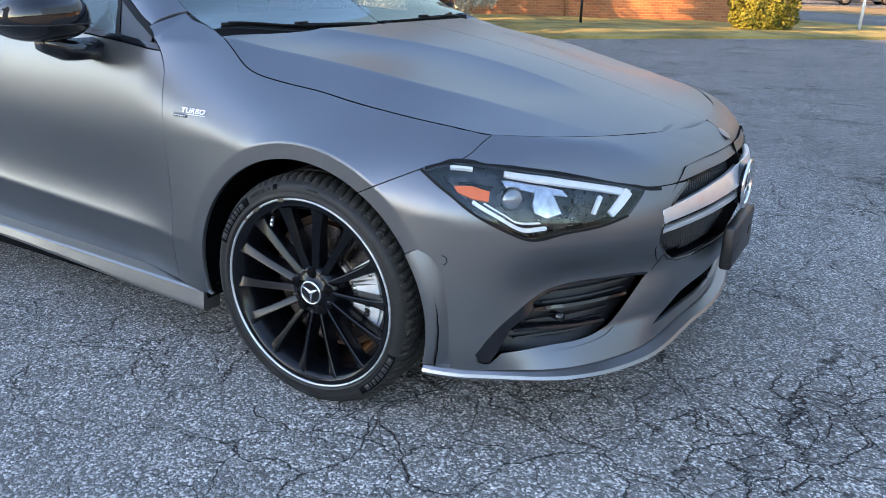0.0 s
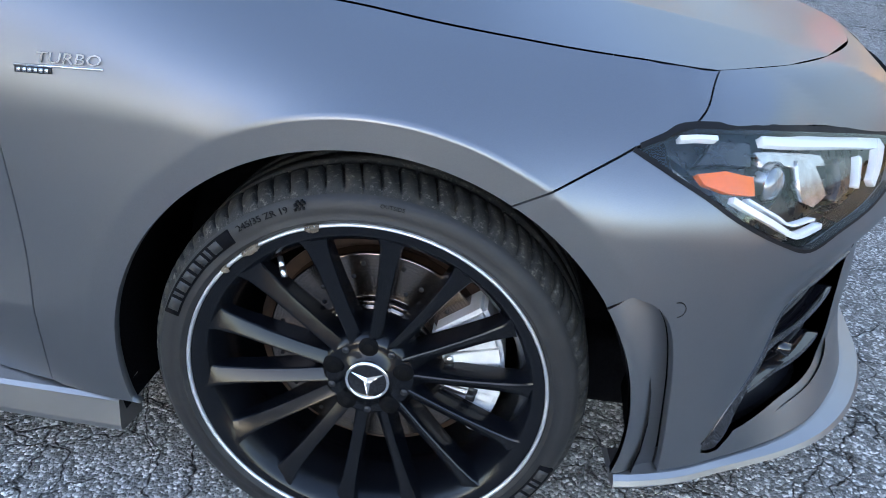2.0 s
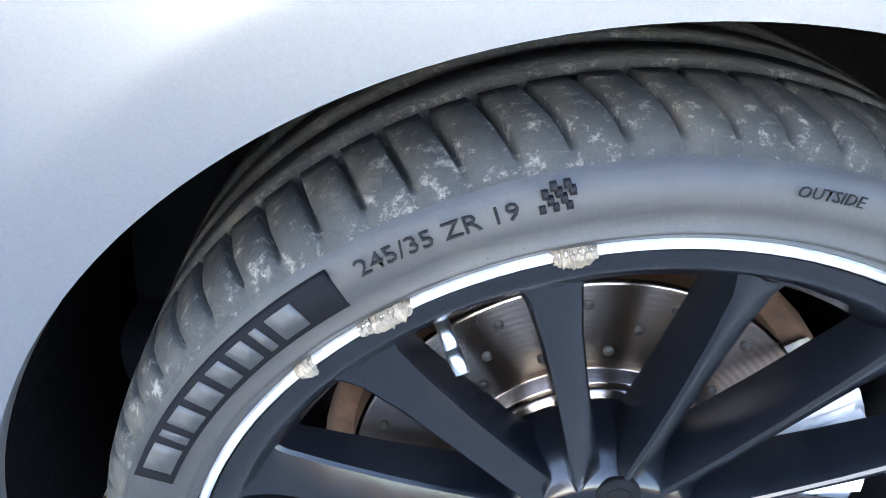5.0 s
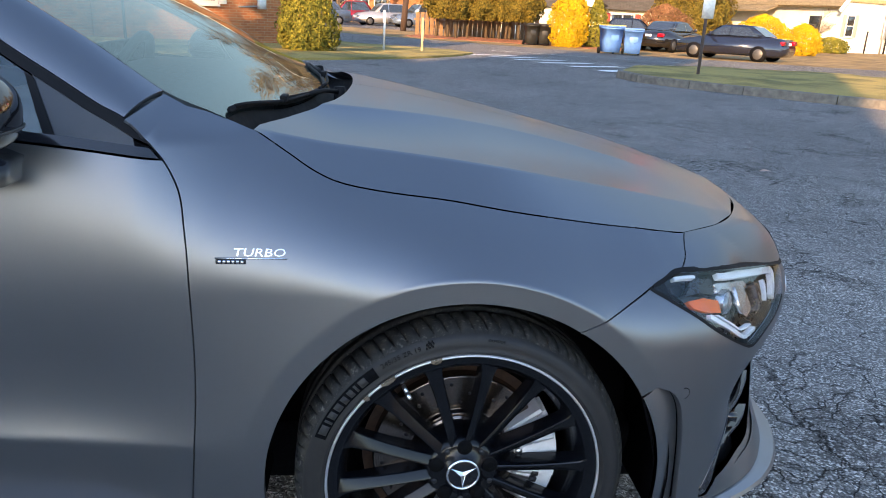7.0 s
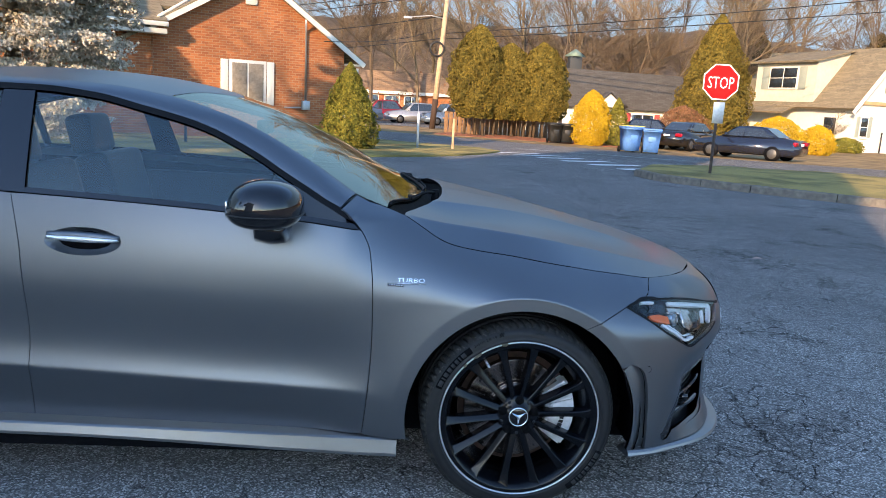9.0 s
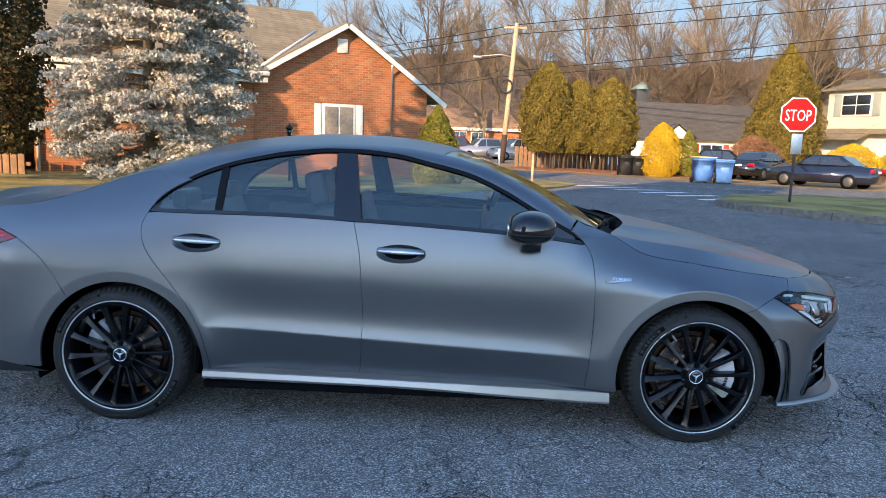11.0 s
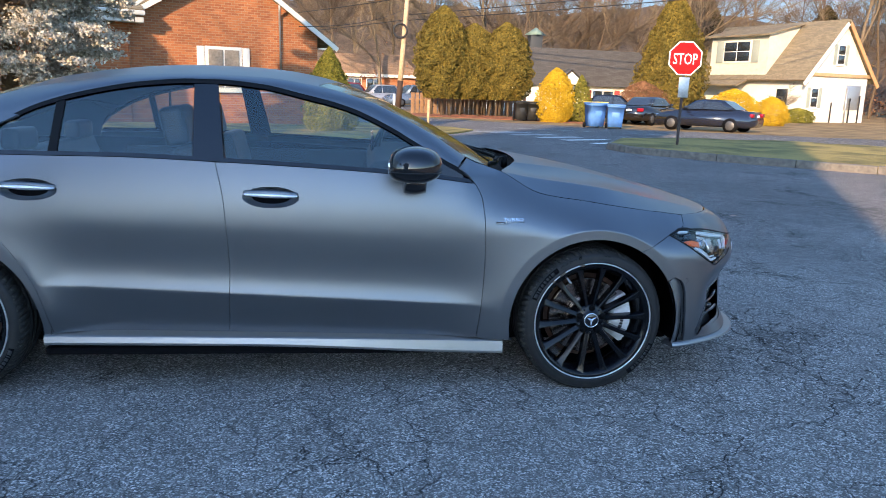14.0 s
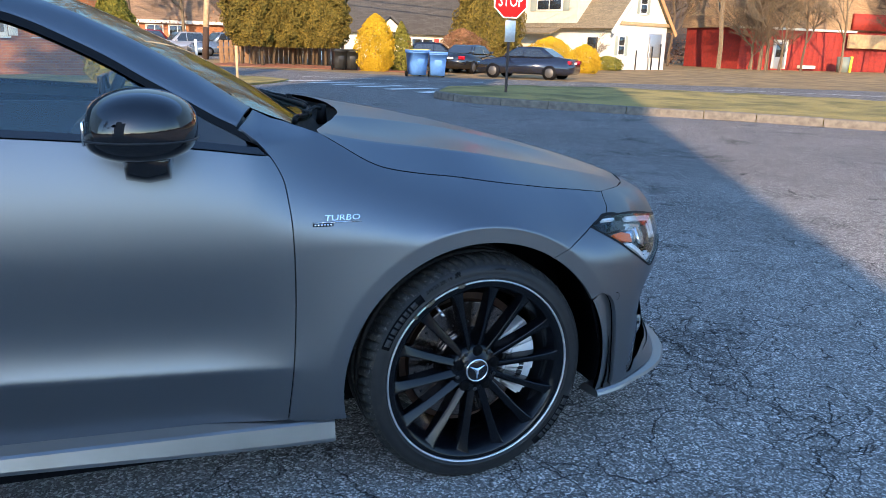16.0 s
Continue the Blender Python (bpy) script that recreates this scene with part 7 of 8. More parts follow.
# ---- houses ----
def make_brick(name, a, b, mortar, scale=1.0):
    k = Mat(name, a, 0.9)
    t = k.t.nodes.new("ShaderNodeTexBrick")
    t.inputs["Color1"].default_value, t.inputs["Color2"].default_value, t.inputs["Mortar"].default_value = (*a, 1), (*b, 1), (*mortar, 1)
    t.inputs["Scale"].default_value = 1.0
    t.inputs["Brick Width"].default_value, t.inputs["Row Height"].default_value, t.inputs["Mortar Size"].default_value = 0.215, 0.075, 0.007
    tc = k.t.nodes.new("ShaderNodeTexCoord")
    sep, com = k.t.nodes.new("ShaderNodeSeparateXYZ"), k.t.nodes.new("ShaderNodeCombineXYZ")
    k.t.links.new(tc.outputs["Object"], sep.inputs[0])
    add = k.math("ADD", sep.outputs[0], sep.outputs[1])
    k.t.links.new(add, com.inputs[0])
    k.t.links.new(sep.outputs[2], com.inputs[1])
    k.t.links.new(com.outputs[0], t.inputs["Vector"])
    f = k.noise(1.2, 5)
    k.link(k.mix(k.ramp(f, (0.35, 0.0), (0.7, 0.35)), t.outputs["Color"], Vector(a) * 0.55), "Base Color")
    k.bump(t.outputs["Fac"], -0.4, 0.01)
    return k.m


def make_shingle(name, c):
    k = Mat(name, c, 0.95)
    t = k.t.nodes.new("ShaderNodeTexBrick")
    d = Vector(c)
    t.inputs["Color1"].default_value, t.inputs["Color2"].default_value, t.inputs["Mortar"].default_value = (*(d * 0.8), 1), (*(d * 1.2), 1), (*(d * 0.45), 1)
    t.inputs["Scale"].default_value, t.inputs["Brick Width"].default_value, t.inputs["Row Height"].default_value, t.inputs["Mortar Size"].default_value = 1.0, 0.32, 0.14, 0.008
    sep, com = k.node("SeparateXYZ"), k.node("CombineXYZ")
    k.t.links.new(k.coord(), sep.inputs[0])
    k.t.links.new(k.math("ADD", k.math("MULTIPLY", sep.outputs[0], 0.8), sep.outputs[1]), com.inputs[0])
    k.t.links.new(k.math("MULTIPLY", sep.outputs[2], 1.6), com.inputs[1])
    k.t.links.new(com.outputs[0], t.inputs["Vector"])
    f = k.noise(0.8, 5)
    k.link(k.mix(k.ramp(f, (0.3, 0.0), (0.7, 0.4)), t.outputs["Color"], d * 0.7), "Base Color")
    return k.m


BRICK = make_brick("red_house_brick", (0.27, 0.088, 0.032), (0.40, 0.145, 0.050), (0.34, 0.23, 0.13))
SHINGLE = make_shingle("grey_brown_shingle", (0.20, 0.165, 0.105))
DARK_SHINGLE = make_shingle("dark_grey_shingle", (0.065, 0.064, 0.066))
WHITE_PAINT = simple("white_house_paint", (0.64, 0.62, 0.55), 0.6, var=0.06, scale=3)
CREAM = simple("cream_siding", (0.70, 0.66, 0.54), 0.7, var=0.06, scale=2)
RED_BOARD = simple("red_barn_board", (0.24, 0.024, 0.015), 0.75, var=0.25, scale=4)
TAN_BOARD = simple("tan_gable_board", (0.36, 0.25, 0.13), 0.85, var=0.2, scale=3)
DARK_PANE = simple("dark_window_pane", (0.02, 0.025, 0.03), 0.05, var=0.3, coat=1.0)
CURTAIN = simple("pale_curtain", (0.20, 0.175, 0.14), 0.9, var=0.3, scale=9)
SHUTTER = simple("grey_green_shutter", (0.26, 0.29, 0.25), 0.7, var=0.1)
RED_SHUTTER = simple("red_shutter", (0.30, 0.04, 0.04), 0.6)
WOOD = simple("weathered_wood", (0.20, 0.12, 0.065), 0.9, var=0.3, scale=6, bump=0.3)
POLE_WOOD = simple("pale_utility_pole", (0.42, 0.30, 0.18), 0.9, var=0.25, scale=5)
BLACK_IRON = simple("black_iron", (0.012, 0.012, 0.013), 0.5, var=0.2)
CABLE = simple("black_cable", (0.01, 0.01, 0.01), 0.7)
GALV = simple("galvanised_steel", (0.45, 0.46, 0.47), 0.45, 0.8, var=0.12)


def prism(profile, y0, y1):
    """A solid of the outline in x and z, between two y."""
    bm = bmesh.new()
    a = [bm.verts.new((x, y0, z)) for x, z in profile]
    b = [bm.verts.new((x, y1, z)) for x, z in profile]
    bm.faces.new(a)
    bm.faces.new(b[::-1])
    for i in range(len(a)):
        j = (i + 1) % len(a)
        bm.faces.new((a[i], b[i], b[j], a[j]))
    bmesh.ops.recalc_face_normals(bm, faces=bm.faces)
    return bm


def slab(p, q, y0, y1, t):
    """A sloping roof slab from (x, z) p to q."""
    (x0, z0), (x1, z1) = p, q
    l = math.hypot(x1 - x0, z1 - z0)
    nx, nz = -(z1 - z0) / l * t, (x1 - x0) / l * t
    if nz < 0:
        nx, nz = -nx, -nz
    return prism([(x0, z0), (x1, z1), (x1 + nx, z1 + nz), (x0 + nx, z0 + nz)], y0, y1)


def window(parent, x0, x1, z0, z1, y, frame, pane, mull=1, rows=1, shutters=None, face=-1, sw=0.3):
    """A window in a wall that faces -y: frame, sill, panes, bars and shutters."""
    w = part("window", boxed((x0 - 0.07, y - 0.05, z0 - 0.07), (x1 + 0.07, y + 0.03, z1 + 0.07), 0.008), frame, parent)
    nx = mull + 1
    for i in range(nx):
        for j in range(rows):
            a, b = x0 + (x1 - x0) * i / nx + 0.025, x0 + (x1 - x0) * (i + 1) / nx - 0.025
            c, d = z0 + (z1 - z0) * j / rows + 0.025, z0 + (z1 - z0) * (j + 1) / rows - 0.025
            part("pane", boxed((a, y - 0.062, c), (b, y - 0.054, d), 0.002), pane, w)
    part("window_sill", boxed((x0 - 0.12, y - 0.11, z0 - 0.13), (x1 + 0.12, y - 0.02, z0 - 0.07), 0.006), frame, w)
    if shutters:
        for a in (x0 - 0.09 - sw, x1 + 0.09):
            sh = part("shutter", boxed((a, y - 0.05, z0 - 0.06), (a + sw, y - 0.015, z1 + 0.06), 0.008), shutters, w)
    return w


# brick house across the lawn: a gable end facing the lot and a wing that steps forward
house = tagged(new("brick_house"), "single-storey red brick house with grey roof and white trim", "house")
house.matrix_world = pose(-5.28, 21.5, -0.12, 0, 0, 30)
PEAK, LEFT, RIGHT = (0.0, 4.93), (-3.03, 3.15), (3.1, 2.85)
part("gable_wall", prism([(-3.03, -0.4), (3.1, -0.4), (3.1, 2.98), (0, 5.0), (-3.03, 3.25)], 0.0, 0.28), BRICK, house, smooth=False)
part("side_wall", boxed((2.82, 0.285, -0.4), (3.1, 9, 2.9)), BRICK, house, smooth=False)
part("roof", slab((0, 5.02), (3.62, 2.62), -0.30, 9, 0.12), SHINGLE, house, smooth=False)
part("roof", slab((-4.4, 2.45), (0, 5.02), -0.30, 9, 0.12), SHINGLE, house, smooth=False)
part("rake_board", slab((0, 4.93), (3.66, 2.50), -0.36, -0.31, 0.15), WHITE_PAINT, house, "white rake board", smooth=False)
part("rake_board", slab((-3.1, 3.12), (0, 4.93), -0.36, -0.31, 0.15), WHITE_PAINT, house, "white rake board", smooth=False)
part("soffit", boxed((3.1, -0.30, 2.55), (3.6, -0.02, 2.60), 0.005), WHITE_PAINT, house)
win = window(house, -0.72, 0.33, 1.18, 2.40, 0.0, WHITE_PAINT, CURTAIN, 1, 1, WHITE_PAINT, sw=0.24)
part("lintel", boxed((-0.85, -0.012, 2.50), (0.46, 0.0, 2.68), 0.003), BRICK, house)
vent = part("gable_vent", boxed((-0.27, -0.05, 4.14), (0.09, 0.02, 4.60), 0.01), WHITE_PAINT, house)
for i in range(7):
    part("vent_slat", boxed((-0.25, -0.07, 4.17 + i * 0.06), (0.07, -0.045, 4.195 + i * 0.06), 0.003), WHITE_PAINT, vent)
part("downspout", tube([(1.60, -0.30, 3.86), (1.70, -0.06, 3.55), (1.73, -0.05, 1.30)], 0.035, 8), GALV, house)
part("meter_box", boxed((1.60, -0.14, 1.02), (1.86, -0.01, 1.32), 0.02), GALV, house)
part("meter_pipe", tube([(1.62, -0.07, 1.10), (1.2, -0.05, 1.08), (1.0, -0.05, 1.08)], 0.02, 6), GALV, house)
part("downspout", tube([(3.5, -0.15, 2.40), (3.2, -0.08, 2.15), (3.17, -0.06, 0.0)], 0.045, 8), WHITE_PAINT, house)
part("vent_box", boxed((3.30, -0.2, 2.18), (3.56, -0.05, 2.48), 0.02), WHITE_PAINT, house)
# the wing goes on in the same plane under its own slope; a pale flashing lies in the valley
WX0, WX1, WY, WR, WZ = -9.25, -3.06, -0.03, 4.0, 5.88
SWAP = Matrix(((0, 1, 0, 0), (1, 0, 0, 0), (0, 0, 1, 0), (0, 0, 0, 1)))


def cross_slab(p, q, x0, x1, t):
    """A roof slab that slopes along y."""
    bm = slab(p, q, x0, x1, t)
    bmesh.ops.transform(bm, matrix=SWAP, verts=bm.verts)
    bmesh.ops.reverse_faces(bm, faces=bm.faces)
    return bm


def wing_z(y):
    return 3.27 + 0.58 * (y + 0.5)


part("wing_wall", boxed((WX0, WY, -0.4), (WX1, WY + 0.28, 3.2)), BRICK, house, smooth=False)
part("wing_end_wall", boxed((WX0, WY + 0.285, -0.4), (WX0 + 0.28, 7, 3.2)), BRICK, house, smooth=False)
part("wing_roof", cross_slab((-0.5, wing_z(-0.5)), (WR, wing_z(WR)), WX0 - 0.4, -2.72, 0.12), SHINGLE, house, smooth=False)
part("wing_roof", cross_slab((0.32, wing_z(0.32)), (WR, wing_z(WR)), -2.715, 0.2, 0.12), SHINGLE, house, smooth=False)
part("wing_roof", cross_slab((WR, wing_z(WR)), (8.4, 3.3), WX0 - 0.4, 0.2, 0.12), SHINGLE, house, smooth=False)
part("valley_flashing", tube([(-2.95, -0.42, 3.47), (-1.5, 1.05, 4.33), (-0.25, 2.3, 5.06)], 0.05, 6), WHITE_PAINT, house, "white flashing in the roof valley")
part("gutter", boxed((WX0 - 0.4, -0.62, 3.20), (-2.70, -0.51, 3.33), 0.02), WHITE_PAINT, house)
part("eave_board", boxed((WX0 - 0.35, -0.50, 3.0), (-2.72, -0.005, 3.15), 0.01), WHITE_PAINT, house)
part("downspout", tube([(WX0 + 0.2, -0.56, 3.2), (WX0 + 0.1, -0.12, 2.9), (WX0 + 0.1, -0.10, -0.1)], 0.045, 8), WHITE_PAINT, house)
part("downspout", tube([(WX1, -0.06, 3.0), (WX1, -0.06, -0.1)], 0.025, 6), BRICK, house)
part("chimney", boxed((-5.6, WR - 0.3, 5.4), (-4.9, WR + 0.4, 6.65), 0.01), BRICK, house)
part("chimney_cap", boxed((-5.66, WR - 0.36, 6.65), (-4.84, WR + 0.46, 6.75), 0.01), CONCRETE, house)
fence = tagged(new("wood_fence"), "short weathered board fence beside the brick house", "fence")
for i in range(14):
    x = -15.2 + i * 0.20
    part("board", boxed((x, 14.9 - i * 0.0, 0.0), (x + 0.17, 14.94, 1.05 + 0.03 * (i % 3)), 0.01), WOOD, fence)
part("rail", boxed((-15.3, 14.95, 0.3), (-12.3, 15.0, 0.4), 0.01), WOOD, fence)
dark_house = tagged(new("neighbour_house"), "dark house wall behind the conifer", "house")
part("wall", boxed((-20.0, 16.2, -0.2), (-14.2, 20, 3.0)), TAN_BOARD, dark_house)
part("roof", slab((-20.4, 3.0), (-14.0, 4.2), 15.8, 20.4, 0.15), DARK_SHINGLE, dark_house)
wn_ = part("window", boxed((-15.15, 16.12, 0.85), (-14.4, 16.19, 1.75), 0.01), WHITE_PAINT, dark_house)
part("pane", boxed((-15.09, 16.10, 0.91), (-14.46, 16.13, 1.69), 0.004), DARK_PANE, wn_)

# lantern post on the lawn
lp = tagged(new("lamp_post"), "black iron lantern on a post in the lawn", "lamp post")
lp.location = (-5.85, 16.0, 0.05)
part("post", cyl(bmesh.new(), (0, 0, 0), (0, 0, 1.22), 0.035, 0.03, 12), BLACK_IRON, lp)
part("lantern", cyl(bmesh.new(), (0, 0, 1.22), (0, 0, 1.42), 0.055, 0.09, 6), DARK_PANE, lp)
part("lantern_roof", cyl(bmesh.new(), (0, 0, 1.42), (0, 0, 1.53), 0.12, 0.012, 6), BLACK_IRON, lp)
# small board on white posts at the lawn's corner
sb = tagged(new("yard_sign"), "small low board between two posts on the lawn", "sign")
for x in (-0.6, 0.5):
    part("post", boxed((x - 0.035, -0.035, 0), (x + 0.035, 0.035, 1.15 if x < 0 else 1.0), 0.005), POLE_WOOD if x > 0 else GALV, sb)
sb.location = (0.55, 20.6, ground_z(20.6))

# utility pole, lamp arm and cables
pole = tagged(new("utility_pole"), "leaning wooden utility pole with cables and a coil", "utility pole")
pole.location = (1.30, 48, -0.3)
part("pole_shaft", cyl(bmesh.new(), (0, 0, 0), (0.62, 0, 9.3), 0.19, 0.13, 14), POLE_WOOD, pole)
part("pole_base", cyl(bmesh.new(), (-0.005, 0, 0), (0.13, 0, 1.95), 0.20, 0.187, 14), simple("dark_creosote", (0.05, 0.03, 0.02), 0.9), pole)
part("cable_coil", tube([(0.05 + 0.44 * math.cos(a), -0.25, 5.15 + 0.44 * math.sin(a)) for a in np.linspace(0, 2 * math.pi, 28, endpoint=False)], 0.07, 8, closed=True), BLACK_IRON, pole)
part("lamp_arm", tube([(0.45, 0, 7.1), (-0.4, 0, 7.25), (-1.7, 0, 7.1)], 0.035, 6), GALV, pole)
part("lamp_head", boxed((-2.2, -0.1, 6.98), (-1.65, 0.1, 7.12), 0.03), GALV, pole)
part("crossarm", boxed((-0.2, -0.06, 8.95), (1.3, 0.06, 9.07), 0.01), POLE_WOOD, pole)


def cable(a, b, sag, r=0.018):
    a, b = Vector(a), Vector(b)
    pts = [a.lerp(b, t) + Vector((0, 0, -sag * 4 * t * (1 - t))) for t in np.linspace(0, 1, 22)]
    return tagged(put("overhead_cable", tube(pts, r, 5), CABLE), "black overhead cable slung between poles", "cable", "overhead cables")


for dz, ex, ez in ((8.9, 52, 13.5), (8.3, 52, 12.2), (5.9, 50, 11.6), (5.55, 50, 10.6)):
    cable((1.9, 48, dz), (ex, 26, ez), 0.5, 0.028)
for dz, ez in ((8.9, 8.6), (8.4, 8.1), (7.0, 6.3), (5.6, 5.0)):
    cable((1.85, 48, dz), (-30, 76, ez), 0.7, 0.03)
cable((1.7, 48, 6.3), (-3.0, 20.6, 3.0), 0.3, 0.014)

# low brick house far down the street
h2 = tagged(new("far_brick_house"), "low brick house with white band and brown roof", "house")
h2.location = (0, 72, -0.35)
part("wall", boxed((-9, 0, 0), (4.0, 7, 2.45)), BRICK, h2, smooth=False)
part("fascia", boxed((-9.4, -0.45, 2.40), (4.3, -0.30, 2.75), 0.01), WHITE_PAINT, h2)
part("roof", prism([(-9.5, 2.7), (4.4, 2.7), (2.6, 4.55), (-7.6, 4.55)], -0.5, 7.5), make_shingle("brown_shingle", (0.22, 0.155, 0.11)), h2, smooth=False)
for x in (-7.6, -4.6, -2.6, -0.7):
    window(h2, x, x + 1.35, 1.25, 2.25, 0.0, WHITE_PAINT, DARK_PANE, 1, 1)

# grey-roofed house with porch and cupola
h3 = tagged(new("cream_house"), "low cream house with dark roof, porch and cupola", "house")
h3.location = (11.0, 52.5, -0.35)
part("wall", boxed((-2, 0, 0), (11, 6, 2.1)), CREAM, h3, smooth=False)
part("roof", prism([(-2.6, 2.05), (10.2, 2.05), (8.2, 4.6), (-2.6, 4.75)], -0.5, 6.5), DARK_SHINGLE, h3, smooth=False)
cup = part("cupola", boxed((0.55, 2, 4.4), (1.45, 3, 5.75), 0.01), simple("dark_louvre", (0.03, 0.035, 0.04), 0.7), h3)
part("cupola_roof", cyl(bmesh.new(), (1.0, 2.5, 5.75), (1.0, 2.5, 6.3), 0.85, 0.05, 4), simple("weathered_copper", (0.14, 0.20, 0.17), 0.6), h3)
porch = part("porch_gable", prism([(1.9, 2.15), (3.95, 2.15), (2.9, 3.05)], -1.6, 0), CREAM, h3, smooth=False)
part("porch_roof", slab((1.7, 2.15), (2.9, 3.15), -1.8, 0, 0.1), DARK_SHINGLE, h3)
part("porch_roof", slab((2.9, 3.15), (4.15, 2.15), -1.8, 0, 0.1), DARK_SHINGLE, h3)
for x in (2.0, 3.8):
    part("porch_post", cyl(bmesh.new(), (x, -1.5, 0), (x, -1.5, 2.15), 0.09, 0.08, 10), WHITE_PAINT, h3)
window(h3, 5.0, 6.6, 0.75, 1.75, 0.0, WHITE_PAINT, DARK_PANE, 1, 1, RED_SHUTTER, sw=0.4)
window(h3, 8.4, 9.6, 0.75, 1.75, 0.0, WHITE_PAINT, DARK_PANE, 1, 1, RED_SHUTTER, sw=0.4)

# white house with a dormer in its long roof
h4 = tagged(new("white_house"), "white clapboard house with grey shingle roof and dormer", "house")
h4.matrix_world = pose(28.9, 46.0, -0.3, 0, 0, 20)
W, L, EV_, PK = 6.2, 10.4, 3.3, 6.9
part("gable_wall", prism([(0, 0), (W, 0), (W, EV_), (W / 2, PK), (0, EV_)], 0, 0.2), WHITE_PAINT, h4, smooth=False)
for i in range(22):
    z = 0.15 + i * 0.145
    part("clapboard", boxed((0.02, -0.022, z), (W - 0.02, -0.002, z + 0.13), 0.004), WHITE_PAINT, h4)
part("band_board", boxed((-0.2, -0.14, 3.12), (W + 0.2, -0.025, 3.36), 0.01), TAN_BOARD, h4)
part("long_wall", boxed((0, 0.2, 0), (0.2, L, EV_)), WHITE_PAINT, h4, smooth=False)
part("back_wall", boxed((W - 0.2, 0.2, 0), (W, L, EV_)), WHITE_PAINT, h4, smooth=False)
part("roof", slab((-0.55, EV_ - 0.55), (W / 2, PK), -0.35, L + 0.3, 0.14), SHINGLE, h4, smooth=False)
part("roof", slab((W / 2, PK), (W + 0.55, EV_ - 0.55), -0.35, L + 0.3, 0.14), SHINGLE, h4, smooth=False)
part("rake_board", slab((W / 2, PK - 0.28), (W + 0.6, EV_ - 0.86), -0.42, -0.36, 0.26), simple("bare_cedar_trim", (0.45, 0.24, 0.10), 0.7), h4, smooth=False)
part("rake_board", slab((-0.6, EV_ - 0.86), (W / 2, PK - 0.28), -0.42, -0.36, 0.26), WHITE_PAINT, h4, smooth=False)
window(h4, 2.75, 3.45, 4.0, 5.25, 0.0, WHITE_PAINT, DARK_PANE, 0, 2, SHUTTER, sw=0.28)
window(h4, 0.55, 1.2, 1.05, 2.3, -0.02, WHITE_PAINT, DARK_PANE, 0, 2, SHUTTER, sw=0.3)
part("grey_panel", boxed((4.0, -0.05, 0.9), (5.6, -0.025, 2.6), 0.01), GALV, h4)
for x, z in ((2.6, 1.4), (4.1, 2.4), (4.5, 1.7), (5.5, 1.9)):
    part("service_pipe", cyl(bmesh.new(), (x, -0.12, 0), (x, -0.12, z), 0.05, 0.05, 8), BLACK_IRON if z < 2 else GALV, h4)
# shed dormer on the slope that faces the street
# cream darkened to hold the shade under the dormer's eave
SHADED_CLAPBOARD = simple("shaded_cream_clapboard", (0.52, 0.48, 0.38), 0.7, var=0.08, scale=3)
dm = part("dormer", prism([(-0.35, 3.0), (-0.35, 5.95), (2.6, 6.72), (2.6, 6.2)], 3.2, 8.6), SHADED_CLAPBOARD, h4, "cream shed dormer with its eave's shade in the colour", smooth=False)
part("dormer_roof", slab((-0.8, 5.88), (2.75, 6.80), 2.9, 8.9, 0.12), SHINGLE, dm, smooth=False)
wd = part("dormer_window", boxed((-0.42, 4.7, 4.05), (-0.34, 7.3, 5.65), 0.01), WHITE_PAINT, dm)
for a, b in ((4.82, 5.95), (6.05, 7.18)):
    for c, d in ((4.17, 4.82), (4.88, 5.53)):
        part("pane", boxed((-0.45, a, c), (-0.415, b, d), 0.003), DARK_PANE, h4)
for a in (4.0, 7.38):
    part("shutter", boxed((-0.41, a, 4.05), (-0.355, a + 0.62, 5.62), 0.008), SHUTTER, h4)
part("porch_roof", slab((-1.6, 2.35), (-0.02, 2.95), 4.6, 10.0, 0.1), SHINGLE, h4, smooth=False)
wl = part("window", boxed((-0.05, 1.3, 1.0), (0.02, 2.4, 2.3), 0.01), WHITE_PAINT, h4)
part("pane", boxed((-0.065, 1.38, 1.08), (-0.045, 2.32, 2.22), 0.003), DARK_PANE, wl)

# red barn
barn = tagged(new("red_barn"), "red board barn with tan shingle roof and white trim", "barn")
barn.location = (0, 56, -0.3)
part("wall", boxed((48.2, 0, 0), (72, 8, 3.8)), RED_BOARD, barn, smooth=False)
part("roof", prism([(47.9, 3.7), (72.4, 3.7), (72.4, 8.2), (49.0, 8.2)], 0.0, 8.5), make_shingle("tan_shingle", (0.30, 0.20, 0.11)), barn, smooth=False)
part("fascia", boxed((47.8, -0.25, 3.62), (61.5, -0.02, 3.82), 0.01), WHITE_PAINT, barn)
for i in range(30):
    part("board", boxed((48.25 + i * 0.78, -0.03, 0.1), (48.98 + i * 0.78, -0.002, 3.6), 0.01), RED_BOARD, barn)
part("upper_dormer", boxed((60.8, -0.4, 3.9), (72, -0.05, 5.4)), RED_BOARD, barn)
part("lean_roof", boxed((60.2, -0.7, 2.2), (67, -0.45, 3.5), 0.02), TAN_BOARD, barn)
bd_ = part("door", boxed((51.9, -0.09, 0.15), (53.6, -0.035, 2.75), 0.01), WHITE_PAINT, barn)
part("door_leaf", boxed((52.1, -0.11, 0.2), (53.4, -0.085, 2.55), 0.01), GALV, bd_)
part("door_pane", boxed((52.25, -0.125, 1.2), (53.25, -0.108, 2.4), 0.005), DARK_PANE, bd_)
part("loading_step", boxed((55, -0.5, 0.2), (56.8, -0.05, 0.5), 0.02), WHITE_PAINT, barn)
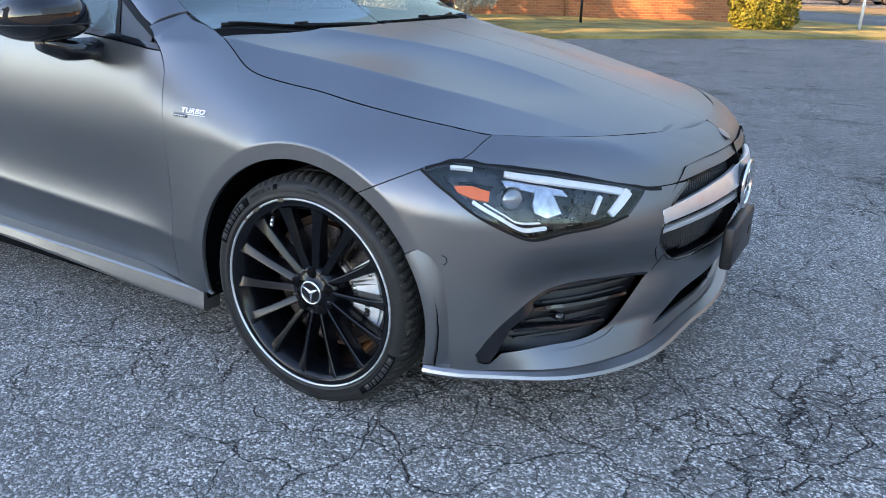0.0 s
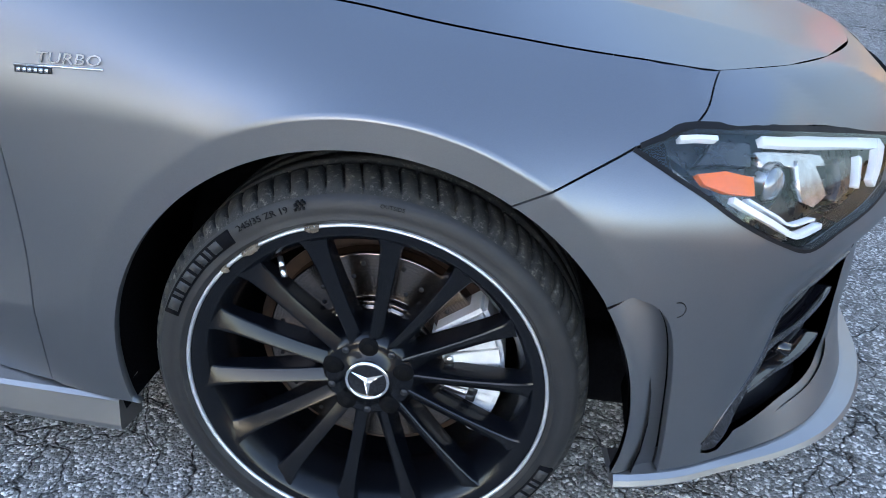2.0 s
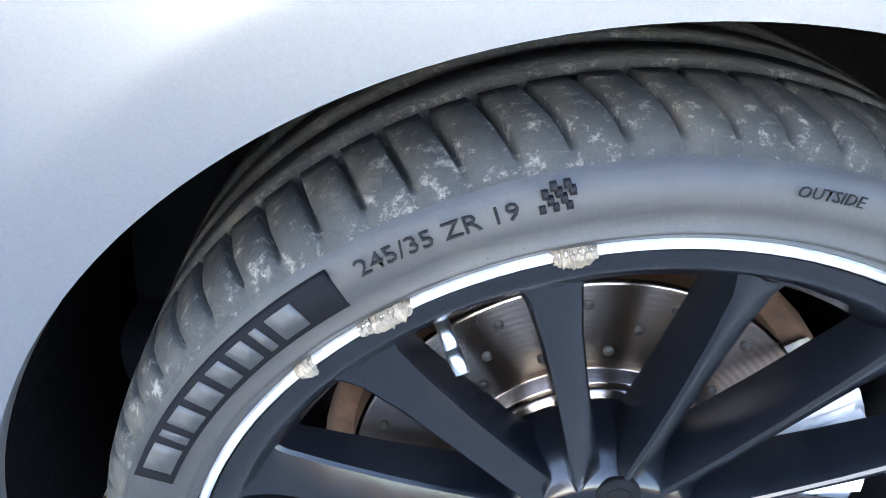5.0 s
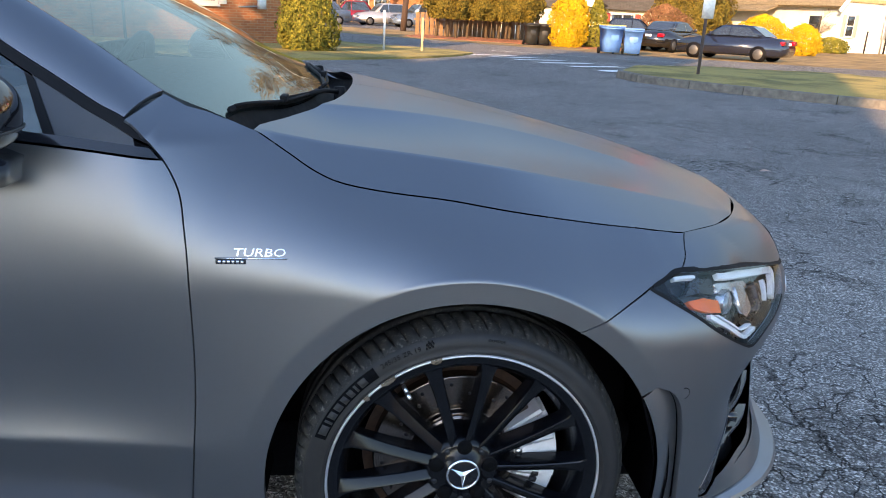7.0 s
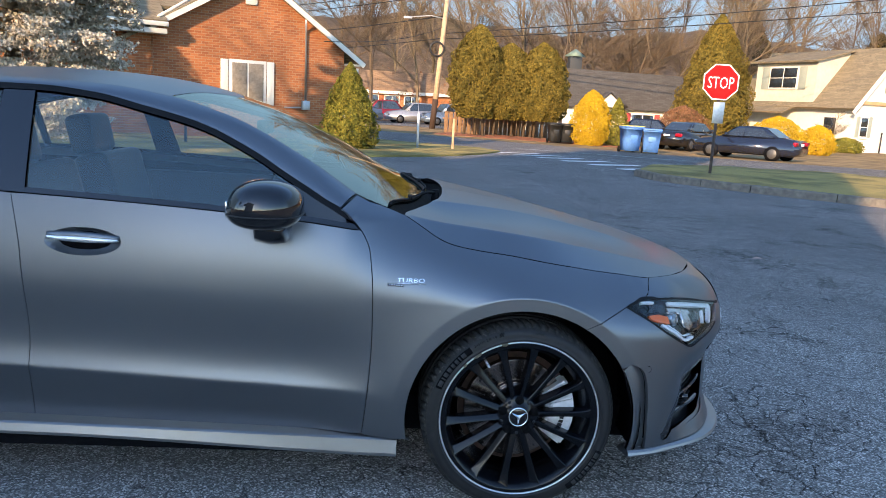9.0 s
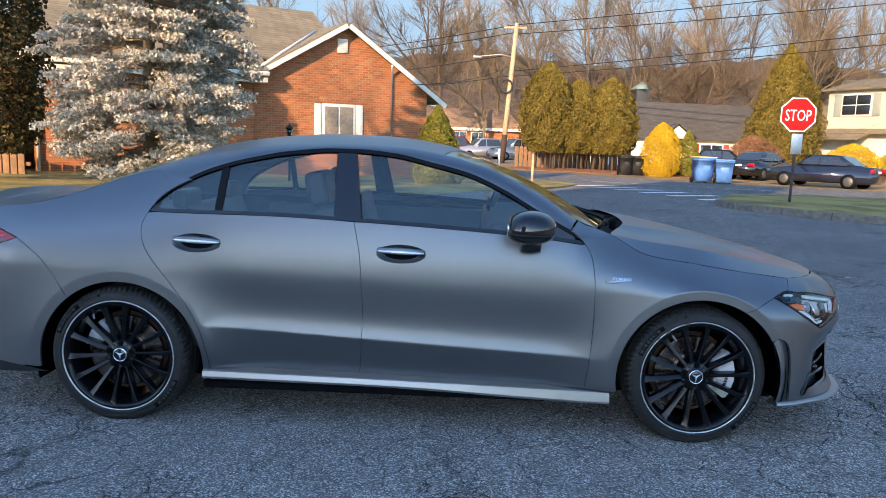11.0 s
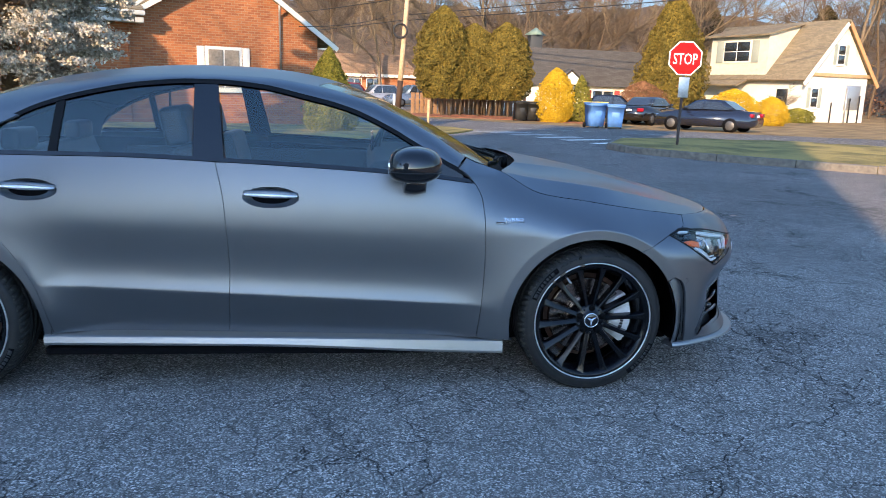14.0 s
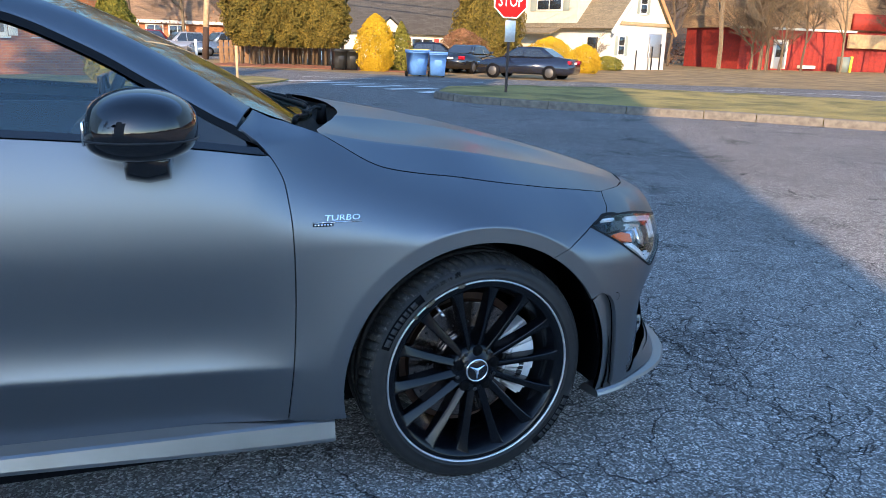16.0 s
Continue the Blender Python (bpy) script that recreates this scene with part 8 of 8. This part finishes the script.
can = tagged(put("trash_can", cyl(bmesh.new(), (58.0, 53.5, -0.3), (58.0, 53.5, 1.1), 0.5, 0.58, 18), simple("grey_green_can", (0.16, 0.19, 0.17), 0.6)), "grey dustbin with yellow strap beside trees", "dustbin")
part("strap", cyl(bmesh.new(), (58.7, 53.3, -0.3), (58.75, 53.3, 1.15), 0.12, 0.12, 8), simple("yellow_plastic", (0.75, 0.62, 0.03), 0.5), can)


# ---- bins, stop sign ----
def bin_(x, y, h, w, colour, name, label, turn):
    th = tagged(new(name), label, "bin", "wheeled bins")
    th.matrix_world = pose(x, y, ground_z(y) + 0.012, 0, 0, turn)
    bm = bmesh.new()
    rows = []
    for z, k in ((0.08, 0.80), (0.5, 0.88), (0.93, 0.97), (0.94, 1.03), (1.0, 1.03)):
        rows.append([bm.verts.new((sx_ * w / 2 * k, sy_ * w * 0.55 * k, z * h)) for sx_, sy_ in ((-1, -1), (1, -1), (1, 1), (-1, 1))])
    for a, b in zip(rows, rows[1:]):
        for j in range(4):
            bm.faces.new((a[j], a[(j + 1) % 4], b[(j + 1) % 4], b[j]))
    bm.faces.new(rows[0][::-1])
    bm.faces.new(rows[-1])
    bmesh.ops.bevel(bm, geom=[e for e in bm.edges if abs(e.verts[0].co.z - e.verts[1].co.z) > 0.1], offset=0.03, segments=2, affect="EDGES")
    part("body", bm, colour, th)
    lid = boxed((-w * 0.54, -w * 0.62, h * 1.0), (w * 0.54, w * 0.60, h * 1.07), 0.025)
    part("lid", lid, colour, th)
    part("handle", cyl(bmesh.new(), (-w * 0.45, w * 0.66, h * 0.97), (w * 0.45, w * 0.66, h * 0.97), 0.018, n=8), colour, th)
    for sgn in (-1, 1):
        part("wheel", cyl(bmesh.new(), (sgn * w * 0.40, w * 0.5, 0.12), (sgn * w * 0.48, w * 0.5, 0.12), 0.12, n=14), RUBBER_TRIM, th)
    part("panel_mark", boxed((-w * 0.22, -w * 0.53, h * 0.5), (w * 0.22, -w * 0.505, h * 0.72), 0.003), colour, th)
    return th


BLUE = simple("blue_bin_plastic", (0.09, 0.21, 0.52), 0.5, var=0.12, scale=6)
BLACK_BIN = simple("black_bin_plastic", (0.02, 0.022, 0.024), 0.5, var=0.2, scale=6)
b1 = bin_(9.30, 29.6, 1.06, 0.74, BLUE, "blue_bin", "blue wheeled recycling bin with yellow lid", 8)
part("lid_cover", boxed((-0.41, -0.47, 1.13), (0.41, 0.45, 1.155), 0.01), simple("yellow_lid", (0.70, 0.55, 0.10), 0.5), b1)
bin_(10.12, 29.3, 1.0, 0.74, BLUE, "blue_bin", "blue wheeled recycling bin at the street", -12)
bin_(7.1, 35.4, 0.95, 0.62, BLACK_BIN, "black_bin", "black wheeled rubbish bin under the hedge", 5)
bin_(7.75, 35.5, 0.95, 0.62, BLACK_BIN, "black_bin", "black wheeled rubbish bin under the hedge", -5)

SIGN_RED = simple("stop_sign_red", (0.46, 0.004, 0.003), 0.45, var=0.06, scale=12, spec=0.15)
SIGN_WHITE = simple("sign_white", (0.85, 0.85, 0.85), 0.4, var=0.03)
stop = tagged(new("stop_sign"), "red octagonal stop sign on a steel post", "road sign")
stop.matrix_world = pose(6.40, 13.45, 0.13, 0, 0, -6)


def octagon(r, y0, y1):
    return prism([(r * math.cos(radians(22.5 + 45 * i)), r * math.sin(radians(22.5 + 45 * i))) for i in range(8)], y0, y1)


for nm, r, y0, y1, m in (("sign_rim", 0.412, -0.004, 0.004, SIGN_WHITE), ("sign_face", 0.385, -0.0065, -0.0042, SIGN_RED)):
    bm = octagon(r, y0, y1)
    bmesh.ops.translate(bm, verts=bm.verts, vec=(0, 0, 2.01))
    part(nm, bm, m, stop, smooth=False)
word = text_mesh("STOP", 0.36, 0.002, 0.56)
bmesh.ops.translate(word, verts=word.verts, vec=(0, -0.0085, 1.875))
part("sign_word", word, SIGN_WHITE, stop, smooth=False)
part("post", boxed((-0.03, 0.006, -0.2), (0.03, 0.036, 2.3), 0.004), simple("rusty_brown_post", (0.06, 0.045, 0.04), 0.7, 0.3, var=0.3), stop)
part("lower_plate", boxed((-0.10, -0.006, 1.12), (0.14, 0.004, 1.58), 0.002), GALV, stop)


# ---- parked cars ----
PARKED_RIM = simple("dull_alloy_rim", (0.09, 0.09, 0.09), 0.45, 0.5)


def parked_car(x, y, turn, paint, label, length=4.6, height=1.43, boxy=0.0):
    th = tagged(new("parked_car"), label, "car", "parked cars")
    th.matrix_world = pose(x, y, ground_z(y) + 0.012, 0, 0, turn)
    hl, hw = length / 2, 0.88
    low = [(-hl, 0.45), (-hl + 0.05, 0.72), (-hl + 0.12, 0.92 + 0.1 * boxy), (-hl * 0.62, 0.98 + 0.1 * boxy), (hl * 0.42, 0.93 + 0.1 * boxy), (hl * 0.85, 0.78 + 0.1 * boxy), (hl - 0.03, 0.62), (hl, 0.40), (hl - 0.1, 0.22), (-hl + 0.12, 0.24)]
    cab = [(-hl * 0.66 - 0.2 * boxy, 0.96), (-hl * 0.36 - 0.35 * boxy, height - 0.03), (-0.1, height), (hl * 0.16, height - 0.04), (hl * 0.46, 0.93)]

    def hull(outline, w_low, w_top, z0, z1, nm, m, bev):
        bm = prism(outline, -1, 1)
        for v in bm.verts:
            t = max(0, min(1, (v.co.z - z0) / (z1 - z0)))
            v.co.y = math.copysign(w_low + (w_top - w_low) * t, v.co.y)
        bmesh.ops.bevel(bm, geom=list(bm.edges), offset=bev, segments=2, affect="EDGES")
        return part(nm, bm, m, th)

    hull(low, hw, hw - 0.06, 0.3, 1.0, "body", paint, 0.05)
    hull(cab, hw - 0.08, hw - 0.28, 0.95, height, "cabin", paint, 0.04)
    for sgn in (-1, 1):
        inn = [(-hl * 0.56 - 0.25 * boxy, 0.99), (-hl * 0.33 - 0.3 * boxy, height - 0.10), (-0.05, height - 0.09), (-0.05, 0.99)]
        inn2 = [(0.0, 0.99), (0.0, height - 0.09), (hl * 0.15, height - 0.12), (hl * 0.37, 0.97)]
        for o in (inn, inn2):
            bm = prism(o, -0.004, 0.004)
            for v in bm.verts:
                t = (v.co.z - 0.95) / (height - 0.95)
                v.co.y += sgn * (hw - 0.075 - 0.20 * t + 0.006)
            part("side_window", bm, DARK_PANE, th, smooth=False)
        for ax in (-hl * 0.60, hl * 0.62):
            wl_ = part("wheel", cyl(bmesh.new(), (ax, sgn * (hw - 0.2), 0.32), (ax, sgn * (hw + 0.01), 0.32), 0.32, n=24), RUBBER_TRIM, th)
            part("rim", cyl(bmesh.new(), (ax, sgn * (hw + 0.005), 0.32), (ax, sgn * (hw + 0.02), 0.32), 0.21, 0.19, 20), PARKED_RIM, wl_)
        part("tail_light", boxed((-hl - 0.012, sgn * 0.62 - 0.17, 0.70), (-hl + 0.12, sgn * 0.62 + 0.17, 0.86), 0.02), RED_LENS, th)
        part("headlight", boxed((hl - 0.16, sgn * 0.60 - 0.16, 0.58), (hl + 0.004, sgn * 0.60 + 0.16, 0.70), 0.02), LAMP_CHROME, th)
        part("mirror", boxed((hl * 0.30, sgn * (hw + 0.0) - 0.09, 0.98), (hl * 0.30 + 0.1, sgn * (hw + 0.0) + 0.09, 1.10), 0.02), paint, th)
    for o, nm in (([(-hl * 0.64, 0.99), (-hl * 0.39, height - 0.08)], "rear_glass"), ([(hl * 0.19, height - 0.08), (hl * 0.44, 0.97)], "windscreen")):
        (x0, z0), (x1, z1) = o
        up = 0.012
        bm = bmesh.new()
        off = -0.03 if nm == "rear_glass" else 0.03
        q = [bm.verts.new((x_ + off - (0.25 * boxy if nm == "rear_glass" else 0), y_, z_ + up)) for x_, y_, z_ in ((x0, -0.62, z0), (x1, -0.55, z1), (x1, 0.55, z1), (x0, 0.62, z0))]
        bm.faces.new(q)
        part(nm, bm, DARK_PANE, th, smooth=False)
    part("plate", boxed((-hl - 0.014, -0.16, 0.70), (-hl, 0.16, 0.80), 0.004), SIGN_WHITE, th)
    return th


NAVY = simple("dark_blue_car_paint", (0.014, 0.018, 0.035), 0.15, 0.2, var=0.05, coat=1.0)
BLACKP = simple("black_car_paint", (0.010, 0.010, 0.012), 0.12, 0.1, var=0.05, coat=1.0)
SILVERP = simple("silver_car_paint", (0.42, 0.43, 0.45), 0.3, 0.6, var=0.04, coat=0.6)
MAROON = simple("maroon_car_paint", (0.18, 0.015, 0.02), 0.2, 0.1, coat=0.8)
STEEL_BLUE = simple("steel_blue_car_paint", (0.12, 0.16, 0.22), 0.25, 0.4, coat=0.6)
parked_car(14.6, 29.6, 133, NAVY, "dark blue parked saloon with red tail lamps", 4.45, 1.42)
parked_car(14.1, 35.6, 42, BLACKP, "black parked saloon with red tail lamps", 4.5)
parked_car(12.7, 37.2, -25, BLACKP, "black parked hatchback behind blue bins", 4.0, 1.48, 0.8)
parked_car(0.2, 58.5, 200, SILVERP, "silver parked car far down the street", 4.8, 1.65, 1.0)
parked_car(2.9, 57.5, 205, STEEL_BLUE, "blue-grey parked car far down the street", 4.7, 1.7, 1.0)
parked_car(-2.6, 62.0, 190, MAROON, "dark red parked car far down the street", 4.8, 1.75, 1.0)
parked_car(-4.6, 55.0, 190, STEEL_BLUE, "blue-grey parked car beyond the brick house", 4.7, 1.6, 1.0)

# board fence and pale wall behind the hedge trunks
hf = tagged(new("picket_fence"), "grey board fence behind the arborvitae trunks", "fence")
for i in range(26):
    part("picket", boxed((1.8 + i * 0.27, 42.0, -0.3), (1.8 + i * 0.27 + 0.22, 42.05, 0.95), 0.01), WOOD, hf)
part("rail", boxed((1.7, 42.06, 0.5), (8.9, 42.1, 0.6), 0.01), WOOD, hf)
mulch = patch("mulch_bed", spline([(1.5, 38.6), (4, 37.6), (7.5, 36.0), (10.5, 33.6), (11.6, 34.8), (9.5, 38), (5, 41), (1.6, 40.8)], 4, closed=True), simple("russet_mulch", (0.22, 0.085, 0.04), 0.95, var=0.5, scale=5, bump=0.6), 0.03, 0.05, 0.5, 0.08)
tagged(mulch, "russet leaf mulch under the hedge", "mulch")

# unseen building, placed by the edges of its shade; pale to lift car reflections
PALE_RENDER = simple("pale_wall_render", (0.66, 0.65, 0.62), 0.85, var=0.12, scale=1.5, bump=0.2)
shade_house = tagged(new("shade_building"), "unseen pale building behind the lot, placed for its shade", "building")
shade_house.matrix_world = pose(-9.77, -25, 0, 0, 0, -26.6)
part("wall", boxed((-8.9, -8, -0.05), (0, 0, 14.9), 0.0), PALE_RENDER, shade_house, smooth=False)
part("roof_edge", boxed((-3.7, -8.1, 14.9), (0.1, 0.1, 15.2), 0.02), CONCRETE, shade_house)
# taller half added to carry the shade on over the street
part("upper_shade_block", boxed((-8.9, -8, 14.905), (-3.72, 0, 18.3), 0.0), PALE_RENDER, shade_house, smooth=False)
# out-of-view crown added to shape the left edge of the shade
evergreen("tall_evergreen", -18.7, -20.5, 13.6, 2.2, DARK_LEAF, "unseen evergreen added to widen the lot's shade", "tree", 31, 9000, 0.22, 9.8, OVAL)

# a fallen leaf on the asphalt
leaf = bmesh.new()
q = [leaf.verts.new(v) for v in ((0, 0, 0.012), (0.05, 0.025, 0.03), (0.11, 0.0, 0.015), (0.05, -0.03, 0.022))]
leaf.faces.new((q[0], q[1], q[3]))
leaf.faces.new((q[1], q[2], q[3]))
lo = put("fallen_leaf", leaf, simple("dry_leaf", (0.45, 0.30, 0.24), 0.8))
lo.location = (3.02, 3.9, 0.0)
tagged(lo, "single pale dry leaf on the asphalt", "leaf")
